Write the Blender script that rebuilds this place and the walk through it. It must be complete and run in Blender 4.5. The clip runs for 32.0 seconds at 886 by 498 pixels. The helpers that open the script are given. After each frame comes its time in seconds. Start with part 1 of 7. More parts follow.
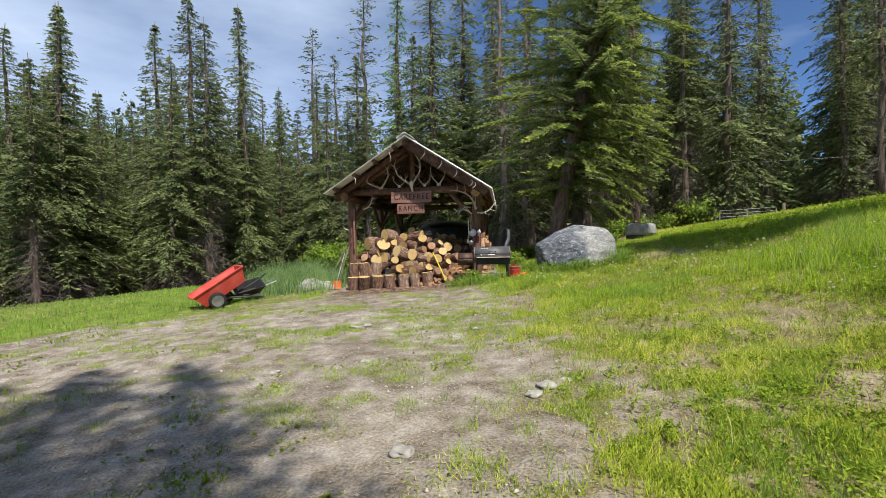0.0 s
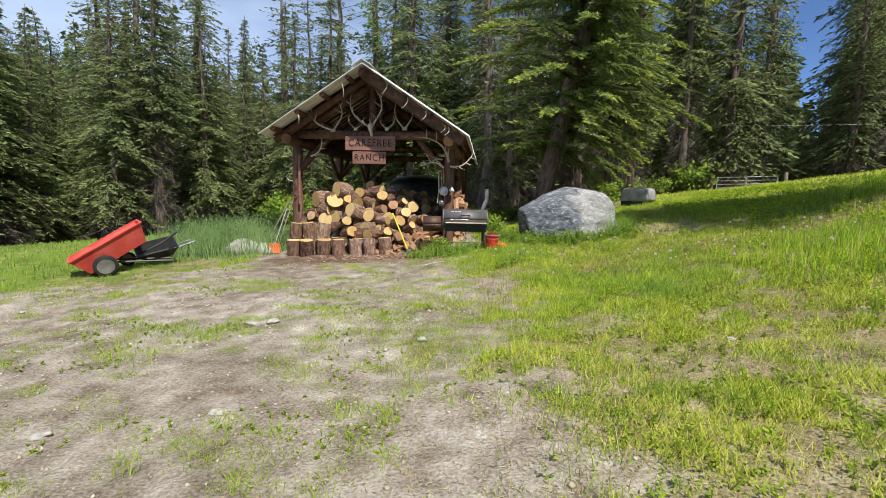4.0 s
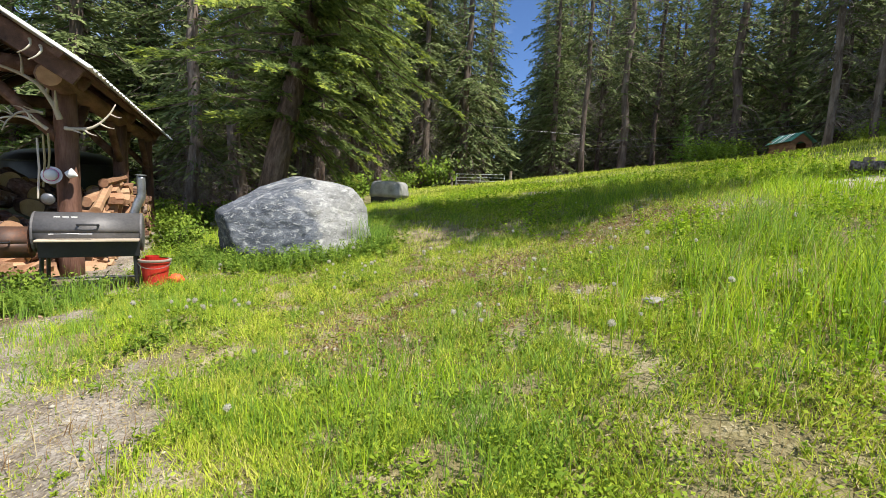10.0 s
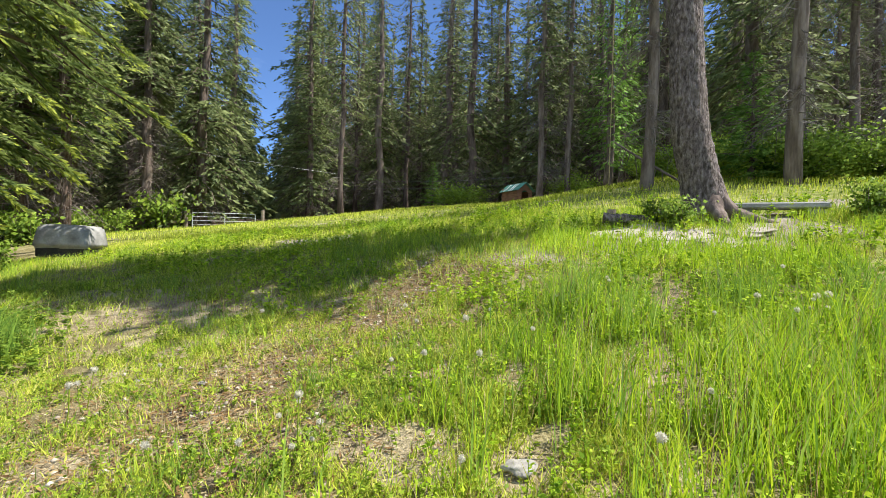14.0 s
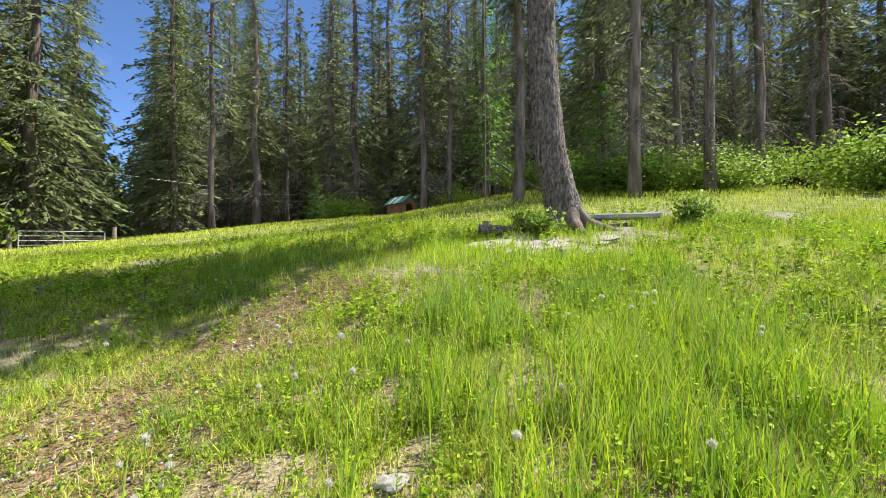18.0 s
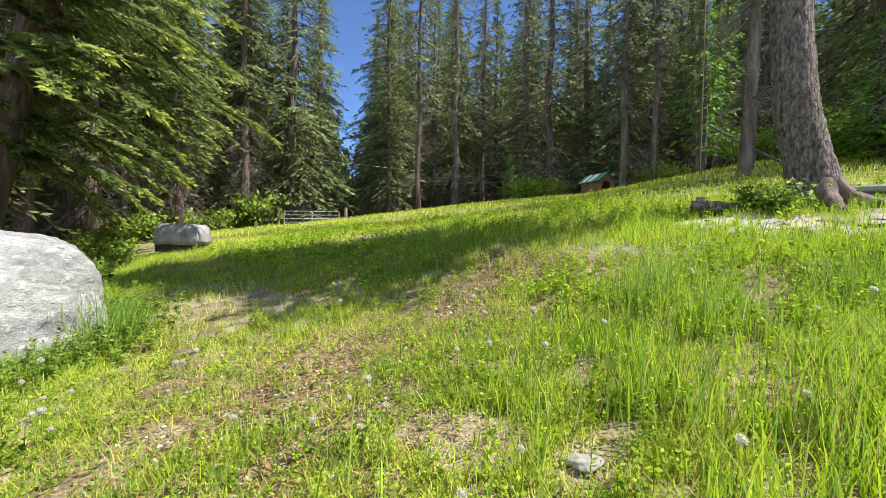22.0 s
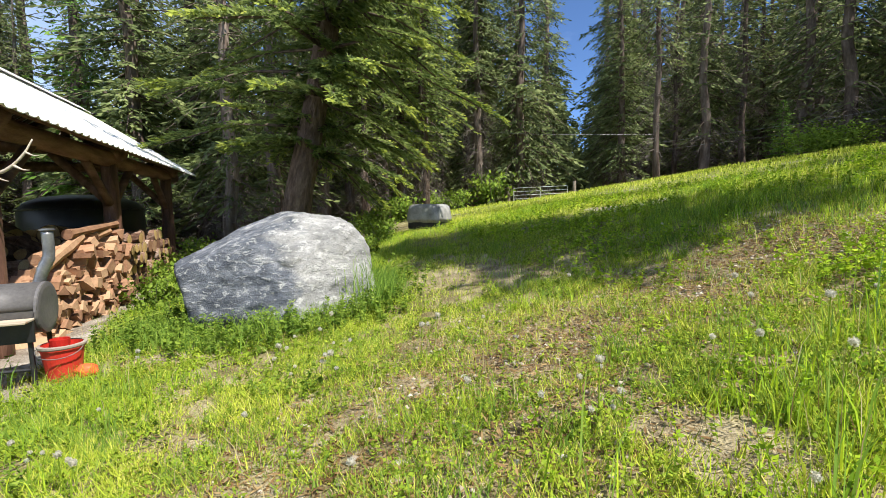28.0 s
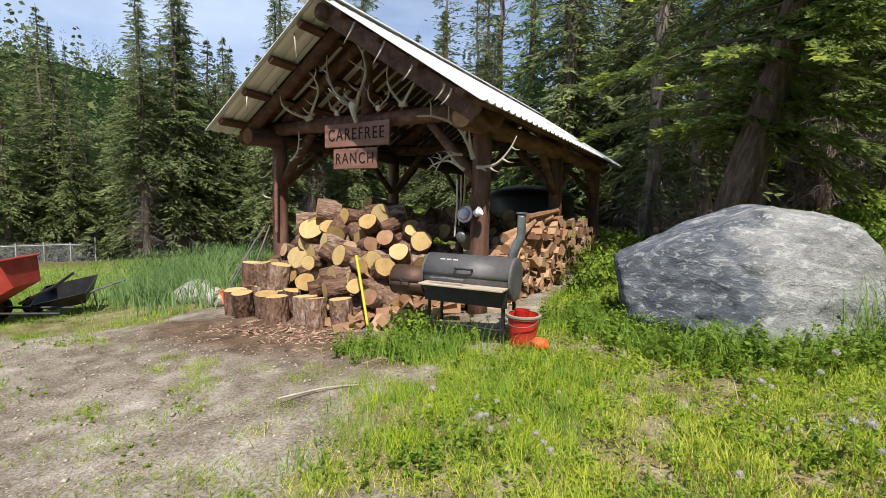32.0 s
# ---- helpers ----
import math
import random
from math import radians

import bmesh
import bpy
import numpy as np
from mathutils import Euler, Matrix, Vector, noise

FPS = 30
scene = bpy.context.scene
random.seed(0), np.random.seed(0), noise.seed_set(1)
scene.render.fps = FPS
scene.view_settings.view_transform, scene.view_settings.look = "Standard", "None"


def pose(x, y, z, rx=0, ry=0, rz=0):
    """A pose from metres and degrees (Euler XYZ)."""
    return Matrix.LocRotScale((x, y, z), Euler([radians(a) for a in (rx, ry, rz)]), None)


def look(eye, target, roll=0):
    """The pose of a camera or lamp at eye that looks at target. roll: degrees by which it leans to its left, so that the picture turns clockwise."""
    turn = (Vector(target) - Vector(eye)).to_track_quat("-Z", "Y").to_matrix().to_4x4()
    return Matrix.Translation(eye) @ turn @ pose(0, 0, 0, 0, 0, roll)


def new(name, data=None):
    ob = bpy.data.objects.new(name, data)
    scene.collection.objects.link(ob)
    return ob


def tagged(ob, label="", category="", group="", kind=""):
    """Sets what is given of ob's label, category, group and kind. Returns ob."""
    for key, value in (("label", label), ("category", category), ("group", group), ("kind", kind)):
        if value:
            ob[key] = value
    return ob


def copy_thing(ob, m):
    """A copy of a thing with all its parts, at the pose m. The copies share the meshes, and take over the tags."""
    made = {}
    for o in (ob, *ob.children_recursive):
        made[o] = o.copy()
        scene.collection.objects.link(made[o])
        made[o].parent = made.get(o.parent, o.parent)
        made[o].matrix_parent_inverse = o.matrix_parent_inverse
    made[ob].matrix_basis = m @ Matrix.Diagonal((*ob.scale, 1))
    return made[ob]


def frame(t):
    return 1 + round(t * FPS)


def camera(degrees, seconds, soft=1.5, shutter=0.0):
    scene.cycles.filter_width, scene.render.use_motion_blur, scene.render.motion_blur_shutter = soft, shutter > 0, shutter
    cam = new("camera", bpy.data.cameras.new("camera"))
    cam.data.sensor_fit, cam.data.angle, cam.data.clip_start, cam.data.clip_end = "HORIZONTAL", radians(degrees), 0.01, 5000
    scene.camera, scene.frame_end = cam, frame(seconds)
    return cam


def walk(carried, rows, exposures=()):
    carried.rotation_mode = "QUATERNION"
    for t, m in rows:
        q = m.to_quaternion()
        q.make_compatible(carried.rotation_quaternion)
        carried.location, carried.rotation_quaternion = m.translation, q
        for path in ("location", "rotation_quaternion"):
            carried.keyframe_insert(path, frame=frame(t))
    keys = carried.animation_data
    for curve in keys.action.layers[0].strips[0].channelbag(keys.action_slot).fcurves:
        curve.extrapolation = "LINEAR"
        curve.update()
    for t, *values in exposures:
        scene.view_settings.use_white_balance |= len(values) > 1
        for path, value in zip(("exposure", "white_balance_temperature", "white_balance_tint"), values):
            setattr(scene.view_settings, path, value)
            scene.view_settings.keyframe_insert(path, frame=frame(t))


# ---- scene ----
cam = camera(88.9, 32.0, soft=0.6)
PATH = [
    (0, (1.947, -13.635, 1.534), (1.798, -11.64, 1.511), -1.0),
    (0.5, (1.936, -13.506, 1.518), (1.774, -11.514, 1.441), -0.6),
    (1, (1.997, -13.27, 1.518), (1.814, -11.282, 1.402), -0.2),
    (1.5, (2.046, -12.978, 1.55), (1.852, -10.994, 1.384), -0.0),
    (2, (2.086, -12.612, 1.594), (1.914, -10.631, 1.377), 0.2),
    (2.5, (2.196, -12.254, 1.625), (2.063, -10.274, 1.377), 0.7),
    (3, (2.212, -11.868, 1.68), (2.123, -9.887, 1.42), 1.3),
    (3.5, (2.218, -11.554, 1.676), (2.149, -9.57, 1.435), 1.6),
    (5.5, (2.437, -10.316, 1.621), (2.396, -8.327, 1.416), 0.0),
    (6, (2.528, -9.995, 1.633), (2.562, -8.007, 1.418), 0.0),
    (6.5, (2.602, -9.668, 1.651), (2.735, -7.686, 1.423), 0.4),
    (7, (2.699, -9.353, 1.669), (2.941, -7.382, 1.435), 0.6),
    (7.5, (2.76, -9.042, 1.67), (3.151, -7.092, 1.457), 0.8),
    (8, (2.861, -8.71, 1.668), (3.391, -6.79, 1.486), 0.7),
    (8.5, (2.979, -8.382, 1.696), (3.616, -6.499, 1.477), 1.4),
    (9, (3.05, -8.078, 1.729), (3.793, -6.234, 1.515), 1.4),
    (9.5, (3.195, -7.805, 1.747), (4.038, -6.005, 1.522), 1.7),
    (10, (3.388, -7.543, 1.773), (4.356, -5.806, 1.553), 2.6),
    (10.5, (3.501, -7.248, 1.825), (4.594, -5.585, 1.628), 3.0),
    (11, (3.726, -7.009, 1.845), (4.891, -5.395, 1.653), 3.2),
    (11.5, (3.888, -6.828, 1.87), (5.079, -5.233, 1.682), 2.9),
    (12, (4.007, -6.594, 1.892), (5.279, -5.06, 1.728), 2.9),
    (12.5, (4.201, -6.371, 1.9), (5.593, -4.941, 1.784), 3.4),
    (13, (4.454, -6.174, 1.97), (5.976, -4.878, 1.914), 3.1),
    (13.5, (4.605, -6.027, 2.031), (6.231, -4.863, 2.015), 2.3),
    (14, (4.65, -6.019, 2.036), (6.36, -4.982, 2.019), 1.6),
    (14.5, (4.642, -6.055, 2.048), (6.416, -5.13, 2.033), 1.5),
    (15, (4.648, -6.091, 2.062), (6.483, -5.295, 2.064), 1.3),
    (15.5, (4.641, -6.118, 2.064), (6.515, -5.42, 2.075), 1.0),
    (17.5, (4.646, -6.13, 2.067), (6.564, -5.567, 2.124), -0.5),
    (18, (4.672, -6.13, 2.059), (6.582, -5.538, 2.1), -0.4),
    (18.5, (4.666, -6.118, 2.064), (6.542, -5.424, 2.106), -0.0),
    (19, (4.654, -6.075, 2.053), (6.467, -5.233, 2.102), 0.5),
    (19.5, (4.654, -6.054, 2.041), (6.391, -5.063, 2.093), 0.6),
    (20, (4.666, -6.039, 2.034), (6.342, -4.949, 2.08), 0.6),
    (20.5, (4.689, -6.066, 2.024), (6.344, -4.944, 2.057), 0.7),
    (21, (4.703, -6.088, 2.018), (6.347, -4.949, 2.026), 0.9),
    (21.5, (4.697, -6.112, 2.027), (6.297, -4.912, 2.002), 1.0),
    (22, (4.693, -6.089, 2.011), (6.201, -4.776, 1.963), 1.0),
    (22.5, (4.693, -6.065, 1.997), (6.1, -4.645, 1.936), 1.0),
    (23, (4.73, -6.038, 1.984), (6.048, -4.537, 1.909), 0.9),
    (23.5, (4.748, -6.022, 1.974), (5.996, -4.462, 1.879), 0.9),
    (24, (4.774, -6.025, 1.98), (5.962, -4.419, 1.876), 1.0),
    (24.5, (4.801, -6.008, 1.961), (5.928, -4.359, 1.861), 0.7),
    (25, (4.82, -6.016, 1.95), (5.896, -4.332, 1.86), 0.7),
    (25.5, (4.827, -5.989, 1.951), (5.858, -4.277, 1.875), 0.7),
    (27.5, (4.841, -5.979, 1.982), (5.747, -4.2, 1.854), -0.7),
    (28, (4.774, -5.981, 1.977), (5.473, -4.113, 1.821), -1.0),
    (28.5, (4.698, -5.959, 1.961), (5.064, -4.002, 1.773), -1.1),
    (29, (4.613, -5.947, 1.962), (4.597, -3.956, 1.774), -0.8),
    (29.5, (4.532, -5.891, 1.963), (4.215, -3.925, 1.776), -0.0),
    (30, (4.449, -5.805, 1.949), (3.906, -3.892, 1.737), 0.5),
    (30.5, (4.355, -5.719, 1.935), (3.632, -3.869, 1.703), 0.6),
    (31, (4.338, -5.682, 1.933), (3.52, -3.872, 1.706), 0.8),
    (31.5, (4.318, -5.63, 1.934), (3.441, -3.845, 1.721), 1.2),
    (32, (4.271, -5.445, 1.959), (3.364, -3.673, 1.766), 1.3),
]
walk(cam, [(t, look(e, g, r)) for t, e, g, r in PATH],
     [(0, 0.2), (3, 0.28), (6, 0.33), (9, 0.5), (13, 0.82), (19, 0.92), (23, 0.86), (28, 0.7), (30, 0.34), (32, 0.25)])

# ---- light ----
SUN_EL, SUN_AZ = radians(57), math.atan2(0.5, -0.85)   # azimuth from north (+y) towards east (+x)
toward = Vector((math.sin(SUN_AZ) * math.cos(SUN_EL), math.cos(SUN_AZ) * math.cos(SUN_EL), math.sin(SUN_EL)))
sun = new("sun", bpy.data.lights.new("sun", "SUN"))
sun.data.energy, sun.data.angle, sun.data.color = 5.0, radians(0.55), (1.0, 0.95, 0.86)
sun.matrix_world = look((0, 0, 60), Vector((0, 0, 60)) - toward)

world = bpy.data.worlds.new("sky")
scene.world = world
world.use_nodes = True
wn, wl = world.node_tree.nodes, world.node_tree.links
sky = wn.new("ShaderNodeTexSky")
sky.sky_type, sky.sun_disc = "NISHITA", False
sky.sun_elevation, sky.sun_rotation = SUN_EL, SUN_AZ
sky.altitude, sky.air_density, sky.dust_density, sky.ozone_density = 1500, 0.75, 0.02, 8.0
wcoord = wn.new("ShaderNodeTexCoord")
wmap = wn.new("ShaderNodeMapping")
wmap.inputs["Scale"].default_value = (1.0, 1.0, 3.0)
wsep = wn.new("ShaderNodeSeparateXYZ")
wnoise = wn.new("ShaderNodeTexNoise")
wnoise.inputs["Scale"].default_value, wnoise.inputs["Detail"].default_value, wnoise.inputs["Roughness"].default_value = 1.4, 7, 0.55
wadd = wn.new("ShaderNodeMath")
wadd.operation, wadd.inputs[1].default_value = "MULTIPLY_ADD", -0.38
wramp = wn.new("ShaderNodeMapRange")
wramp.inputs["From Min"].default_value, wramp.inputs["From Max"].default_value = 0.45, 0.9
wramp.inputs["To Max"].default_value = 0.9
wmix = wn.new("ShaderNodeMix")
wmix.data_type = "RGBA"
wmix.inputs[7].default_value = (5.2, 6.2, 7.8, 1)
wl.new(wcoord.outputs["Generated"], wmap.inputs["Vector"])
wl.new(wcoord.outputs["Generated"], wsep.inputs[0])
wl.new(wmap.outputs["Vector"], wnoise.inputs["Vector"])
wl.new(wsep.outputs["X"], wadd.inputs[0])
wl.new(wnoise.outputs["Fac"], wadd.inputs[2])
wl.new(wadd.outputs[0], wramp.inputs["Value"])
wl.new(wramp.outputs["Result"], wmix.inputs[0])
wl.new(sky.outputs["Color"], wmix.inputs[6])
wl.new(wmix.outputs[2], wn["Background"].inputs["Color"])
wn["Background"].inputs["Strength"].default_value = 0.13


# ---- materials ----
def ramp_node(nt, stops):
    r = nt.nodes.new("ShaderNodeValToRGB")
    el = r.color_ramp.elements
    while len(el) < len(stops):
        el.new(0.5)
    for e, (p, c) in zip(el, stops):
        e.position, e.color = p, (*c, 1)
    return r


def surface(name, colours, scale=4.0, rough=0.8, metal=0.0, bump=0.3, fine=40.0, stretch=(1, 1, 1), spread=0.25,
            translucent=0.0, island=False, spec=0.3, distort=0.0):
    """Two scales of noise over a colour ramp, a random step for each object or island, fine relief."""
    m = bpy.data.materials.new(name)
    m.use_nodes = True
    nt = m.node_tree
    n, l = nt.nodes, nt.links
    b = n["Principled BSDF"]
    b.inputs["Roughness"].default_value, b.inputs["Metallic"].default_value = rough, metal
    b.inputs["Specular IOR Level"].default_value = spec
    co = n.new("ShaderNodeTexCoord")
    mp = n.new("ShaderNodeMapping")
    mp.inputs["Scale"].default_value = stretch
    l.new(co.outputs["Object"], mp.inputs["Vector"])
    a, f = n.new("ShaderNodeTexNoise"), n.new("ShaderNodeTexNoise")
    a.inputs["Scale"].default_value, a.inputs["Detail"].default_value, a.inputs["Distortion"].default_value = scale, 6, distort
    f.inputs["Scale"].default_value, f.inputs["Detail"].default_value = fine, 4
    for t in (a, f):
        l.new(mp.outputs["Vector"], t.inputs["Vector"])
    if island:
        rnd = n.new("ShaderNodeNewGeometry").outputs["Random Per Island"]
    else:
        rnd = n.new("ShaderNodeObjectInfo").outputs["Random"]
    m1 = n.new("ShaderNodeMath")
    m1.operation = "MULTIPLY_ADD"
    l.new(f.outputs["Fac"], m1.inputs[0])
    m1.inputs[1].default_value = 0.35
    l.new(a.outputs["Fac"], m1.inputs[2])
    m2 = n.new("ShaderNodeMath")
    m2.operation = "MULTIPLY_ADD"
    l.new(rnd, m2.inputs[0])
    m2.inputs[1].default_value = spread
    l.new(m1.outputs[0], m2.inputs[2])
    m3 = n.new("ShaderNodeMapRange")
    m3.inputs["From Min"].default_value, m3.inputs["From Max"].default_value = 0.5, 0.86 + spread
    l.new(m2.outputs[0], m3.inputs["Value"])
    k = len(colours) - 1
    r = ramp_node(nt, [(i / max(k, 1), c) for i, c in enumerate(colours)])
    l.new(m3.outputs["Result"], r.inputs["Fac"])
    l.new(r.outputs["Color"], b.inputs["Base Color"])
    if bump:
        bp = n.new("ShaderNodeBump")
        bp.inputs["Strength"].default_value, bp.inputs["Distance"].default_value = bump, 0.02
        l.new(m1.outputs[0], bp.inputs["Height"])
        l.new(bp.outputs["Normal"], b.inputs["Normal"])
    if translucent:
        tr, mx = n.new("ShaderNodeBsdfTranslucent"), n.new("ShaderNodeMixShader")
        l.new(r.outputs["Color"], tr.inputs["Color"])
        mx.inputs[0].default_value = translucent
        l.new(b.outputs[0], mx.inputs[1])
        l.new(tr.outputs[0], mx.inputs[2])
        l.new(mx.outputs[0], n["Material Output"].inputs["Surface"])
    return m


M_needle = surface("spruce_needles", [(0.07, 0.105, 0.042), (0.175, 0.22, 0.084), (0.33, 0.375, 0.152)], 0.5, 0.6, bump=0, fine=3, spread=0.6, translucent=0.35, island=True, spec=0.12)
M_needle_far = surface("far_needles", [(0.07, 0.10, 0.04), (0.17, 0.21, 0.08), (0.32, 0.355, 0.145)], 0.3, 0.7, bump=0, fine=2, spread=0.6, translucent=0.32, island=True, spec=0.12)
# west-bank needles: sunlight put into the colour as a lighter green
M_spruce_lit = surface("sunlit_spruce_needles", [(0.09, 0.132, 0.052), (0.21, 0.265, 0.098), (0.38, 0.43, 0.175)], 0.5, 0.6, bump=0, fine=3, spread=0.6, translucent=0.38, island=True, spec=0.12)
M_fresh = surface("fresh_needles", [(0.24, 0.31, 0.05), (0.40, 0.47, 0.08), (0.56, 0.60, 0.14)], 0.6, 0.5, bump=0, fine=4, spread=0.5, translucent=0.45, island=True, spec=0.12)
M_fir = surface("fir_needles", [(0.09, 0.142, 0.046), (0.21, 0.278, 0.082), (0.38, 0.44, 0.135)], 0.6, 0.55, bump=0, fine=3, spread=0.6, translucent=0.5, island=True, spec=0.12)
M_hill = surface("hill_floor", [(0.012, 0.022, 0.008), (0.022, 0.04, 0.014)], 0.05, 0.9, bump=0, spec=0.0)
M_larch = surface("larch_needles", [(0.09, 0.19, 0.035), (0.18, 0.33, 0.06), (0.30, 0.47, 0.09)], 0.6, 0.6, bump=0, fine=4, spread=0.5, translucent=0.35, island=True, spec=0.08)
M_shrub = surface("shrub_leaves", [(0.12, 0.21, 0.025), (0.27, 0.40, 0.05), (0.44, 0.56, 0.08)], 1.0, 0.5, bump=0, fine=6, spread=0.5, translucent=0.4, island=True, spec=0.08)
M_deadwood = surface("dead_twigs", [(0.09, 0.075, 0.062), (0.20, 0.17, 0.148), (0.34, 0.30, 0.26)], 3, 0.9, bump=0, island=True, spec=0.08)
M_trunk = surface("conifer_bark", [(0.06, 0.043, 0.035), (0.155, 0.117, 0.098), (0.31, 0.25, 0.215)], 5, 0.95, bump=0.9, fine=22, stretch=(1, 1, 0.25), spread=0.2)
M_brown_bark = surface("brown_spruce_bark", [(0.05, 0.034, 0.027), (0.13, 0.09, 0.073), (0.26, 0.19, 0.155)], 13, 0.95, bump=1.0, fine=55, stretch=(1, 1, 0.25), spread=0.2)
M_galv = surface("galvanised_tube", [(0.42, 0.43, 0.43), (0.52, 0.53, 0.53), (0.62, 0.62, 0.61)], 6, 0.5, metal=0.15, bump=0.1)
M_grass = surface("grass_blades", [(0.055, 0.10, 0.014), (0.28, 0.37, 0.032), (0.51, 0.57, 0.058), (0.68, 0.59, 0.22)], 0.7, 0.6, bump=0, fine=7, spread=0.95, translucent=0.3, island=True, spec=0.12)
M_lush = surface("lush_grass_blades", [(0.06, 0.14, 0.011), (0.30, 0.46, 0.022), (0.56, 0.65, 0.045)], 0.9, 0.55, bump=0, fine=7, spread=0.95, translucent=0.4, island=True, spec=0.15)
# darker copy of the weed green, with undergrowth shade held in the colour
M_bush = surface("shaded_bush_leaves", [(0.08, 0.155, 0.022), (0.20, 0.305, 0.04), (0.36, 0.46, 0.07)], 1.2, 0.55, bump=0, fine=7, spread=0.7, translucent=0.4, island=True, spec=0.12)
M_weed = surface("clover_leaves", [(0.085, 0.16, 0.018), (0.25, 0.355, 0.03), (0.41, 0.49, 0.05)], 1.2, 0.55, bump=0, fine=7, spread=0.8, translucent=0.3, island=True, spec=0.12)
M_blue_grass = surface("coarse_tall_blades", [(0.065, 0.145, 0.022), (0.195, 0.325, 0.044), (0.37, 0.49, 0.085)], 0.9, 0.55, bump=0, fine=7, spread=0.7, translucent=0.4, island=True, spec=0.12)
M_russet = surface("russet_dead_stalks", [(0.11, 0.06, 0.03), (0.26, 0.16, 0.07), (0.45, 0.34, 0.17)], 2, 0.8, bump=0, spread=0.6, translucent=0.2, island=True, spec=0.08)
M_straw = surface("dry_straw", [(0.27, 0.205, 0.10), (0.42, 0.35, 0.19), (0.58, 0.50, 0.32)], 2, 0.8, bump=0, spread=0.7, translucent=0.2, island=True, spec=0.08)
M_oldwood = surface("stained_log", [(0.05, 0.027, 0.019), (0.125, 0.064, 0.043), (0.25, 0.14, 0.10)], 3, 0.7, bump=0.5, fine=30, stretch=(3, 0.6, 3))
M_post = surface("stained_post", [(0.065, 0.033, 0.024), (0.17, 0.086, 0.06), (0.32, 0.185, 0.135)], 3, 0.7, bump=0.6, fine=30, stretch=(3, 3, 0.5))
M_greywood = surface("weathered_board", [(0.12, 0.09, 0.07), (0.25, 0.2, 0.165), (0.38, 0.32, 0.27)], 3, 0.85, bump=0.5, fine=30, stretch=(0.5, 3, 3))
M_signwood = surface("sign_board", [(0.15, 0.07, 0.05), (0.25, 0.125, 0.095), (0.37, 0.21, 0.165)], 3, 0.6, bump=0.3, fine=25, stretch=(0.5, 3, 4))
M_cutwood = surface("cut_wood", [(0.42, 0.25, 0.09), (0.62, 0.43, 0.18), (0.74, 0.57, 0.30)], 9, 0.8, bump=0.4, fine=60, spread=0.5)
M_redcut = surface("reddish_split_wood", [(0.16, 0.08, 0.05), (0.36, 0.20, 0.115), (0.58, 0.38, 0.23)], 7, 0.85, bump=0.6, fine=50, stretch=(1, 1, 1), spread=0.8)
M_logbark = surface("log_bark", [(0.035, 0.018, 0.013), (0.15, 0.082, 0.055), (0.27, 0.165, 0.115), (0.52, 0.42, 0.345)], 15, 0.95, bump=1.0, fine=38, stretch=(1, 1, 0.5), spread=0.4)
M_chips = surface("wood_chips", [(0.26, 0.14, 0.10), (0.42, 0.26, 0.19), (0.60, 0.44, 0.33)], 3, 0.9, bump=0, spread=0.6, island=True, spec=0.08)
M_roof = surface("galvanised_roof", [(0.70, 0.70, 0.68), (0.78, 0.78, 0.76), (0.85, 0.85, 0.84)], 1.5, 0.4, metal=0.0, bump=0.1, fine=20, spec=0.5)
M_bone = surface("antler_bone", [(0.34, 0.28, 0.21), (0.55, 0.49, 0.40), (0.74, 0.69, 0.6)], 6, 0.6, bump=0.3, fine=40, spread=0.4)
M_black = surface("black_enamel", [(0.012, 0.012, 0.013), (0.022, 0.022, 0.024), (0.04, 0.04, 0.042)], 5, 0.42, bump=0.1, spec=0.5)
M_grill = surface("sunfaded_black_steel", [(0.075, 0.072, 0.074), (0.135, 0.128, 0.128), (0.20, 0.185, 0.18)], 4, 0.55, metal=0.2, bump=0.15, spec=0.4)
M_firebox = surface("burnt_firebox_steel", [(0.05, 0.045, 0.045), (0.11, 0.055, 0.035), (0.3, 0.1, 0.04)], 3.0, 0.6, metal=0.3, bump=0.2, spec=0.5)
M_steel = surface("grey_steel", [(0.14, 0.14, 0.14), (0.25, 0.25, 0.26), (0.4, 0.4, 0.4)], 6, 0.4, metal=0.7, bump=0.1)
M_red = surface("red_plastic", [(0.42, 0.018, 0.012), (0.55, 0.03, 0.02), (0.65, 0.06, 0.04)], 4, 0.45, bump=0.1, spec=0.5)
M_cartred = surface("faded_red_steel", [(0.40, 0.035, 0.028), (0.55, 0.065, 0.05), (0.65, 0.13, 0.10)], 3, 0.5, bump=0.1, spec=0.4)
M_orange = surface("orange_plastic", [(0.7, 0.09, 0.03), (0.8, 0.15, 0.05), (0.85, 0.2, 0.08)], 6, 0.5, bump=0.1)
M_yellow = surface("yellow_fibreglass", [(0.65, 0.50, 0.02), (0.78, 0.63, 0.03), (0.85, 0.72, 0.08)], 6, 0.4, bump=0.05, spec=0.5)
M_rubber = surface("black_rubber", [(0.012, 0.012, 0.012), (0.025, 0.025, 0.025), (0.06, 0.055, 0.05)], 6, 0.85, bump=0.2)
M_green = surface("green_metal_sheet", [(0.05, 0.17, 0.13), (0.09, 0.26, 0.21), (0.2, 0.38, 0.33)], 4, 0.45, metal=0.1, bump=0.1)
M_cedar = surface("cedar_board", [(0.13, 0.06, 0.035), (0.24, 0.115, 0.065), (0.34, 0.18, 0.10)], 4, 0.75, bump=0.3, stretch=(1, 1, 3))
M_concrete = surface("pale_concrete", [(0.17, 0.168, 0.16), (0.28, 0.278, 0.265), (0.40, 0.395, 0.38)], 4, 0.9, bump=0.5, spread=0.1)
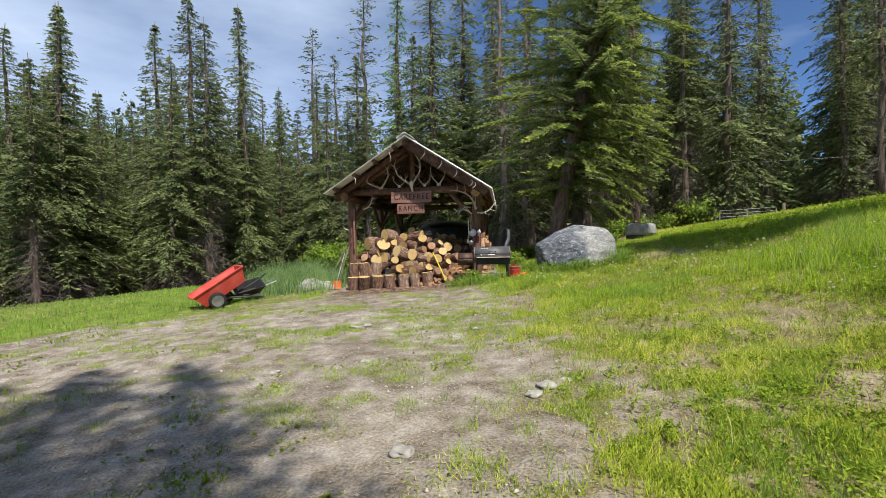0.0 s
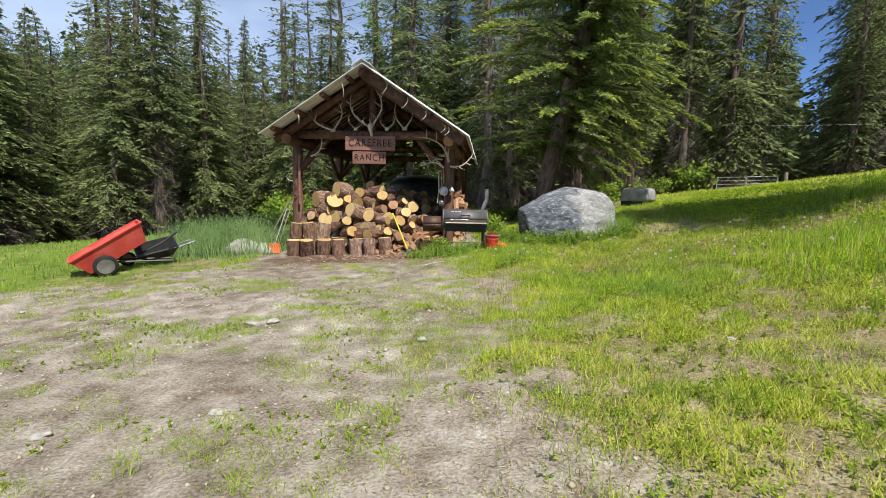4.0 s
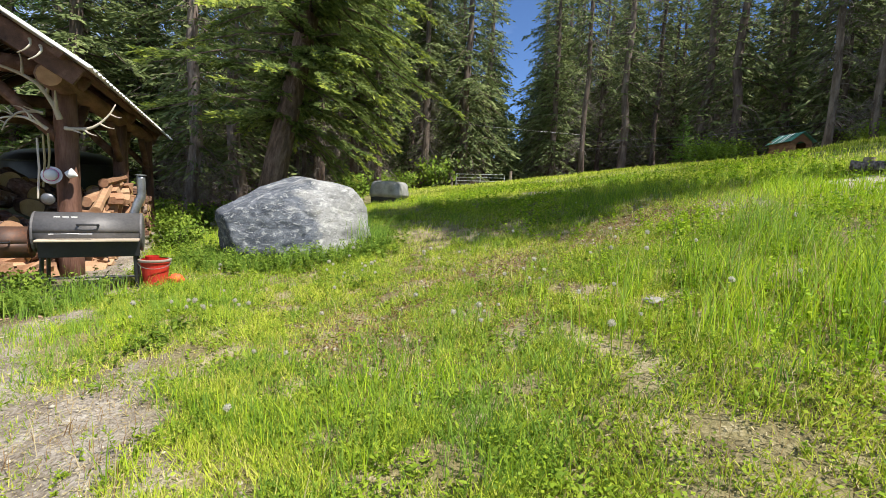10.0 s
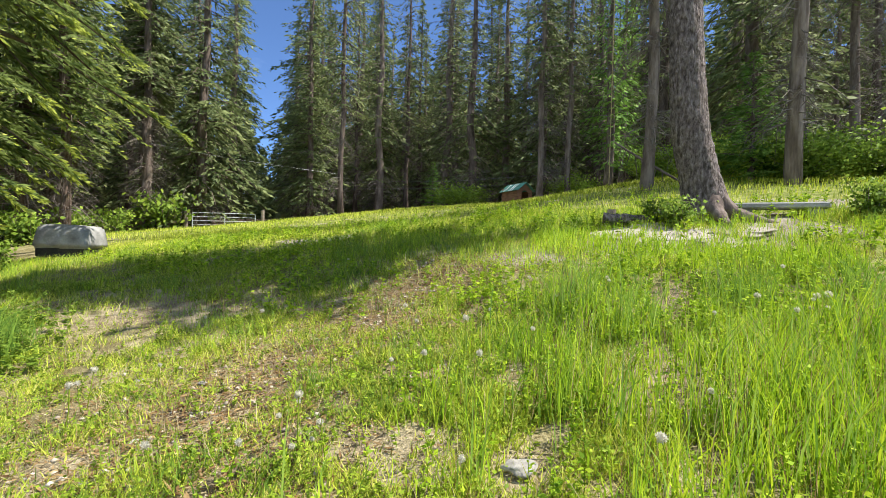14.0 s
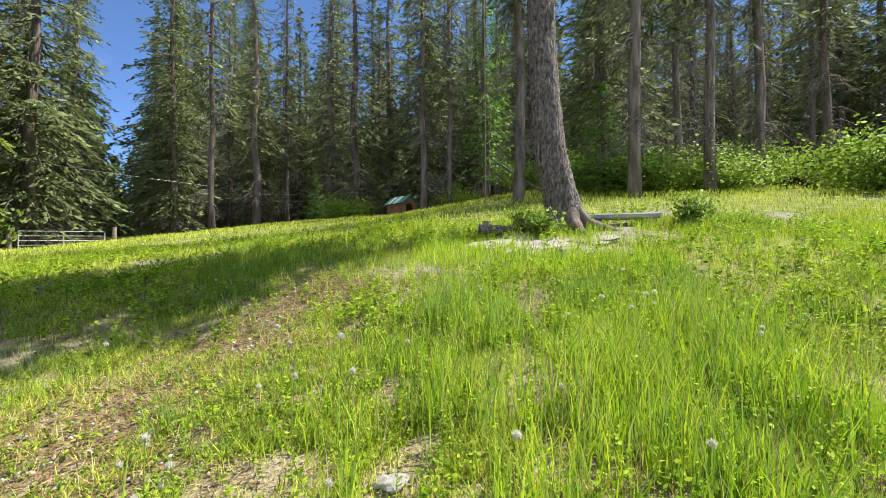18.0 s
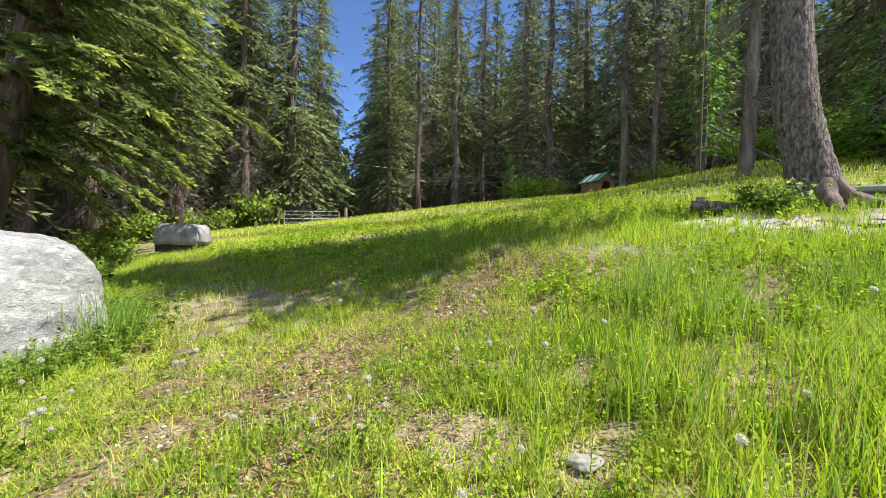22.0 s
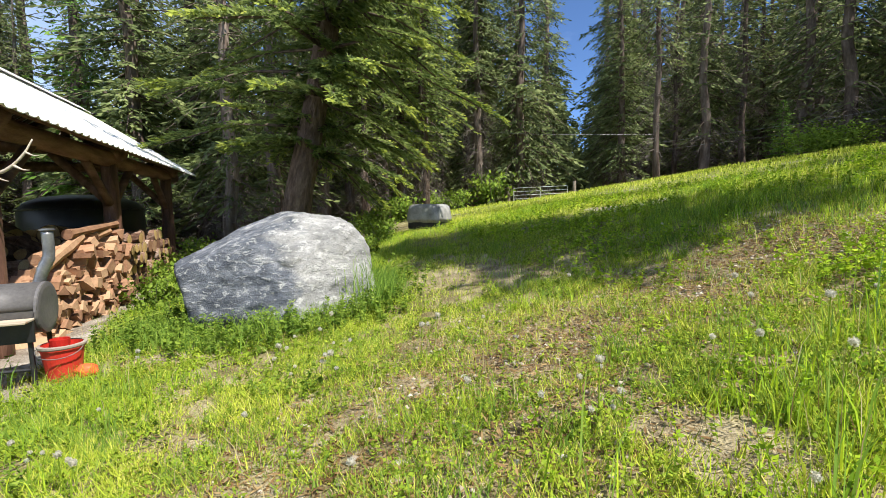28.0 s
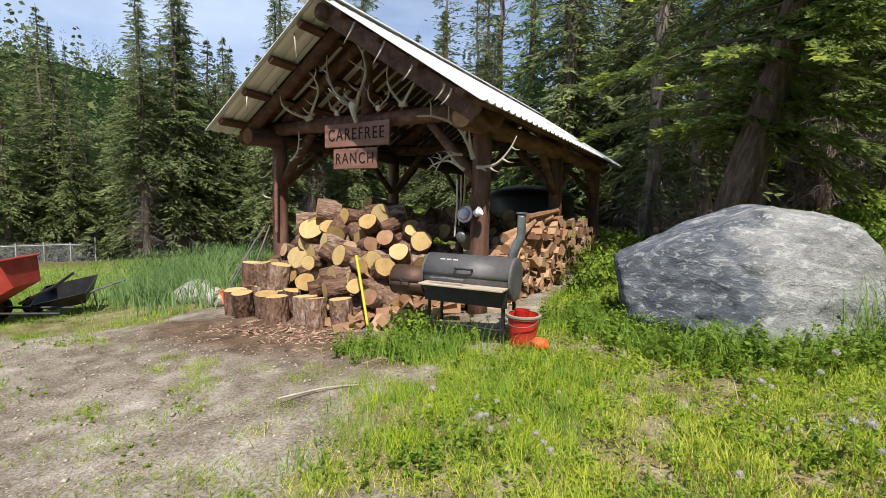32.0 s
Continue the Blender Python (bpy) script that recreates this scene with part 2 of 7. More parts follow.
M_pebble = surface("pale_stone", [(0.24, 0.22, 0.19), (0.38, 0.36, 0.32), (0.56, 0.54, 0.49)], 14, 0.9, bump=0.8, spread=0.4)
M_grit = surface("grit", [(0.25, 0.205, 0.15), (0.40, 0.345, 0.265), (0.60, 0.545, 0.45)], 3, 0.9, bump=0, spread=0.6, island=True, spec=0.08)
M_white = surface("white_paint", [(0.62, 0.62, 0.6), (0.74, 0.74, 0.72), (0.82, 0.82, 0.8)], 6, 0.5, bump=0.1)
M_pink = surface("pink_cloth", [(0.6, 0.08, 0.3), (0.7, 0.14, 0.38)], 6, 0.8, bump=0.2)
M_ink = surface("dark_lettering", [(0.012, 0.009, 0.008), (0.02, 0.014, 0.012)], 8, 0.8, bump=0)
M_fluff = surface("seed_fluff", [(0.62, 0.59, 0.5), (0.78, 0.75, 0.66)], 20, 0.9, bump=0, translucent=0.6)
M_reed = surface("bluish_seeding_grass", [(0.06, 0.12, 0.042), (0.16, 0.26, 0.085), (0.32, 0.43, 0.18)], 0.9, 0.55, bump=0, fine=7, spread=0.8, translucent=0.35, island=True, spec=0.12)
M_ledge = surface("pale_bedrock", [(0.20, 0.165, 0.13), (0.34, 0.295, 0.245), (0.48, 0.43, 0.37)], 5, 0.9, bump=1.0, fine=24, stretch=(1, 2.5, 1), spread=0.2)
M_shelf = surface("pale_shelf_board", [(0.32, 0.25, 0.18), (0.48, 0.40, 0.30), (0.60, 0.52, 0.41)], 3, 0.8, bump=0.3, fine=30, stretch=(0.5, 3, 3))


def boulder_material():
    """Blue-grey on its western side, pale grey on the rest, streaks and white lichen flecks."""
    m = bpy.data.materials.new("grey_marbled_boulder")
    m.use_nodes = True
    nt = m.node_tree
    n, l = nt.nodes, nt.links
    b = n["Principled BSDF"]
    b.inputs["Roughness"].default_value, b.inputs["Specular IOR Level"].default_value = 0.85, 0.25
    co = n.new("ShaderNodeTexCoord")

    def noise_at(scale, detail, dist, rot, stretch):
        mp, t = n.new("ShaderNodeMapping"), n.new("ShaderNodeTexNoise")
        mp.inputs["Rotation"].default_value, mp.inputs["Scale"].default_value = rot, stretch
        t.inputs["Scale"].default_value, t.inputs["Detail"].default_value, t.inputs["Distortion"].default_value = scale, detail, dist
        t.inputs["Roughness"].default_value = 0.65
        l.new(co.outputs["Object"], mp.inputs["Vector"])
        l.new(mp.outputs["Vector"], t.inputs["Vector"])
        return t.outputs["Fac"]

    def remap(src, lo, hi, top=1.0):
        mr = n.new("ShaderNodeMapRange")
        mr.inputs["From Min"].default_value, mr.inputs["From Max"].default_value, mr.inputs["To Max"].default_value = lo, hi, top
        l.new(src, mr.inputs["Value"])
        return mr.outputs["Result"]

    def blend(fac, a, c):
        mx = n.new("ShaderNodeMix")
        mx.data_type = "RGBA"
        l.new(fac, mx.inputs[0])
        l.new(a, mx.inputs[6])
        l.new(c, mx.inputs[7])
        return mx.outputs[2]
    cloud = noise_at(2.2, 10, 0.4, (0, 0, 0), (1, 1, 1))
    streak = noise_at(3.0, 12, 0.5, (0.0, 0.5, 0.3), (1.0, 1.4, 2.2))
    fleck = noise_at(12.0, 8, 0.6, (0.0, -0.6, 0.3), (1, 1, 1.9))
    grain = noise_at(70.0, 5, 0.0, (0, 0, 0), (1, 1, 1))
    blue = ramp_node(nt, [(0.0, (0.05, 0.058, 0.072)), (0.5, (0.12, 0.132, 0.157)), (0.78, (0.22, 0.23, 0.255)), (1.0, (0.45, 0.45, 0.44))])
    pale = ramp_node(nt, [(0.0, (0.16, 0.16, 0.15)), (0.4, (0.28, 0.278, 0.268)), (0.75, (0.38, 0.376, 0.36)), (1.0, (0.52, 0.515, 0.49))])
    st = remap(streak, 0.33, 0.68)
    for r in (blue, pale):
        l.new(st, r.inputs["Fac"])
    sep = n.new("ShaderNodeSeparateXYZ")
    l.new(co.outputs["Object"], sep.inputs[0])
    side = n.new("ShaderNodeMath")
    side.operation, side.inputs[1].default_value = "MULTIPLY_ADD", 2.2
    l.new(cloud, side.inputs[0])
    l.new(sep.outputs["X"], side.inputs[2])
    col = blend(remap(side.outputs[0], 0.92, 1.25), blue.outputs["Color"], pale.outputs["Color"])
    pit = noise_at(26.0, 9, 1.5, (0.4, 0.2, 0.7), (1, 1, 1.8))
    scar = ramp_node(nt, [(0.0, (0.11, 0.115, 0.12)), (1.0, (0.17, 0.172, 0.17))])
    col = blend(remap(pit, 0.52, 0.60, 0.7), col, scar.outputs["Color"])
    white = ramp_node(nt, [(0.0, (0.6, 0.6, 0.57)), (1.0, (0.66, 0.66, 0.62))])
    col = blend(remap(fleck, 0.55, 0.62, 0.45), col, white.outputs["Color"])
    dark = ramp_node(nt, [(0.0, (0.05, 0.055, 0.06)), (1.0, (0.09, 0.09, 0.09))])
    col = blend(remap(noise_at(9.0, 9, 1.2, (0.3, 0.5, 0.2), (1, 1, 3)), 0.62, 0.70, 0.7), col, dark.outputs["Color"])
    l.new(col, b.inputs["Base Color"])
    hs = n.new("ShaderNodeMath")
    hs.operation, hs.inputs[1].default_value = "MULTIPLY_ADD", 0.5
    l.new(grain, hs.inputs[0])
    hs2 = n.new("ShaderNodeMath")
    hs2.operation, hs2.inputs[1].default_value = "MULTIPLY_ADD", 0.9
    l.new(streak, hs2.inputs[0])
    l.new(hs.outputs[0], hs2.inputs[2])
    l.new(fleck, hs.inputs[2])
    bp = n.new("ShaderNodeBump")
    bp.inputs["Strength"].default_value, bp.inputs["Distance"].default_value = 0.9, 0.025
    l.new(hs2.outputs[0], bp.inputs["Height"])
    l.new(bp.outputs["Normal"], b.inputs["Normal"])
    return m


M_boulder = boulder_material()
# growth rings on sawn faces
nt_ = M_cutwood.node_tree
b_ = nt_.nodes["Principled BSDF"]
ring_ = nt_.nodes.new("ShaderNodeTexWave")
ring_.wave_type, ring_.rings_direction = "RINGS", "Z"
ring_.inputs["Scale"].default_value, ring_.inputs["Distortion"].default_value, ring_.inputs["Detail"].default_value, ring_.inputs["Detail Scale"].default_value = 16, 3.0, 4, 2.0
tc_ = nt_.nodes.new("ShaderNodeTexCoord")
nt_.links.new(tc_.outputs["Object"], ring_.inputs["Vector"])
mxr_ = nt_.nodes.new("ShaderNodeMix")
mxr_.data_type, mxr_.blend_type = "RGBA", "MULTIPLY"
mxr_.inputs[0].default_value = 0.22
nt_.links.new(b_.inputs["Base Color"].links[0].from_socket, mxr_.inputs[6])
nt_.links.new(ring_.outputs["Color"], mxr_.inputs[7])
nt_.links.new(mxr_.outputs[2], b_.inputs["Base Color"])
for bark_ in (M_logbark, M_trunk, M_brown_bark):
    for nd in bark_.node_tree.nodes:
        if nd.type == "BUMP":
            nd.inputs["Distance"].default_value = 0.06


def ground_material():
    m = bpy.data.materials.new("yard_soil")
    m.use_nodes = True
    nt = m.node_tree
    n, l = nt.nodes, nt.links
    b = n["Principled BSDF"]
    b.inputs["Roughness"].default_value, b.inputs["Specular IOR Level"].default_value = 0.95, 0.15
    co = n.new("ShaderNodeTexCoord")

    def noise_at(scale, detail=6, dist=0.0):
        t = n.new("ShaderNodeTexNoise")
        t.inputs["Scale"].default_value, t.inputs["Detail"].default_value, t.inputs["Distortion"].default_value = scale, detail, dist
        l.new(co.outputs["Object"], t.inputs["Vector"])
        return t.outputs["Fac"]
    big, mid, fine = noise_at(0.6), noise_at(4.0, 8), noise_at(45, 6)
    mix1 = n.new("ShaderNodeMath")
    mix1.operation = "MULTIPLY_ADD"
    l.new(fine, mix1.inputs[0])
    mix1.inputs[1].default_value = 0.8
    l.new(mid, mix1.inputs[2])
    mix2 = n.new("ShaderNodeMath")
    mix2.operation = "MULTIPLY_ADD"
    l.new(big, mix2.inputs[0])
    mix2.inputs[1].default_value = 0.4
    l.new(mix1.outputs[0], mix2.inputs[2])
    rs = ramp_node(nt, [(0.0, (0.12, 0.092, 0.066)), (0.35, (0.24, 0.202, 0.158)), (0.6, (0.335, 0.292, 0.242)), (0.85, (0.425, 0.382, 0.325)), (1.0, (0.56, 0.515, 0.455))])
    mr = n.new("ShaderNodeMapRange")
    mr.inputs["From Min"].default_value, mr.inputs["From Max"].default_value = 0.80, 1.42
    l.new(mix2.outputs[0], mr.inputs["Value"])
    l.new(mr.outputs["Result"], rs.inputs["Fac"])
    rg = ramp_node(nt, [(0.0, (0.075, 0.095, 0.02)), (0.5, (0.18, 0.21, 0.045)), (1.0, (0.40, 0.37, 0.14))])
    l.new(mr.outputs["Result"], rg.inputs["Fac"])
    rt = ramp_node(nt, [(0.0, (0.11, 0.09, 0.04)), (0.5, (0.235, 0.20, 0.095)), (1.0, (0.44, 0.38, 0.24))])
    l.new(mr.outputs["Result"], rt.inputs["Fac"])
    tf = n.new("ShaderNodeAttribute")
    tf.attribute_name = "turf"
    turf = n.new("ShaderNodeMix")
    turf.data_type = "RGBA"
    l.new(tf.outputs["Fac"], turf.inputs[0])
    l.new(rt.outputs["Color"], turf.inputs[6])
    l.new(rg.outputs["Color"], turf.inputs[7])
    rd = ramp_node(nt, [(0.0, (0.07, 0.045, 0.03)), (0.5, (0.15, 0.10, 0.065)), (1.0, (0.27, 0.2, 0.13))])
    l.new(mr.outputs["Result"], rd.inputs["Fac"])
    at = n.new("ShaderNodeAttribute")
    at.attribute_name = "grass"
    aw = n.new("ShaderNodeAttribute")
    aw.attribute_name = "litter"
    add = n.new("ShaderNodeMath")
    add.operation = "MULTIPLY_ADD"
    l.new(mid, add.inputs[0])
    add.inputs[1].default_value = 0.7
    l.new(at.outputs["Fac"], add.inputs[2])
    sm = n.new("ShaderNodeMapRange")
    sm.inputs["From Min"].default_value, sm.inputs["From Max"].default_value = 0.65, 1.0
    l.new(add.outputs[0], sm.inputs["Value"])
    mx = n.new("ShaderNodeMix")
    mx.data_type = "RGBA"
    l.new(sm.outputs["Result"], mx.inputs[0])
    ts = n.new("ShaderNodeAttribute")
    ts.attribute_name = "loam"
    loam = n.new("ShaderNodeMix")
    loam.data_type = "RGBA"
    l.new(ts.outputs["Fac"], loam.inputs[0])
    l.new(rs.outputs["Color"], loam.inputs[6])
    rl = ramp_node(nt, [(0.0, (0.13, 0.095, 0.055)), (0.5, (0.29, 0.24, 0.145)), (1.0, (0.50, 0.43, 0.29))])
    l.new(mr.outputs["Result"], rl.inputs["Fac"])
    l.new(rl.outputs["Color"], loam.inputs[7])
    l.new(loam.outputs[2], mx.inputs[6])
    l.new(turf.outputs[2], mx.inputs[7])
    mw = n.new("ShaderNodeMix")
    mw.data_type = "RGBA"
    l.new(aw.outputs["Fac"], mw.inputs[0])
    l.new(mx.outputs[2], mw.inputs[6])
    l.new(rd.outputs["Color"], mw.inputs[7])
    l.new(mw.outputs[2], b.inputs["Base Color"])
    bp = n.new("ShaderNodeBump")
    bp.inputs["Strength"].default_value, bp.inputs["Distance"].default_value = 0.9, 0.035
    l.new(mix1.outputs[0], bp.inputs["Height"])
    l.new(bp.outputs["Normal"], b.inputs["Normal"])
    return m


M_ground = ground_material()


# ---- geometry helpers ----
def mesh_from(name, verts, faces, mat, smooth=False):
    me = bpy.data.meshes.new(name)
    if isinstance(faces, np.ndarray):
        k = faces.shape[1]
        me.vertices.add(len(verts))
        me.vertices.foreach_set("co", np.asarray(verts, dtype=np.float32).ravel())
        me.loops.add(faces.size)
        me.loops.foreach_set("vertex_index", faces.astype(np.int32).ravel())
        me.polygons.add(len(faces))
        me.polygons.foreach_set("loop_start", np.arange(0, faces.size, k, dtype=np.int32))
        me.update(calc_edges=True)
        me.validate()
    else:
        me.from_pydata([tuple(v) for v in verts], [], faces)
        me.update()
    if smooth:
        me.polygons.foreach_set("use_smooth", np.ones(len(me.polygons), dtype=bool))
    if mat:
        me.materials.append(mat)
    return me


def part(name, geo, mat, parent=None, label="", smooth=False):
    ob = new(name, mesh_from(name, geo[0], geo[1], mat, smooth))
    ob.parent = parent
    if label:
        tagged(ob, label)
    return ob


def thing(name, m, label, category, group="", kind=""):
    ob = new(name)
    ob.empty_display_size = 0.2
    ob.matrix_world = m
    return tagged(ob, label, category, group, kind)


def join(*geos):
    v, f = [], []
    for gv, gf in geos:
        k = len(v)
        v += [tuple(p) for p in gv]
        f += [tuple(i + k for i in q) for q in gf]
    return v, f


def xf(geo, m):
    return [tuple(m @ Vector(p)) for p in geo[0]], geo[1]


def box(cx, cy, cz, sx, sy, sz, bevel=0.006, m=None):
    bm = bmesh.new()
    bmesh.ops.create_cube(bm, size=1.0, matrix=Matrix.Translation((cx, cy, cz)) @ Matrix.Diagonal((sx, sy, sz, 1)))
    if bevel:
        bmesh.ops.bevel(bm, geom=bm.edges[:], offset=bevel, segments=1, affect="EDGES")
    bm.verts.index_update()
    g = [tuple(v.co) for v in bm.verts], [tuple(v.index for v in f.verts) for f in bm.faces]
    bm.free()
    return xf(g, m) if m else g


def tube(pts, radii, n=8, caps=True, rough=0.0, rng=None):
    pts = [Vector(p) for p in pts]
    v, f = [], []
    up = Vector((0, 0, 1))
    side = None
    for i, p in enumerate(pts):
        d = (pts[min(i + 1, len(pts) - 1)] - pts[max(i - 1, 0)]).normalized()
        if side is None:
            side = d.cross(up) if abs(d.z) < 0.95 else d.cross(Vector((1, 0, 0)))
        side = (side - d * side.dot(d)).normalized()
        b = d.cross(side)
        for k in range(n):
            a = 2 * math.pi * k / n
            r = radii[i] * (1 + (rng.uniform(-rough, rough) if rng else 0))
            v.append(tuple(p + (side * math.cos(a) + b * math.sin(a)) * r))
    for i in range(len(pts) - 1):
        for k in range(n):
            f.append((i * n + k, i * n + (k + 1) % n, (i + 1) * n + (k + 1) % n, (i + 1) * n + k))
    if caps:
        f.append(tuple(range(n))[::-1])
        f.append(tuple((len(pts) - 1) * n + k for k in range(n)))
    return v, f


def curve_pts(pts, k=5):
    """Smooth points through the given ones."""
    pts = [Vector(p) for p in pts]
    out = []
    for i in range(len(pts) - 1):
        p0, p1, p2, p3 = pts[max(i - 1, 0)], pts[i], pts[i + 1], pts[min(i + 2, len(pts) - 1)]
        for j in range(k):
            t = j / k
            out.append(0.5 * ((2 * p1) + (p2 - p0) * t + (2 * p0 - 5 * p1 + 4 * p2 - p3) * t * t + (3 * p1 - p0 - 3 * p2 + p3) * t ** 3))
    return out + [pts[-1]]


def lathe(profile, n=20):
    v, f = [], []
    for r, z in profile:
        for k in range(n):
            a = 2 * math.pi * k / n
            v.append((r * math.cos(a), r * math.sin(a), z))
    for i in range(len(profile) - 1):
        for k in range(n):
            f.append((i * n + k, i * n + (k + 1) % n, (i + 1) * n + (k + 1) % n, (i + 1) * n + k))
    return v, f


RNG = random.Random(7)


def log_geo(p, q, r, n=10, seg=5, rough=0.05, bend=0.0, taper=0.92):
    p, q = Vector(p), Vector(q)
    pts, rad = [], []
    off = Vector((RNG.uniform(-1, 1), RNG.uniform(-1, 1), RNG.uniform(-1, 1))) * bend
    for i in range(seg + 1):
        t = i / seg
        pts.append(p.lerp(q, t) + off * math.sin(math.pi * t))
        rad.append(r * (1 + (taper - 1) * t) * RNG.uniform(1 - rough, 1 + rough))
    return tube(pts, rad, n, True, rough * 0.5, RNG)


# ---- terrain ----
def step(u, a, b):
    t = np.clip((np.asarray(u, dtype=float) - a) / (b - a), 0, 1)
    return t * t * (3 - 2 * t)


def soft(u, w=1.5):
    return w * np.logaddexp(0, np.asarray(u, dtype=float) / w)


def bell(x, y, cx, cy, s):
    return np.exp(-((x - cx) ** 2 + (y - cy) ** 2) / s)


def height(x, y):
    x, y = np.asarray(x, dtype=float), np.asarray(y, dtype=float)
    return (0.3285 + 0.025 * x + 0.0298 * y + 0.2316 * soft(x - 4) - 0.02 * soft(x - 8) - 0.0968 * soft(x - 13)
            - 0.07 * soft(-x - 5) - 0.08 * soft(-x - 9) * step(y, 6, 18) - 0.0363 * soft(y - 3, 2) - 0.088 * soft(x - 8) * np.tanh((y + 1) / 4)
            + 0.0581 * soft(x - 13) * np.tanh((y + 1) / 6) - 0.0364 * np.exp(-((x - 11) ** 2 / 12 + (y + 5.5) ** 2 / 6))
            - 0.2298 * bell(x, y, 7.8, -2, 4) + 0.0738 * bell(x, y, 7.3, -6, 3) - 0.3743 * bell(x, y, 20, 21, 60)
            + 0.0329 * bell(x, y, 9, 6, 16) + 0.0958 * bell(x, y, 3, -0.3, 6) + 0.5618 * bell(x, y, 25, 5, 70))


def z_at(x, y):
    return float(height(x, y))


LATTICE = np.random.RandomState(5).rand(256, 256)


def vnoise(x, y, s=1.0):
    x, y = np.asarray(x, dtype=float) * s + 400, np.asarray(y, dtype=float) * s + 400
    i, j = np.floor(x).astype(int), np.floor(y).astype(int)
    u, v = x - i, y - j
    u, v = u * u * (3 - 2 * u), v * v * (3 - 2 * v)
    a, b = LATTICE[i % 256, j % 256], LATTICE[(i + 1) % 256, j % 256]
    c, d = LATTICE[i % 256, (j + 1) % 256], LATTICE[(i + 1) % 256, (j + 1) % 256]
    return (a * (1 - u) + b * u) * (1 - v) + (c * (1 - u) + d * u) * v


def seg_dist(x, y, p, q):
    dx, dy = q[0] - p[0], q[1] - p[1]
    t = np.clip(((x - p[0]) * dx + (y - p[1]) * dy) / (dx * dx + dy * dy), 0, 1)
    return np.hypot(x - p[0] - t * dx, y - p[1] - t * dy)


def bare(x, y):
    """How bare the ground is: 1 on the dirt yard, 0 in the meadow."""
    x, y = np.asarray(x, dtype=float), np.asarray(y, dtype=float)
    w = (vnoise(x, y, 0.7) - 0.5) * 2.2 + (vnoise(x, y, 2.3) - 0.5) * 1.9 + (vnoise(x, y, 5.5) - 0.5) * 1.2
    edge = np.interp(y, [-14, -11, -8, -6.6, -4.6, -3.6, -2.5], [2.8, 3.0, 3.7, 3.9, 3.2, 2.4, 1.6])
    yard = step(edge - x + w, -0.9, 0.9) * step(-5.0 - y + w, -1.1, 1.0) * step(x + 7.0 + w, -0.5, 1)
    yard = yard * (1 - 0.75 * step(x - edge + 1.9, 0, 1.6) * step(vnoise(x + 60, y + 7, 1.7) + 0.6 * (vnoise(x, y, 5.0) - 0.5), 0.52, 0.7))
    apron = step(2.3 + 0.5 * step(-y, 3.2, 4.4) - np.abs(x - 0.1) + w * 0.7, -0.6, 0.9) * step(-1.3 - y, -0.9, 0.2) * step(y + 6.5, -0.5, 0.5)
    floor = step(2.6 - np.abs(x - 0.2), -0.1, 0.3) * step(y + 1.6, 0, 0.4) * step(8 - y, 0, 0.5)
    track = 0.8 * np.exp(-(np.minimum(seg_dist(x, y, (5.0, -3.9), (6.9, -3.2)), seg_dist(x, y, (6.9, -3.2), (9.3, -3.1))) / 0.95) ** 2) * (0.35 + vnoise(x, y, 1.6))
    ledge = step(1.0 - np.hypot((x - 11.0) / 0.75, (y + 5.35) / 1.15), -0.2, 0.4)
    spots = 0.7 * step(vnoise(x + 9, y + 3, 1.1), 0.72, 0.88)
    right = 0.55 * step(3.4 - np.hypot((x - 4.2) / 1.4, (y + 8.0) / 1.0) + w, 0.6, 2.4) * step(vnoise(x, y, 1.9), 0.4, 0.7)
    dry = 0.75 * bell(x, y, 8.2, -8.9, 5.0) * step(0.6 * vnoise(x + 20, y, 1.5) + 0.4 * vnoise(x, y + 8, 4.0), 0.42, 0.62)
    return np.clip(np.maximum.reduce([yard, apron, floor, track, ledge, spots * step(x, -5, -3), right, dry, 0.9 * bell(x, y, 6.56, -5.29, 0.05)]), 0, 1)


def stretch_axis(lo, hi, st, far):
    a = np.arange(lo, hi + st / 2, st)
    tail = [0.0]
    d = st
    while tail[-1] < far:
        d *= 1.22
        tail.append(tail[-1] + d)
    t = np.array(tail[1:])
    return np.r_[(lo - t)[::-1], a, hi + t]


gx, gy = stretch_axis(-9, 14, 0.1, 900), stretch_axis(-14, 7, 0.1, 900)
GX, GY = np.meshgrid(gx, gy, indexing="ij")
cl = lambda v, lim: np.sign(v) * (lim * np.tanh(np.abs(v) / lim))
GB = bare(GX, GY)


def rumple(x, y):
    return 0.05 * (vnoise(x, y, 1.2) - 0.5) + 0.035 * (vnoise(x, y, 3.7) - 0.5)


GZ = height(cl(GX, 70.0), cl(GY, 70.0)) + rumple(GX, GY) * step(60 - np.hypot(GX, GY), 0, 30)
GZ += (0.02 * (vnoise(GX, GY, 9.0) - 0.5)) * GB
nx, ny = GX.shape
idx = np.arange(nx * ny).reshape(nx, ny)
quads = np.stack([idx[:-1, :-1], idx[1:, :-1], idx[1:, 1:], idx[:-1, 1:]], -1).reshape(-1, 4)
ground = part("ground", (np.stack([GX, GY, GZ], -1).reshape(-1, 3), quads), M_ground, smooth=True)
tagged(ground, "sloping yard of pale packed dirt and patchy meadow soil", "ground", kind="structure")
forest = np.clip(step(GX + GY * 0.3 - 27, -2, 3) + step(-GX - 14 + GY * 0.1, -1, 4) * step(GY - 2, 0, 4) + step(GY - 15 - 0.4 * np.abs(GX - 16), -2, 3) + step(GY - 9, -1, 3) * step(9 - GX, 0, 3) + step(-GY - 4 + (17 - GX) * 0.9 - 10, 0, 2) * step(GX - 16, 0, 2), 0, 1)
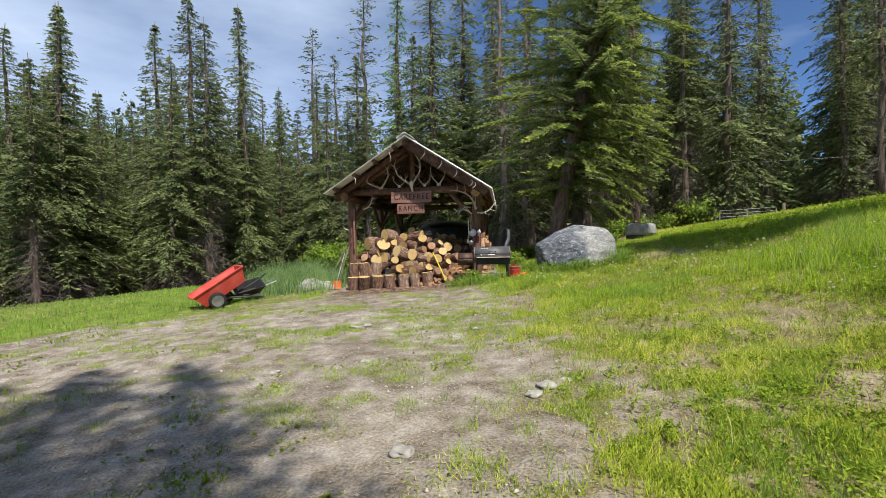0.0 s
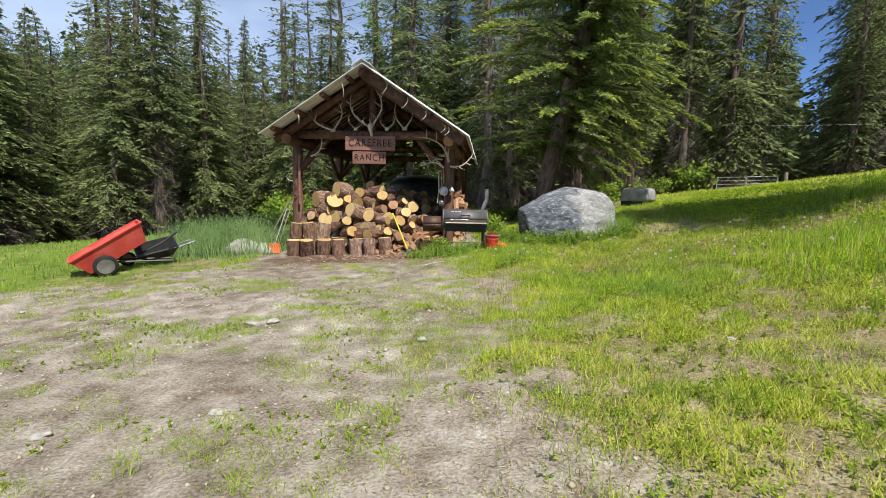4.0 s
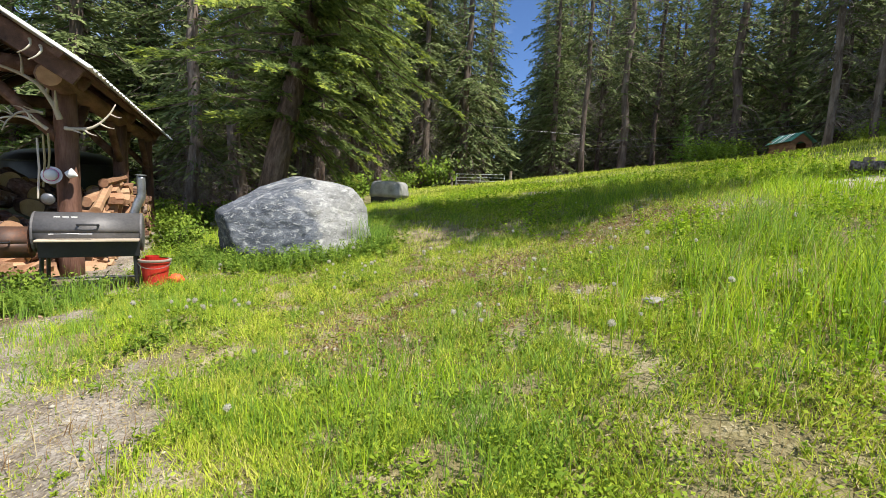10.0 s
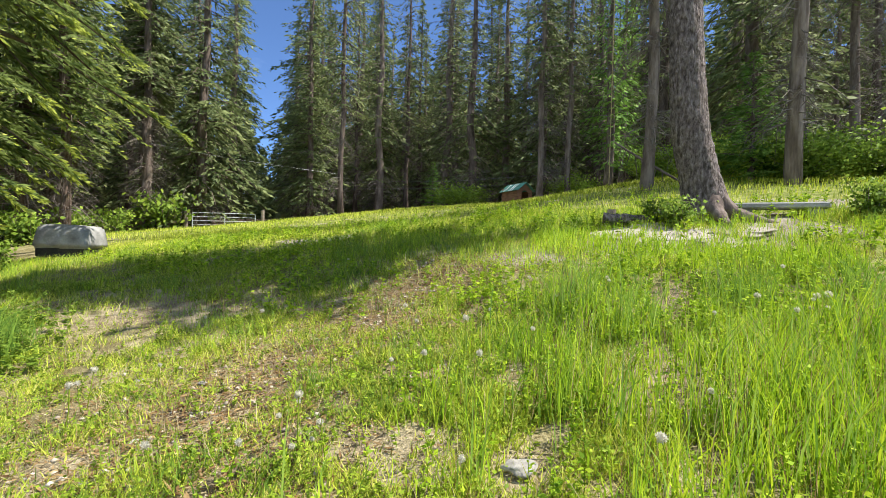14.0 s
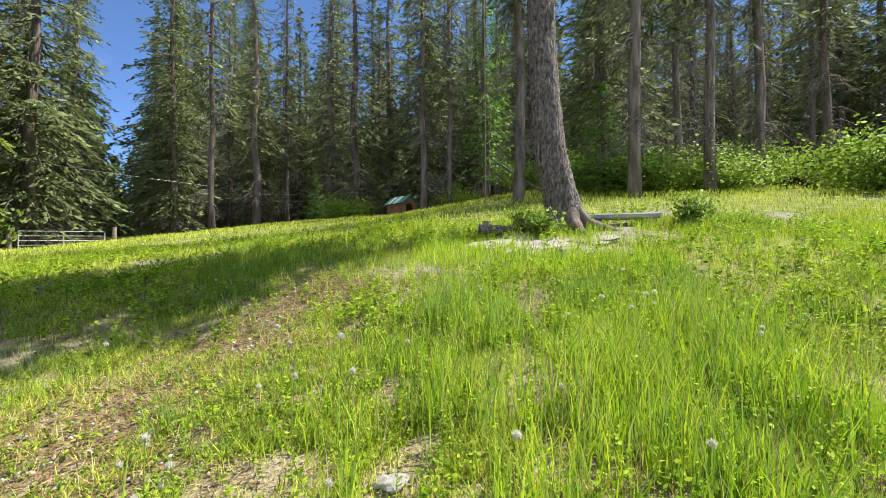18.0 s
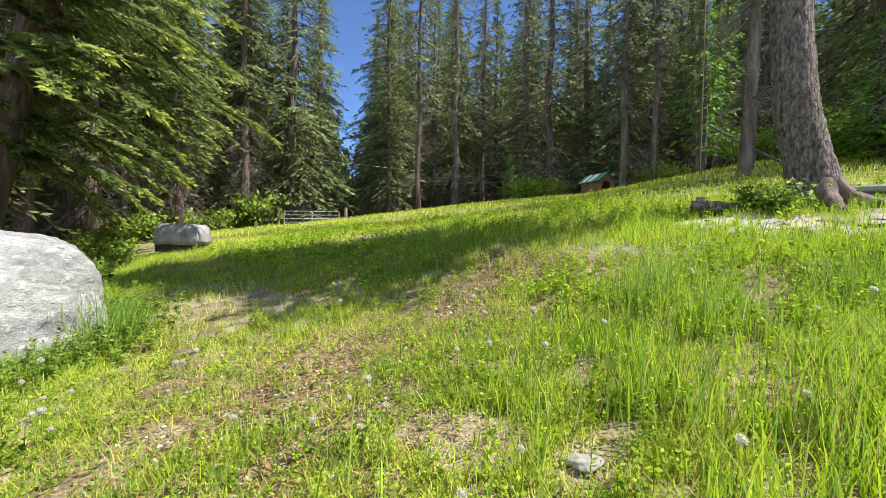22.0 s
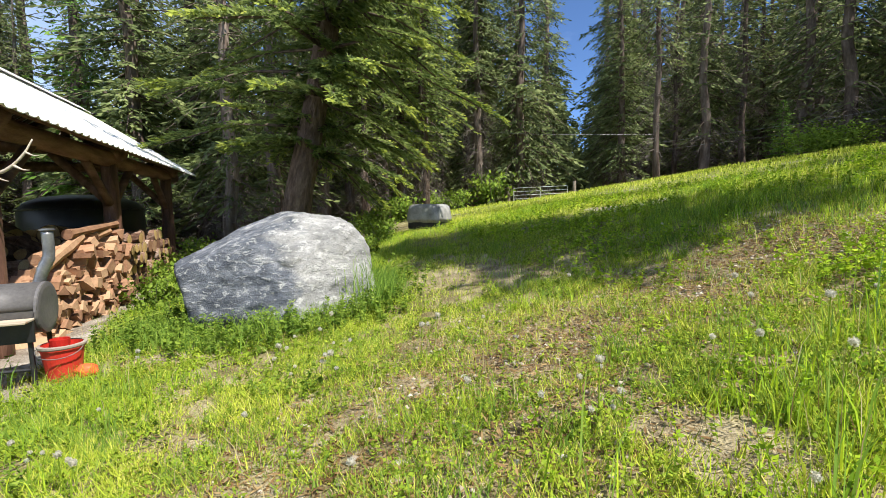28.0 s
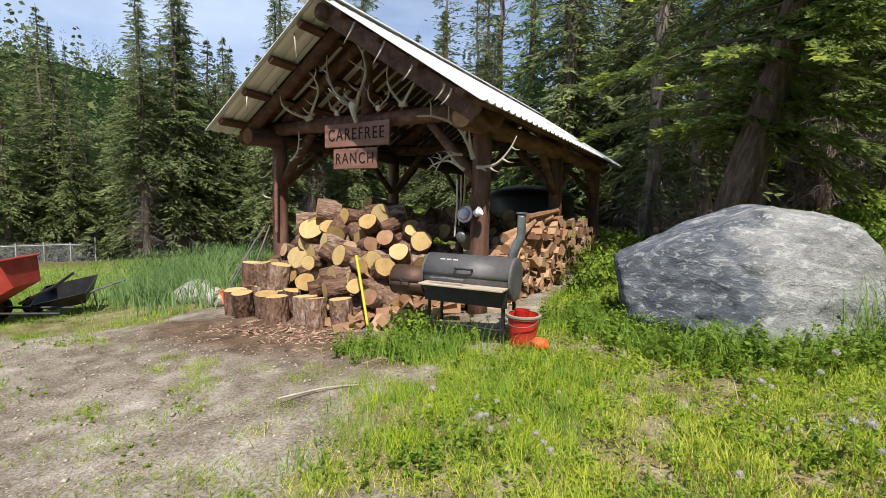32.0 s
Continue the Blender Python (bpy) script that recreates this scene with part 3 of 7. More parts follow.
debris = step(2.1 - np.abs(GX - 0.1), -0.2, 0.4) * step(2.2 - np.abs(GY + 0.2), -0.2, 0.6)
for an, val in (("grass", 1 - GB), ("loam", step(GX, 2.6, 4.6) * step(10.0 - GX, 0, 0.6)), ("turf", np.clip(step(GX, 8.5, 11.5) + step(-GX, 3.5, 5.5), 0, 1)), ("litter", np.clip(forest + 0.85 * debris * (0.3 + vnoise(GX, GY, 2.0)) + 0.4 * step(2.6 - np.abs(GX - 0.3), -0.6, 0.8) * step(GY + 5.2, 0, 1.6) * step(-1.0 - GY, 0, 0.6) * vnoise(GX, GY, 1.4) + 0.6 * vnoise(GX, GY, 1.1) * np.exp(-(np.minimum(seg_dist(GX, GY, (5.0, -3.9), (6.9, -3.2)), seg_dist(GX, GY, (6.9, -3.2), (9.6, -3.1))) / 0.9) ** 2), 0, 1))):
    at = ground.data.attributes.new(an, "FLOAT", "POINT")
    at.data.foreach_set("value", val.astype(np.float32).ravel())


# ---- trees ----
def unit(a):
    return a / np.maximum(np.linalg.norm(a, axis=-1, keepdims=True), 1e-6)


def kites(o, d, ln, wd, rs, face=None, flat=None):
    """Small pointed leaf shapes from o along d; face: the side that each turns outward."""
    r = unit(rs.normal(size=o.shape)) if flat is None else face + rs.normal(0, flat, o.shape)
    w = unit(np.cross(d, r)) * wd[:, None]
    if face is not None:
        w = w * np.where((np.cross(w, d) * face).sum(-1, keepdims=True) < 0, -1, 1)
    mid = o + d * (ln * 0.42)[:, None]
    v = np.stack([o, mid + w, o + d * ln[:, None], mid - w], 1).reshape(-1, 3)
    return v, np.arange(len(v)).reshape(-1, 4)


def rods(a, b, ra, rb):
    """Thin three-sided tapering sticks."""
    d = unit(b - a)
    u = unit(np.cross(d, np.array([0.31, 0.2, 0.93])))
    w = np.cross(d, u)
    ring = [u, -0.5 * u + 0.87 * w, -0.5 * u - 0.87 * w]
    v = np.concatenate([np.stack([a + k * ra[:, None] for k in ring], 1), np.stack([b + k * rb[:, None] for k in ring], 1)], 1)
    n = len(a)
    base = (np.arange(n) * 6)[:, None, None]
    f = np.array([[0, 1, 4, 3], [1, 2, 5, 4], [2, 0, 3, 5]])[None] + base
    return v.reshape(-1, 3), f.reshape(-1, 4)


def outward(o, rs):
    """Leaf sprays take light as a soft bough does: outward and up."""
    return unit(unit(o * np.array([1, 1, 0]) + 1e-4) * 0.75 + np.array([0, 0, 0.6]) + rs.normal(0, 0.4, o.shape))


def soft_normals(ob, nn):
    k = len(ob.data.vertices) // len(nn)
    ob.data.normals_split_custom_set_from_vertices(np.repeat(nn, k, 0).tolist())
    return ob


def conifer(seed, H, R, base, gap, per, droop, size, step_len, dead=0.0, shape=0.85, hang=0.4, fresh=0.0, rise=0.25, needle=None,
            radius=None, lean=0.0, label="", name="spruce_tree", kite_w=0.15, sub=1, flat=0.9, tmax=9.0, sparse_above=None, bark=None):
    rs = np.random.RandomState(seed)
    needle = needle or M_needle
    radius = radius or 0.012 * H + 0.03
    root = thing(name, Matrix.Identity(4), label, "tree")
    zs = np.linspace(-0.6, H, 12)
    wob = rs.normal(0, 0.006 * H, (12, 2)) * 0.5
    ax = lambda z: np.stack([np.interp(z, zs, wob[:, 0]) + lean * z, np.interp(z, zs, wob[:, 1]), z], -1)
    rad = radius * np.clip(1 - zs / H, 0.03, 1) ** 0.8 * np.where(zs < 0.5, 1.25, 1)
    rr = random.Random(seed)
    part("trunk", tube(ax(zs), rad, 9, True, 0.06, rr), bark or M_trunk, root, smooth=True)
    z = []
    h = base * H
    while h < H * 0.985:
        z += [h + rs.uniform(-0.3, 0.3) * gap for _ in range(per)]
        h += gap * (0.6 + 0.8 * (1 - h / H))
    z = np.clip(np.array(z), base * H * 0.9, H * 0.99)
    n = len(z)
    f = (z - base * H) / (H - base * H)
    L = R * np.clip(1 - f, 0.02, 1) ** shape * rs.uniform(0.55, 1.12, n) * np.clip(0.55 + f * 3.5, 0, 1)
    az = rs.uniform(0, 2 * np.pi, n)
    fw = np.stack([np.cos(az), np.sin(az), np.zeros(n)], -1)
    sd = np.stack([-np.sin(az), np.cos(az), np.zeros(n)], -1)
    b0 = ax(z)
    up = rise * (0.2 + f) * rs.uniform(0.2, 1.8, n)
    dr = droop * (1.15 - f) * rs.uniform(0.45, 1.75, n)

    def spine(i, s):
        q = b0[i] + fw[i] * (L[i] * s)[:, None]
        q[:, 2] += L[i] * (up[i] * s - dr[i] * s * s + 0.25 * dr[i] * s ** 3)
        return q
    A = [spine(np.arange(n), np.full(n, s)) for s in (0, 0.5, 1.0)]
    thick = 0.012 + 0.014 * L
    lv, lf = rods(A[0], A[1], thick, thick * 0.55)
    lv2, lf2 = rods(A[1], A[2], thick * 0.55, thick * 0.15)
    tagged(part("branchwork", (np.r_[lv, lv2], np.r_[lf, lf2 + len(lv)]), M_trunk, root), kind="stuff")
    cnt = np.maximum(3, (L / step_len).astype(int))
    i = np.repeat(np.arange(n), cnt * 2)
    s = np.concatenate([np.repeat((np.arange(k) + 0.6) / k, 2) for k in cnt])
    s = np.clip(s + rs.uniform(-0.5, 0.5, len(s)) / np.repeat(cnt, cnt * 2), 0.08, 1)
    side = np.tile([1.0, -1.0], len(i) // 2)
    o = spine(i, s)
    tw = unit(fw[i] * (0.55 + 0.8 * s)[:, None] + sd[i] * (side * (1.0 - 0.6 * s))[:, None] + np.stack([0 * s, 0 * s, -hang * rs.uniform(0.2, 1.3, len(s))], -1))
    tl = (0.08 + 0.10 * (1 - f[i]) + 0.36 * L[i] * (1 - 0.72 * s)) * rs.uniform(0.6, 1.2, len(s))
    tl = np.minimum(tl, tmax * rs.uniform(0.7, 1.1, len(s)))
    # each twig carries leaf sprays along its length
    k = np.maximum(2, (tl / (size * 0.55)).astype(int)) * sub
    j = np.repeat(np.arange(len(i)), k)
    q = (np.arange(len(j)) - np.repeat(np.cumsum(k) - k, k) + rs.uniform(0, 1, len(j))) / k[j]
    oo = o[j] + tw[j] * (tl[j] * q * 0.9)[:, None]
    oo[:, 2] -= hang * 0.35 * tl[j] * q ** 2
    if sparse_above:
        keep = (oo[:, 2] < sparse_above) | (rs.rand(len(j)) < 0.22)
        j, q, oo = j[keep], q[keep], oo[keep]
    # side shoots lie in the plane of the spray, alternately left and right
    lat = unit(np.cross(tw[j], np.array([0, 0, 1.0]))) * (rs.choice([-1.0, 1.0], len(j)) * rs.uniform(0.2, 1.0, len(j)))[:, None]
    dd = unit(tw[j] + lat * 0.8 + rs.normal(0, 0.22, (len(j), 3)) + np.array([0, 0, -0.25 * hang]))
    ln = size * rs.uniform(0.6, 1.35, len(j)) * (1.1 - 0.6 * f[i[j]])
    outer = (s[j] + 0.5 * q) > (1.42 - fresh)
    pick = outer & (rs.rand(len(j)) < 0.75) if fresh else np.zeros(len(j), bool)
    face = outward(oo, rs)
    v, fc = kites(oo[~pick], dd[~pick], ln[~pick], ln[~pick] * kite_w, rs, face[~pick], flat)
    tip = np.array([[0, 0, H * 0.97]]) + rs.normal(0, 0.05, (14, 3))
    tv, tf = kites(tip, unit(rs.normal(0, 0.4, (14, 3)) + np.array([0, 0, 1.0])), np.full(14, size * 0.6), np.full(14, size * 0.6 * kite_w), rs)
    crown = part("crown", (np.r_[v, tv], np.r_[fc, tf + len(v)]), needle, root, smooth=True)
    soft_normals(crown, np.r_[face[~pick], outward(tip, rs)])
    tagged(crown, kind="stuff")
    if pick.any():
        ng = part("new_growth", kites(oo[pick], dd[pick], ln[pick] * 0.9, ln[pick] * kite_w * 1.1, rs, face[pick], flat), M_fresh, root, "pale yellow-green fresh shoots", True)
        soft_normals(ng, face[pick])
        tagged(ng, kind="stuff")
    if dead:
        m = int(60 * dead)
        zz = rs.uniform(0.05 * H, base * H * 1.25, m)
        a2 = rs.uniform(0, 2 * np.pi, m)
        ln2 = rs.uniform(0.35, 1.0, m) * R * 0.6
        p0 = ax(zz)
        d2 = np.stack([np.cos(a2), np.sin(a2), rs.uniform(-0.5, 0.05, m)], -1)
        p1 = p0 + d2 * (ln2 * 0.5)[:, None]
        p2 = p1 + (d2 + np.array([0, 0, -0.5])) * (ln2 * 0.5)[:, None]
        g1, h1 = rods(p0, p1, np.full(m, 0.022), np.full(m, 0.014))
        g2, h2 = rods(p1, p2, np.full(m, 0.014), np.full(m, 0.005))
        k2 = 9
        w0 = np.repeat(p0, k2, 0) + np.repeat(p2 - p0, k2, 0) * rs.uniform(0.25, 1, (m * k2, 1))
        w1 = w0 + (rs.normal(0, 0.5, (m * k2, 3)) + np.array([0, 0, -0.35])) * rs.uniform(0.2, 0.55, (m * k2, 1))
        g3, h3 = rods(w0, w1, np.full(m * k2, 0.008), np.full(m * k2, 0.003))
        tagged(part("deadwood", (np.r_[g1, g2, g3], np.r_[h1, h2 + len(g1), h3 + len(g1) + len(g2)]), M_deadwood, root, "bare grey dead branches"), kind="stuff")
    return root


SPRUCE = "tall green spruce with layered drooping boughs at the forest edge"
kinds = {
    "a": conifer(1, 22, 3.7, 0.13, 0.5, 6, 0.85, 0.29, 0.26, dead=1.6, shape=0.95, sub=2, hang=0.6, rise=0.15, needle=M_spruce_lit, label=SPRUCE),
    "b": conifer(2, 22, 3.0, 0.16, 0.46, 6, 0.95, 0.28, 0.26, dead=2.6, shape=0.9, sub=2, hang=0.6, rise=0.15, needle=M_spruce_lit, label="slender dark spruce with pointed crown and dead twigs"),
    "c": conifer(3, 22, 3.9, 0.12, 0.55, 6, 0.75, 0.30, 0.28, dead=1.2, shape=0.9, sub=2, hang=0.6, rise=0.15, needle=M_spruce_lit, label="broad green fir with dense layered boughs in the forest"),
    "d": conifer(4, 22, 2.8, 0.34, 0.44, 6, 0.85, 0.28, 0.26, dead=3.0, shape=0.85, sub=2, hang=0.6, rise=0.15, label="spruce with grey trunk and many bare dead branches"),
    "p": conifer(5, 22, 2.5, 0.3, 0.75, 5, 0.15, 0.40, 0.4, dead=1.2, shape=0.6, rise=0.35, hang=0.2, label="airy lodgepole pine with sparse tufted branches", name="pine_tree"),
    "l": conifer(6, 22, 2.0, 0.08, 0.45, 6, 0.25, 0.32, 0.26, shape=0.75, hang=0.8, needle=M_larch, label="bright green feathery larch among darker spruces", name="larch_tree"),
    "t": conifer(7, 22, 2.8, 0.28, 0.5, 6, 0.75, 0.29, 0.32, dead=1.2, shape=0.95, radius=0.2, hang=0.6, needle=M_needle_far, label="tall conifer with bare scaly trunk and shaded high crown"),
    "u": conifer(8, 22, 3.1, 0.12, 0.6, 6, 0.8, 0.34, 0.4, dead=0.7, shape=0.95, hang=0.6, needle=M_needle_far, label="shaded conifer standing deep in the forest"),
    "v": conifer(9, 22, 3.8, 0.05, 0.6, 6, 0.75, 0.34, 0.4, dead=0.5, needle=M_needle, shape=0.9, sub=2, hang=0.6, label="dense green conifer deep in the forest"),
    "y": conifer(10, 3.2, 1.0, 0.04, 0.18, 7, 0.1, 0.12, 0.1, shape=0.9, rise=0.35, hang=0.2, sub=2, needle=M_larch, label="young bright green spruce under taller trees", name="young_spruce"),
    "n": conifer(12, 22, 2.9, 0.17, 0.42, 6, 0.5, 0.2, 0.2, dead=0.9, shape=0.95, fresh=0.2, hang=0.45, tmax=0.5, radius=0.2, needle=M_fir, label="dark fir with drooping boughs and bare dead lower twigs", sub=2, sparse_above=13.0, bark=M_brown_bark),
    "A": conifer(11, 25, 5.0, 0.115, 0.46, 7, 0.34, 0.14, 0.12, dead=0.0, shape=1.0, fresh=0.24, hang=0.4, tmax=0.5, radius=0.34, needle=M_fir, label="large leaning spruce with pale fresh tips on drooping boughs", kite_w=0.13, sub=4, flat=0.7, sparse_above=11.0, bark=M_brown_bark),
}
KH = {k: (3.2 if k == "y" else 25.0 if k == "A" else 22.0) for k in kinds}
placed = []
first = set()
TR = random.Random(3)


def tree(k, x, y, h, tilt=(0, 0), wide=1.0):
    s = h / KH[k]
    m = pose(x, y, z_at(x, y) - 0.05, tilt[0], tilt[1], TR.uniform(0, 360) if k != "A" else 0) @ Matrix.Diagonal((s * wide, s * wide, s, 1))
    placed.append((x, y))
    if k not in first:
        first.add(k)
        kinds[k].matrix_world = m
        return kinds[k]
    src = kinds[k]
    made = copy_thing(src, Matrix.Identity(4))
    made.matrix_basis = m
    return made


# west bank, beyond the red cart
for k, x, y, h in (("a", -26.3, 11.8, 17.9), ("b", -23.9, 12.9, 19.5), ("d", -26.5, 14.4, 16.5), ("c", -36.4, 29.9, 22.9), ("v", -32.3, 29.4, 21),
                   ("b", -22.9, 20.2, 22.0), ("d", -19.9, 19.9, 23.4), ("b", -17.8, 23.4, 23.9), ("a", -19.1, 33.9, 20.9), ("p", -13.7, 29.6, 23.8),
                   ("p", -12.9, 34.1, 23.0), ("p", -8.1, 27.2, 26.3), ("l", -4.1, 21.9, 23.1), ("c", -1.1, 19.2, 22.4), ("b", 1.1, 22.4, 23.6),
                   ("v", -33.1, 19.2, 21.0), ("v", -24.4, 31.2, 21.9), ("u", -23.2, 38.6, 22.3), ("c", -26.3, 20.1, 15.9), ("c", -25.2, 26.0, 18.5),
                   ("a", -26.5, 17.2, 13.9), ("v", -13.7, 25.3, 14.6), ("c", -10.6, 30.6, 16.6), ("c", 3.4, 18.3, 20.5), ("u", 5.0, 13.2, 17.5),
                   ("v", -28.4, 26.1, 20.3), ("v", -30.5, 16.0, 15.9), ("a", -18.7, 27.5, 14.6), ("v", -4.5, 33.9, 23.8), ("c", -31, 8.6, 16),
                   ("c", -29.8, 6.2, 13.2), ("v", -33.2, 8.7, 12.8), ("a", -29.9, 8.7, 14.8), ("b", -33.8, 12.2, 13.0), ("c", -31.4, 12.7, 11.7), ("c", -28.1, 12.5, 14.7), ("c", -26.5, 13.3, 16.0), ("a", -24.9, 13.9, 16.6), ("v", -26.6, 16.7, 16.9), ("c", -27.2, 19.2, 15.4), ("v", -29.5, 22.7, 15.8), ("v", -25.7, 10.7, 9.9), ("c", -28.7, 9.0, 10.2), ("c", -23.0, 14.8, 11.3), 
                   ("a", -34, 5.0, 17), ("v", -8.3, 20.8, 11), ("d", -7.0, 23.5, 14), ("v", 0.2, 28, 20), ("v", 6.5, 24, 21)):
    tree(k, x, y, h, wide=1.3 if k not in "pl" else 1.1)
for k, x, y, h in (("d", -17.0, 17.2, 19.5), ("a", -18.4, 15.4, 16.5), ("c", -16.6, 21.8, 18), ("v", -15.7, 26.2, 15.5), ("a", -12.0, 25.7, 17.5), ("b", -8.2, 25.0, 18.5), ("a", -4.8, 25.0, 17.5), ("c", -1.5, 23.5, 18), ("b", 1.6, 25.6, 19),
                   ("a", -9.6, 21.2, 15), ("a", -23.2, 12.1, 18.7), ("d", -22.7, 9.8, 14.3), ("c", -25.8, 17.9, 16.5)):
    tree(k, x, y, h, wide=1.25)
# the large leaning tree behind the boulder, and its neighbours
tree("A", 5.05, 5.6, 25, (0, 12))
for k, x, y, h in (("n", 8.6, 13.5, 20), ("n", 10.5, 14.5, 22), ("n", 11.2, 13.4, 19), ("t", 7.2, 15.7, 18), ("t", 7.6, 19.2, 20), ("t", 8.6, 17.2, 17), ("t", 10.6, 18.1, 19), ("t", 9.0, 21.4, 21), ("t", 12.2, 20.6, 20), ("t", 13.6, 22.4, 21), ("d", 15.7, 17.4, 19), ("u", 12.9, 18.9, 21), ("d", 17.3, 20.3, 21), ("t", 9.8, 20, 20), ("u", 15.0, 24, 19),
                   ("t", 24.4, 13.2, 24), ("u", 3.4, 11.2, 18), ("d", 18.6, 24.0, 20), ("u", 7.2, 17.5, 17), ("v", 12, 28, 19),
                   ("t", 28.6, 2.4, 24), ("t", 29.7, 1.2, 23), ("t", 18.3, -4.35, 22), ("t", 18.7, -7.6, 24), ("t", 27.2, -10.3, 24), ("t", 20.3, -9.9, 22),
                   ("t", 22.4, -11.9, 23), ("t", 27.5, -16, 24), ("t", 23.0, -8.2, 20), ("l", 24.6, -2.0, 14), ("l", 30.5, -1.5, 15), ("u", 33, 11, 22), ("u", 31, 8, 22),
                   ("b", 23.6, 22.5, 21), ("a", 27, 19, 23), ("u", 30, 15, 22), ("v", 33.5, 4, 21), ("u", 36, 1, 22)):
    tree(k, x, y, h, wide=0.82 if k == "t" else 1.0)
tree("y", 20.4, -6.8, 3.8)
tree("y", 10.6, 17.0, 2.6)
tree("y", 15.8, 17.5, 3.0)
tree("y", 31.5, -5.0, 3.6)
tree("y", 28, 9, 3.0)
# unseen trees added behind the viewer to throw shade onto the yard
tree("c", 3.9, -17.7, 17.3, wide=0.95)
tree("c", 3.1, -18.4, 18.2, wide=1.15)
tree("c", 2.0, -19.1, 19.0, wide=1.35)
tree("c", -0.4, -19.2, 19.4, wide=1.5)
tree("a", -6.0, -11.0, 11)
# forest behind
FR = random.Random(21)
tries = 0
while len(placed) < 275 and tries < 9000:
    tries += 1
    b, r = (FR.uniform(-42, 50) if FR.random() < 0.7 else FR.uniform(50, 172)), FR.uniform(25, 58)
    x, y = 4.4 + r * math.cos(radians(b)), -6.2 + r * math.sin(radians(b))
    if 50.0 < b < 56.0 or (b > 95 and r < 44) or (x < -6 and r < 52) or (20 < b < 50 and r < 30) or (b < -6 and r < 38):
        continue
    if any((x - px) ** 2 + (y - py) ** 2 < 7.5 for px, py in placed):
        continue
    tree(FR.choice("uuvvt" if b < 95 else "vvuc"), x, y, FR.uniform(17, 25))

# the large curved trunk on the slope
big = thing("pine_tree", pose(12.55, -6.0, z_at(12.55, -6.0)), "thick leaning pine trunk with furrowed bark and flared roots", "tree")
bp = curve_pts([(0.06, 0.1, -0.35), (0.03, 0.14, 0.1), (-0.02, 0.24, 0.6), (-0.1, 0.38, 1.35), (-0.14, 0.46, 2.5), (-0.16, 0.5, 4.0), (-0.15, 0.5, 9), (-0.1, 0.5, 14.5)], 14)
br = [float(np.interp(p.z, [-0.35, 0.1, 0.6, 1.35, 2.5, 4.0, 9, 14.5], [0.42, 0.32, 0.268, 0.25, 0.226, 0.215, 0.15, 0.03])) for p in bp]
bt_v, bt_f = tube(bp, br, 60, True)
bt_v = [Vector(p) for p in bt_v]
for i_, p in enumerate(bt_v):
    c_ = bp[min(i_ // 60, len(bp) - 1)]
    q = Vector((p.x * 24, p.y * 24, p.z * 9))
    ridge = 1 - 2.2 * abs(noise.noise(q)) - 0.8 * abs(noise.noise(q * 2.3))
    bt_v[i_] = p + (p - c_).normalized() * 0.022 * ridge
M_furrow = surface("furrowed_pine_bark", [(0.07, 0.054, 0.047), (0.16, 0.127, 0.114), (0.26, 0.215, 0.198), (0.40, 0.345, 0.32)], 26, 0.95, bump=1.0, fine=60, stretch=(1, 1, 0.42), spread=0.1)
for nd in M_furrow.node_tree.nodes:
    if nd.type == "BUMP":
        nd.inputs["Distance"].default_value = 0.09
part("trunk", (bt_v, bt_f), M_furrow, big, smooth=True)
for a, ln in ((200, 0.9), (250, 1.1), (300, 0.8), (120, 0.6), (30, 0.7)):
    ca, sa = math.cos(radians(a)), math.sin(radians(a))
    part("root", tube(curve_pts([(0.1 * ca, 0.1 * sa + 0.12, 0.3), (0.36 * ca, 0.36 * sa + 0.12, 0.06), (0.85 * ln * ca, 0.85 * ln * sa + 0.12, -0.16)], 4), [0.16, 0.15, 0.14, 0.12, 0.1, 0.09, 0.07, 0.06, 0.05], 9, True, 0.08, RNG), M_trunk, big, smooth=True)
rs0 = np.random.RandomState(77)
nz = 150
cz = rs0.uniform(6.5, 13.5, nz)
caz = rs0.uniform(0, 2 * np.pi, nz)
cl_ = 2.9 * (1 - (cz - 6.5) / 9) * rs0.uniform(0.6, 1.1, nz)
p0 = np.stack([np.full(nz, -0.3), np.full(nz, 0.66), cz], -1)
p1 = p0 + np.stack([np.cos(caz) * cl_, np.sin(caz) * cl_, -0.1 * cl_], -1)
part("branchwork", rods(p0, p1, np.full(nz, 0.04), np.full(nz, 0.01)), M_trunk, big)
kk = 60
oo = np.repeat(p0, kk, 0) + np.repeat(p1 - p0, kk, 0) * rs0.uniform(0.25, 1.05, (nz * kk, 1)) + rs0.normal(0, 0.2, (nz * kk, 3))
part("crown", kites(oo, unit(rs0.normal(0, 1, oo.shape)), rs0.uniform(0.2, 0.45, len(oo)), rs0.uniform(0.04, 0.09, len(oo)), rs0), M_needle, big)


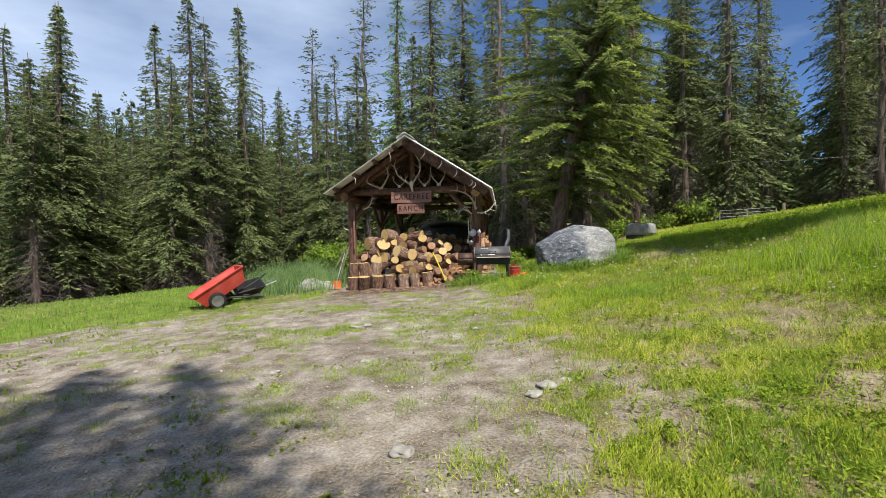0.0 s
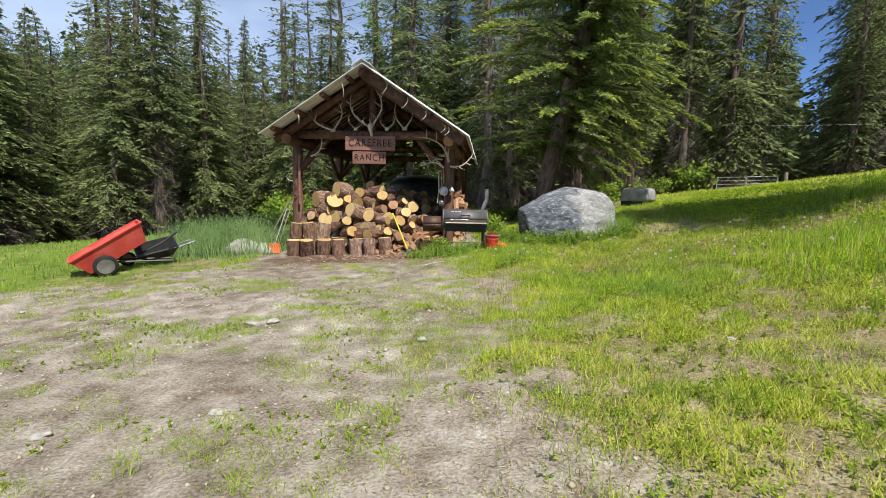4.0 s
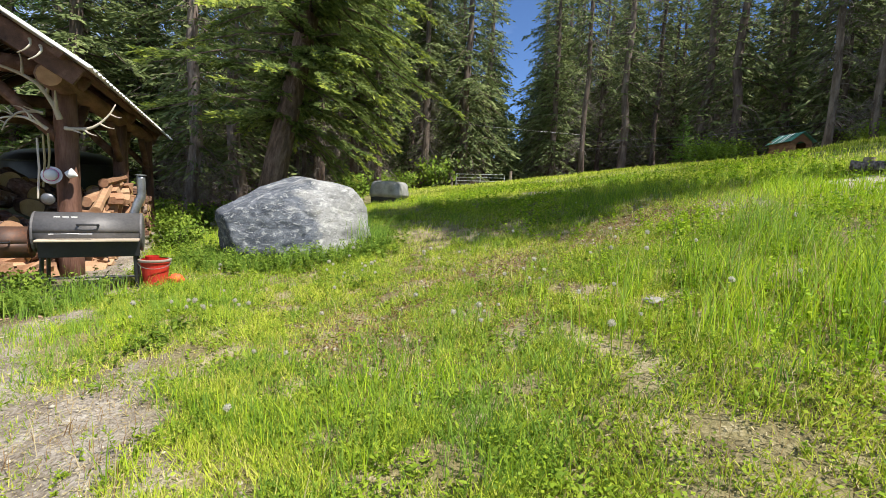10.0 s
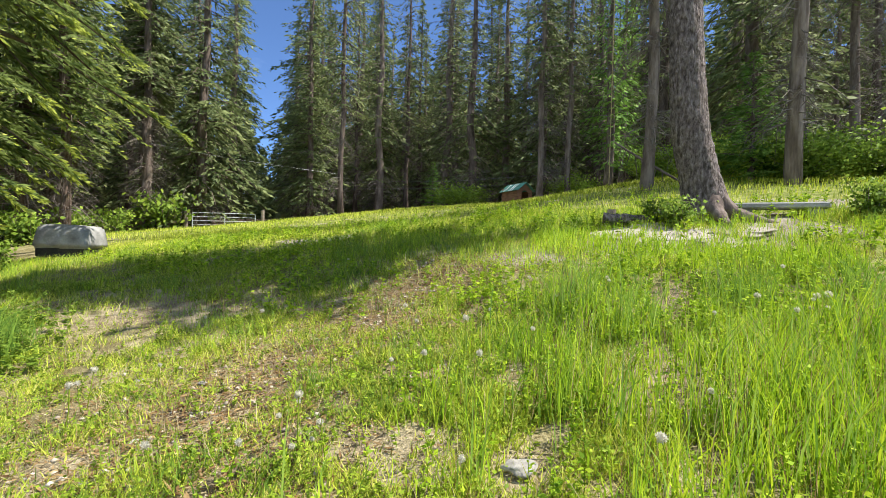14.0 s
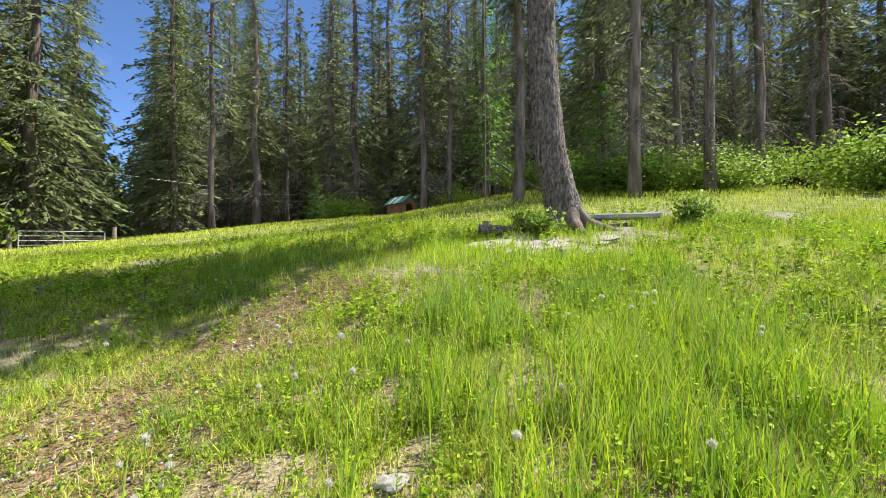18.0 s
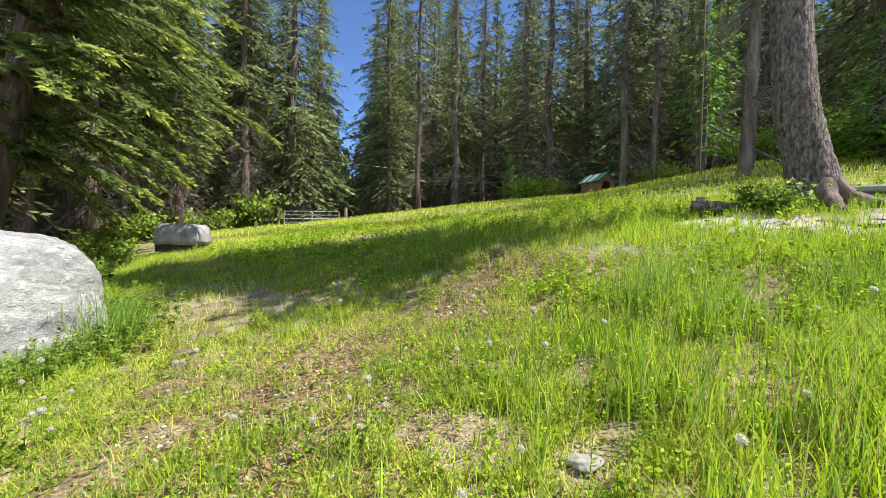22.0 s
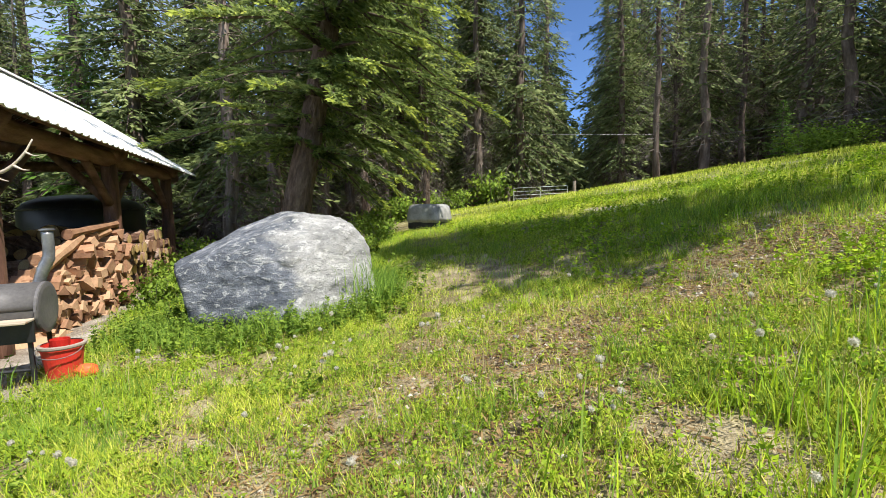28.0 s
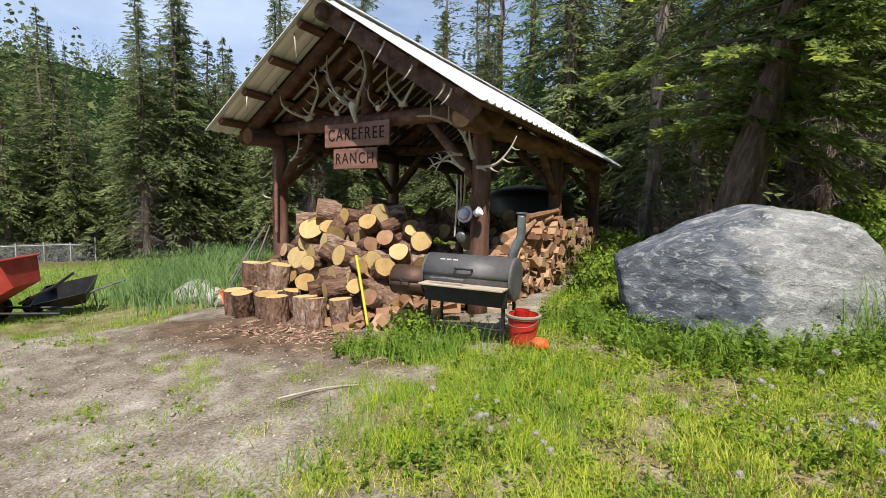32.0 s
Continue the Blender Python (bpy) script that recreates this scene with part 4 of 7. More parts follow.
# ---- shrubs ----
def shrub(seed, h, r, n, leaf, mat, label, name="shrub"):
    rs = np.random.RandomState(seed)
    root = thing(name, Matrix.Identity(4), label, "shrub")
    m = 16
    a = rs.uniform(0, 2 * np.pi, m)
    p0 = np.stack([np.cos(a) * 0.08, np.sin(a) * 0.08, np.full(m, -0.05)], -1)
    p1 = np.stack([np.cos(a) * r * rs.uniform(0.3, 1, m), np.sin(a) * r * rs.uniform(0.3, 1, m), h * rs.uniform(0.6, 1, m)], -1)
    tagged(part("branchwork", rods(p0, p1, np.full(m, 0.012), np.full(m, 0.004)), M_deadwood, root), kind="stuff")
    i = rs.randint(0, m, n)
    t = rs.uniform(0.25, 1.05, n)
    o = p0[i] + (p1 - p0)[i] * t[:, None] + rs.normal(0, 0.2 * r, (n, 3))
    o[:, 2] = np.maximum(o[:, 2], 0.03)
    d = unit(rs.normal(0, 1, (n, 3)) + np.array([0, 0, 0.2]))
    ln = leaf * rs.uniform(0.6, 1.3, n)
    face = unit(o * np.array([1, 1, 0.3]) + np.array([0, 0, 0.5]) + rs.normal(0, 0.3, o.shape))
    tagged(soft_normals(part("leaves", kites(o, d, ln, ln * 0.36, rs, face), mat, root, smooth=True), face), kind="stuff")
    return root


sh1 = shrub(1, 1.2, 1.2, 5200, 0.085, M_shrub, "bright yellow-green leafy undergrowth shrub", "shrub")
sh2 = shrub(2, 0.75, 0.6, 1000, 0.10, M_bush, "low leafy green bush growing in the grass", "bush")
spots1 = [(22.2, -8.4), (20.6, -8.0), (24.0, -10.3), (25.5, -12.5), (21.6, -10.6), (27.2, -13.2), (22.8, -6.2), (29.5, -3.2), (24.5, -7.0), (26.5, -9.0), (31, 1), (19.2, -13.5), (23, -15.0), (27, 6.5), (-6.0, 12.0)]
for n_, (x, y) in enumerate(spots1):
    m = pose(x, y, z_at(x, y), 0, 0, n_ * 77) @ Matrix.Diagonal((1.1 + 0.3 * (n_ % 3), 1.1 + 0.3 * (n_ % 3), 0.8 + 0.15 * (n_ % 4), 1))
    if n_ == 0:
        sh1.matrix_world = m
    else:
        copy_thing(sh1, Matrix.Identity(4)).matrix_basis = m
spots2 = [(11.9, -5.55, 0.5), (12.6, -7.7, 0.6), (6.3, 2.6, 0.6), (7.2, 4.6, 0.7), (3.3, 2.6, 0.7), (3.0, 3.6, 0.75), (1.75, -1.35, 0.45), (12.9, -8.0, 0.45), (7.7, 7.2, 0.9), (2.9, 5.2, 0.8), (3.1, 1.5, 0.6), (12.2, -5.2, 0.4),
          (3.6, 6.8, 0.8), (4.4, 8.4, 0.8), (6.6, 8.0, 0.7), (2.8, 9.0, 1.0), (5.6, 10.4, 0.9), (7.6, 9.4, 0.8), (1.2, 10.2, 1.5), (-0.8, 10.8, 1.9), (-2.6, 11.2, 1.7), (-4.6, 9.8, 1.7), (9.8, 11.6, 1.2), (11.6, 14.2, 1.3), (13.8, 16.0, 1.3), (-6.5, 11.4, 2.0), (16.2, 17.0, 2.2)]
for n_, (x, y, s) in enumerate(spots2):
    m = pose(x, y, z_at(x, y), 0, 0, n_ * 101) @ Matrix.Scale(s, 4)
    if n_ == 0:
        sh2.matrix_world = m
    else:
        copy_thing(sh2, Matrix.Identity(4)).matrix_basis = m


# ---- boulder ----
def rock(name, seed, sx, sy, sz, label, mat, cuts=(), sub=4, rough=0.12, category="boulder", profile=None):
    bm = bmesh.new()
    bmesh.ops.create_icosphere(bm, subdivisions=sub, radius=1.0)
    off = Vector((seed * 3.1, seed * 1.7, 0))
    for v in bm.verts:
        p = v.co.copy()
        for (nx_, ny_, nz_), dist in cuts:
            nn = Vector((nx_, ny_, nz_)).normalized()
            over = p.dot(nn) - dist
            if over > 0:
                p -= nn * over * 0.92
        if profile:
            p.z = math.copysign(abs(p.z) ** 0.72, p.z)
        p *= 1 + rough * noise.noise(p * 1.3 + off) + rough * 0.35 * noise.noise(p * 4.2 + off) + rough * 0.1 * noise.noise(p * 13 + off)
        v.co = Vector((p.x * sx, p.y * sy, p.z * sz))
        if profile:
            v.co.z *= profile(v.co.x)
    me = bpy.data.meshes.new(name)
    bm.to_mesh(me)
    bm.free()
    me.polygons.foreach_set("use_smooth", np.ones(len(me.polygons), dtype=bool))
    me.materials.append(mat)
    ob = new(name, me)
    return tagged(ob, label, category)


def faceted_rock(name, planes, centre, mat, label, sub=6):
    """A rock split along natural planes (normal, point on it), with rounded arrises and layered relief."""
    bm = bmesh.new()
    bmesh.ops.create_icosphere(bm, subdivisions=sub, radius=1.0)
    d = unit(np.array([v.co[:] for v in bm.verts]))
    c = np.array(centre)
    inv = np.zeros(len(d))
    for nn, pt in planes:
        nn = np.array(nn) / np.linalg.norm(nn)
        dist = nn @ (np.array(pt) - c)
        inv += np.clip(d @ nn, 0, None) ** 40 / dist ** 40
    p = d * (inv ** (-1 / 40))[:, None]
    for v, q in zip(bm.verts, p):
        q = Vector(q)
        a = Vector((q.x * 1.6 + q.z, q.y * 2.2, q.z * 3.6 - q.x * 1.3))
        big_, mid_ = noise.noise(q * 1.7), abs(noise.noise(a * 1.2))
        chip = max(0.0, noise.noise(a * 3.1 + Vector((7, 2, 1))) - 0.18)
        q *= 1 + 0.03 * big_ - 0.035 * mid_ - 0.06 * chip + 0.012 * noise.noise(q * 11) + 0.006 * noise.noise(q * 27)
        v.co = q + Vector(centre)
    me = bpy.data.meshes.new(name)
    bm.to_mesh(me)
    bm.free()
    me.polygons.foreach_set("use_smooth", np.ones(len(me.polygons), dtype=bool))
    me.materials.append(mat)
    return tagged(new(name, me), label, "boulder")


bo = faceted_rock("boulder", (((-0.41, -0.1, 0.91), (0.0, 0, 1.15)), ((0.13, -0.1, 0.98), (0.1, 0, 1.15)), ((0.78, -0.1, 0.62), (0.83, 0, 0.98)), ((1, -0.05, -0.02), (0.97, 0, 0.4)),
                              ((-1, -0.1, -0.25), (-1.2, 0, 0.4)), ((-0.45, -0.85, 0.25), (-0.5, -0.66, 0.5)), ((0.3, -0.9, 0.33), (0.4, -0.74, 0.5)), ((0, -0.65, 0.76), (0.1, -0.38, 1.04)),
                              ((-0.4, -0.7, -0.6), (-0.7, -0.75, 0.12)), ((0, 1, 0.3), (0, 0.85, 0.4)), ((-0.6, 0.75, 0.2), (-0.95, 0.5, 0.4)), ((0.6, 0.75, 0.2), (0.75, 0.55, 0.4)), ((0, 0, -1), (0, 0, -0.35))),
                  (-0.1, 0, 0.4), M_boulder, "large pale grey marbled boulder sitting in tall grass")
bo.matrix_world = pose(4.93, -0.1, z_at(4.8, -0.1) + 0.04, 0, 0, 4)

# ---- shed ----
SHED = pose(0.0, 0.26, 0.35, 0, 0, -3.5)
shed = thing("wood_shed", SHED, "open log woodshed with weathered red-brown posts and metal gable roof", "shed")
RISE, EAVE, RIDGE, HALF, Y0, Y1 = 0.645, 2.73, 4.31, 2.46, -1.05, 7.5


def pz(x):
    return RIDGE - abs(x) * RISE


def timber(name, p, q, r, mat=M_oldwood, label="", n=10, bend=0.0):
    return part(name, log_geo(p, q, r, n, 6, 0.05, bend), mat, shed, label, True)


for y in (0, 3.3, 6.65):
    for x in (-1.96, 1.96):
        gz = z_at(x, y + 0.26) - 0.35 - 0.15
        timber("post", (x, y, gz), (x, y, EAVE - 0.05 + 0.0), 0.135, M_post)
    timber("tie_beam", (-2.1, y - 0.08, 2.84), (2.08, y - 0.08, 2.84), 0.115)
    for sx in (-1, 1):
        timber("rafter", (sx * 2.2, y, pz(2.2) - 0.2), (0, y, RIDGE - 0.22), 0.095)
        timber("brace", (sx * 1.9, y, 1.95), (sx * 1.15, y, 2.75), 0.075)
    timber("king_post", (0, y, 2.9), (0, y, RIDGE - 0.2), 0.09)
for sx in (-1, 1):
    timber("wall_plate", (sx * 1.98, -0.62, 2.66), (sx * 1.98, 7.3, 2.66), 0.14, bend=0.02)
    c = lathe([(0.001, 0), (0.125, 0.0), (0.13, 0.02)], 12)
    part("log_end", xf(c, Matrix.Translation((sx * 1.98, -0.625, 2.66)) @ Matrix.Rotation(radians(-90), 4, "X")), M_redcut, shed, "orange-red sawn log end")
    for y in (0, 3.3):
        timber("brace", (sx * 1.96, y + 0.1, 1.9), (sx * 1.96, y + 0.95, 2.55), 0.07)
        timber("brace", (sx * 1.96, y + 3.2, 1.9), (sx * 1.96, y + 2.4, 2.55), 0.07)
    for d in (0.35, 0.95, 1.55, 2.15):
        a = math.atan(RISE)
        part("purlin", box(0, 0, 0, 0.11, Y1 - Y0 - 0.12, 0.075, 0.006, Matrix.Translation((sx * d, (Y0 + Y1) / 2, pz(d) - 0.075)) @ Matrix.Rotation(sx * a, 4, "Y")), M_oldwood, shed)
    if sx > 0:
        ln = math.hypot(2.3, 2.3 * RISE)
        part("barge_board", box(0, 0, 0, ln, 0.05, 0.22, 0.008, Matrix.Translation((sx * 1.17, -0.86, pz(1.17) - 0.19)) @ Matrix.Rotation(sx * a, 4, "Y")), M_oldwood, shed, "weathered gable barge board")
    else:
        timber("rafter", (-2.3, -0.5, pz(2.3) - 0.2), (0, -0.5, RIDGE - 0.2), 0.09)
timber("ridge_log", (0, -0.95, RIDGE - 0.2), (0, 7.3, RIDGE - 0.2), 0.11)


def roof_panel(sx):
    ys = np.arange(Y0, Y1 + 0.001, 0.05)
    ph = (ys - Y0) / 0.2 % 1
    rib = 0.03 * np.exp(-((ph - 0.5) / 0.16) ** 2)
    v, f = [], []
    for side in (0, 1):
        for y, r in zip(ys, rib):
            for x in (0.0, HALF):
                nx_, nz_ = RISE / 1.19, 1 / 1.19
                o = r + (0 if side == 0 else -0.012)
                v.append((sx * (x + nx_ * o), y, pz(x) + nz_ * o))
    n = len(ys)
    for side in (0, 1):
        b = side * 2 * n
        for i in range(n - 1):
            q = (b + 2 * i, b + 2 * i + 1, b + 2 * i + 3, b + 2 * i + 2)
            f.append(q if (side == 0) == (sx > 0) else q[::-1])
    for i in range(n - 1):
        f.append((2 * i + 1, 2 * n + 2 * i + 1, 2 * n + 2 * i + 3, 2 * i + 3))
    for i in (0, n - 1):
        f.append((2 * i, 2 * i + 1, 2 * n + 2 * i + 1, 2 * n + 2 * i))
    return v, f


# plank decking under the metal, laid with gaps
for sx in (-1, 1):
    a = math.atan(RISE)
    ln = math.hypot(2.36, 2.36 * RISE)
    y = -0.5
    while y < Y1 - 0.1:
        wd = 0.15 + 0.03 * RNG.random()
        part("roof_plank", box(0, 0, 0, ln, wd, 0.014, 0, Matrix.Translation((sx * 1.19, y + wd / 2, pz(1.19) - 0.028)) @ Matrix.Rotation(sx * a, 4, "Y")), M_oldwood, shed)
        y += wd + 0.06 + 0.09 * RNG.random()
for sx in (-1, 1):
    part("roof_panel", roof_panel(sx), M_roof, shed, "ribbed galvanised metal roofing sheet")
part("ridge_cap", join(box(0, 0, 0, 0.3, Y1 - Y0 + 0.04, 0.012, 0, Matrix.Translation((0.12, (Y0 + Y1) / 2, RIDGE + 0.015)) @ Matrix.Rotation(math.atan(RISE), 4, "Y")),
                       box(0, 0, 0, 0.3, Y1 - Y0 + 0.04, 0.012, 0, Matrix.Translation((-0.12, (Y0 + Y1) / 2, RIDGE + 0.015)) @ Matrix.Rotation(-math.atan(RISE), 4, "Y"))), M_roof, shed)


def lettering(text, size, w, parent, x, y, z, mat=M_ink):
    cu = bpy.data.curves.new("lettering", "FONT")
    cu.body, cu.size, cu.align_x, cu.align_y, cu.extrude, cu.offset, cu.space_character = text, size, "CENTER", "CENTER", 0.003, -0.001, 1.2
    ob = bpy.data.objects.new("lettering", cu)
    scene.collection.objects.link(ob)
    bpy.context.view_layer.update()
    me = bpy.data.meshes.new_from_object(ob.evaluated_get(bpy.context.evaluated_depsgraph_get()))
    bpy.data.objects.remove(ob)
    xs = [v.co.x for v in me.vertices]
    k = w / (max(xs) - min(xs))
    me.transform(Matrix.Translation((x, y, z)) @ Matrix.Rotation(radians(90), 4, "X") @ Matrix.Diagonal((k, 1, 1, 1)))
    me.materials.append(mat)
    t = new("lettering", me)
    t.parent = parent
    return t


for text, x0, x1, za, zb, size in (("CAREFREE", -0.625, 0.625, 2.80, 3.145, 0.25), ("RANCH", -0.44, 0.405, 2.47, 2.77, 0.23)):
    sg = thing("sign", SHED @ Matrix.Translation((0, -0.24, 0)), f"red-brown wooden sign board with dark routed letters reading {text}", "sign")
    part("board", box((x0 + x1) / 2, 0, (za + zb) / 2 - 0.35, x1 - x0, 0.04, zb - za, 0.006), M_signwood, sg)
    lettering(text, size, (x1 - x0) * 0.86, sg, (x0 + x1) / 2, -0.024, (za + zb) / 2 - 0.35)
    for x in (x0 + 0.2, x1 - 0.2):
        part("hanger", tube([(x, 0, zb - 0.36), (x, 0, zb - 0.30)], [0.006, 0.006], 6), M_steel, sg)


# ---- firewood ----
def round_log(r, ln, seed):
    rr = random.Random(seed)
    root = thing("firewood_log", Matrix.Identity(4), "sawn round of firewood with rough bark and pale cut face", "firewood", "heaped firewood rounds")
    n = 22
    ph = [rr.uniform(0, 6.28) for _ in range(4)]
    rim = [r * (1 + 0.05 * math.sin(2 * 6.283 * k / n + ph[0]) + 0.04 * math.sin(3 * 6.283 * k / n + ph[1]) + rr.uniform(-0.035, 0.035)) for k in range(n)]
    v, f = [], []
    for i in range(7):
        y = -ln / 2 + ln * i / 6
        for k in range(n):
            a = 2 * math.pi * k / n
            q = rim[k] * (1 + (0.09 * max(0, noise.noise(Vector((math.cos(a) * 3.2, math.sin(a) * 3.2, y * 5 + seed))) - 0.1) + rr.uniform(-0.02, 0.03)) * (1 if 0 < i < 6 else 0.4))
            v.append((q * math.cos(a), q * math.sin(a), y))
    for i in range(6):
        for k in range(n):
            f.append((i * n + k, i * n + (k + 1) % n, (i + 1) * n + (k + 1) % n, (i + 1) * n + k))
    part("bark", (v, f), M_logbark, root)
    for s in (-1, 1):
        c = [(0, 0, s * (ln / 2 + 0.004))] + [(0.97 * rim[k] * math.cos(2 * math.pi * k / n), 0.97 * rim[k] * math.sin(2 * math.pi * k / n), s * (ln / 2)) for k in range(n)]
        part("cut_face", (c, [(0, 1 + k, 1 + (k + 1) % n) if s > 0 else (0, 1 + (k + 1) % n, 1 + k) for k in range(n)]), M_cutwood if seed % 4 else M_redcut, root)
    return root


LOGS = [round_log(0.13, 0.40, 1), round_log(0.15, 0.38, 2), round_log(0.11, 0.42, 3), round_log(0.175, 0.36, 6), round_log(0.09, 0.42, 5), round_log(0.14, 0.4, 7), round_log(0.2, 0.38, 9), round_log(0.12, 0.34, 4)]
LR = random.Random(12)
used = set()


def put_log(k, m):
    if k not in used:
        used.add(k)
        LOGS[k].matrix_world = SHED @ m
        return
    copy_thing(LOGS[k], Matrix.Identity(4)).matrix_basis = SHED @ m


def gl(x, y):
    return z_at(x, y + 0.26) - 0.35


# standing rounds in front, and a second tier on those at the end
for x, y, k, up in ((-1.42, -1.46, 3, 0), (-1.08, -1.58, 1, 0), (-0.72, -1.46, 3, 0), (-0.34, -1.6, 1, 0), (0.02, -1.42, 3, 0), (0.36, -1.58, 5, 0), (0.68, -1.46, 1, 0),
                    (-1.52, -1.1, 1, 0.36), (-1.2, -1.12, 5, 0.36), (-0.86, -1.12, 1, 0.36), (-1.52, -1.1, 3, 0), (-1.2, -1.12, 1, 0), (-0.86, -1.12, 3, 0), (-0.5, -1.14, 3, 0)):
    x, y = x + (x - 2.5) / 8.6 * 0.25, y + 0.25
    put_log(k, pose(x, y, gl(x, y) + 0.18 + up, LR.uniform(-7, 7), LR.uniform(-7, 7), LR.uniform(0, 360)))
# heap of lying rounds
hy = -0.88
row = 0
while hy < 5.6:
    hx = -1.75 + (row % 2) * 0.14
    while hx < 1.85:
        front = float(step(hy, -1.25, 0.2))
        top = (0.25 + 1.22 * front) * (1 - abs((hx + 0.15) / 2.2) ** 3) * (1.0 if hy < 0.6 else 0.86) + LR.uniform(-0.1, 0.1)
        if hx > 0.2 and hy < 1.2:
            top *= 1 - 0.3 * (hx - 0.2)
        z = top
        layers = 0
        while z > 0.05 and layers < (3 if hy < 0.35 else 1):
            k = LR.choice((0, 0, 1, 1, 2, 3, 5, 4, 6, 7, 7))
            if not (hy < -0.4 and hx < -0.45) and not (hy < -0.2 and hx > 1.15):
                put_log(k, pose(hx + LR.uniform(-0.05, 0.05), hy + LR.uniform(-0.1, 0.1), gl(hx, hy) + z, 90 + LR.uniform(-42, 30), LR.uniform(-25, 25), LR.uniform(-60, 70)))
            z -= 0.27
            layers += 1
        hx += 0.29
    hy += 0.31 if hy < 0.6 else 0.55
    row += 1


# split firewood stacked along the open side
def wedge(seed):
    rr = random.Random(seed)
    a = [(0.086 * rr.uniform(0.6, 1.3) * math.cos(t), 0.086 * rr.uniform(0.7, 1.25) * math.sin(t)) for t in ((0.3, 2.2, 4.3), (0.1, 1.2, 3.6), (0.5, 2.5, 4.0), (0.2, 1.7, 3.4, 4.9))[seed % 4]]
    n = len(a)
    v = [(0.2, y, z) for y, z in a] + [(-0.2, y, z) for y, z in a]
    f = [tuple(range(n)), tuple(range(2 * n - 1, n - 1, -1))] + [(k, n + k, n + (k + 1) % n, (k + 1) % n) for k in range(n)]
    return mesh_from("split_log", v, f, M_redcut)


WEDGES = [wedge(s) for s in range(9)]
WR = random.Random(31)
stack = thing("firewood_stack", SHED @ Matrix.Translation((1.98, 0, 0)), "neat stack of reddish split firewood beside the shed posts", "firewood")
y = 0.35
while y < 3.15:
    hgt = 0.72 + 0.42 * float(step(y, 0.3, 2.2)) + WR.uniform(-0.08, 0.08)
    z = gl(2.0, y) + 0.06
    while z < gl(2.0, y) + hgt:
        o = new("split_log", WR.choice(WEDGES))
        o.parent = stack
        o.matrix_basis = pose(WR.uniform(-0.12, 0.12), y + WR.uniform(-0.045, 0.045), z, WR.uniform(0, 360), WR.uniform(-11, 11), WR.uniform(-24, 14)) @ Matrix.Scale(WR.uniform(0.75, 1.3), 4)
        z += 0.103
    y += 0.118
# slabs laid along the top of the stack
for k, (y0, y1, dz) in enumerate(((0.9, 2.9, 0.06), (1.5, 3.2, 0.17), (0.5, 1.9, 0.02))):
    part("slab", log_geo((-0.05 + 0.1 * k, y0, gl(2.0, y0) + 0.8 + 0.42 * float(step(y0, 0.3, 2.2)) + dz), (0.04, y1, gl(2.0, y1) + 0.8 + 0.42 * float(step(y1, 0.3, 2.2)) + dz), 0.07, 7, 5, 0.18), M_redcut, stack, "long rough slab on top")
# round logs stacked in the rear bay
BR = random.Random(61)
y = 3.65
while y < 6.4:
    z = gl(1.9, y) + 0.11
    top = gl(1.9, y) + 1.15 + BR.uniform(-0.15, 0.1)
    while z < top:
        put_log(BR.choice((2, 4, 7)), pose(1.85 + BR.uniform(-0.08, 0.08), y + BR.uniform(-0.03, 0.03), z, 0, 90 + BR.uniform(-5, 5), BR.uniform(-6, 6)))
        z += 0.2
    y += 0.225
# loose split pieces on the flank of the heap
for _ in range(64):
    x, y = WR.uniform(0.35, 1.75), WR.uniform(-1.25, -0.05)
    o = tagged(new("split_log", WR.choice(WEDGES)), "reddish split firewood piece lying on the heap", "firewood", "loose split firewood")
    o.matrix_world = SHED @ pose(x, y, gl(x, y) + 0.06 + 0.5 * max(0, y + 1.1) * (1.9 - x) * WR.uniform(0.75, 1.05), WR.uniform(0, 360), WR.uniform(-25, 25), WR.uniform(20, 150)) @ Matrix.Scale(WR.uniform(0.75, 1.15), 4)


# ---- antlers and things hung on the shed ----
def antler_geo(beam, tines, r=0.022):
    pts = curve_pts(beam, 5)
    n = len(pts)
    g = [tube(pts, [r * (1.15 - 0.85 * i / (n - 1)) for i in range(n)], 7, True, 0.08, RNG)]
    for k, tip, bow in tines:
        a = pts[int(k * (n - 1))]
        b = Vector(tip)
        mid = (a + b) / 2 + Vector(bow)
        tp = curve_pts([a, mid, b], 4)
        m = len(tp)
        rr = r * (1.0 - 0.55 * k)
        g.append(tube(tp, [rr * (1 - 0.85 * i / (m - 1)) for i in range(m)], 6, True, 0.06, RNG))
    return join(*g)


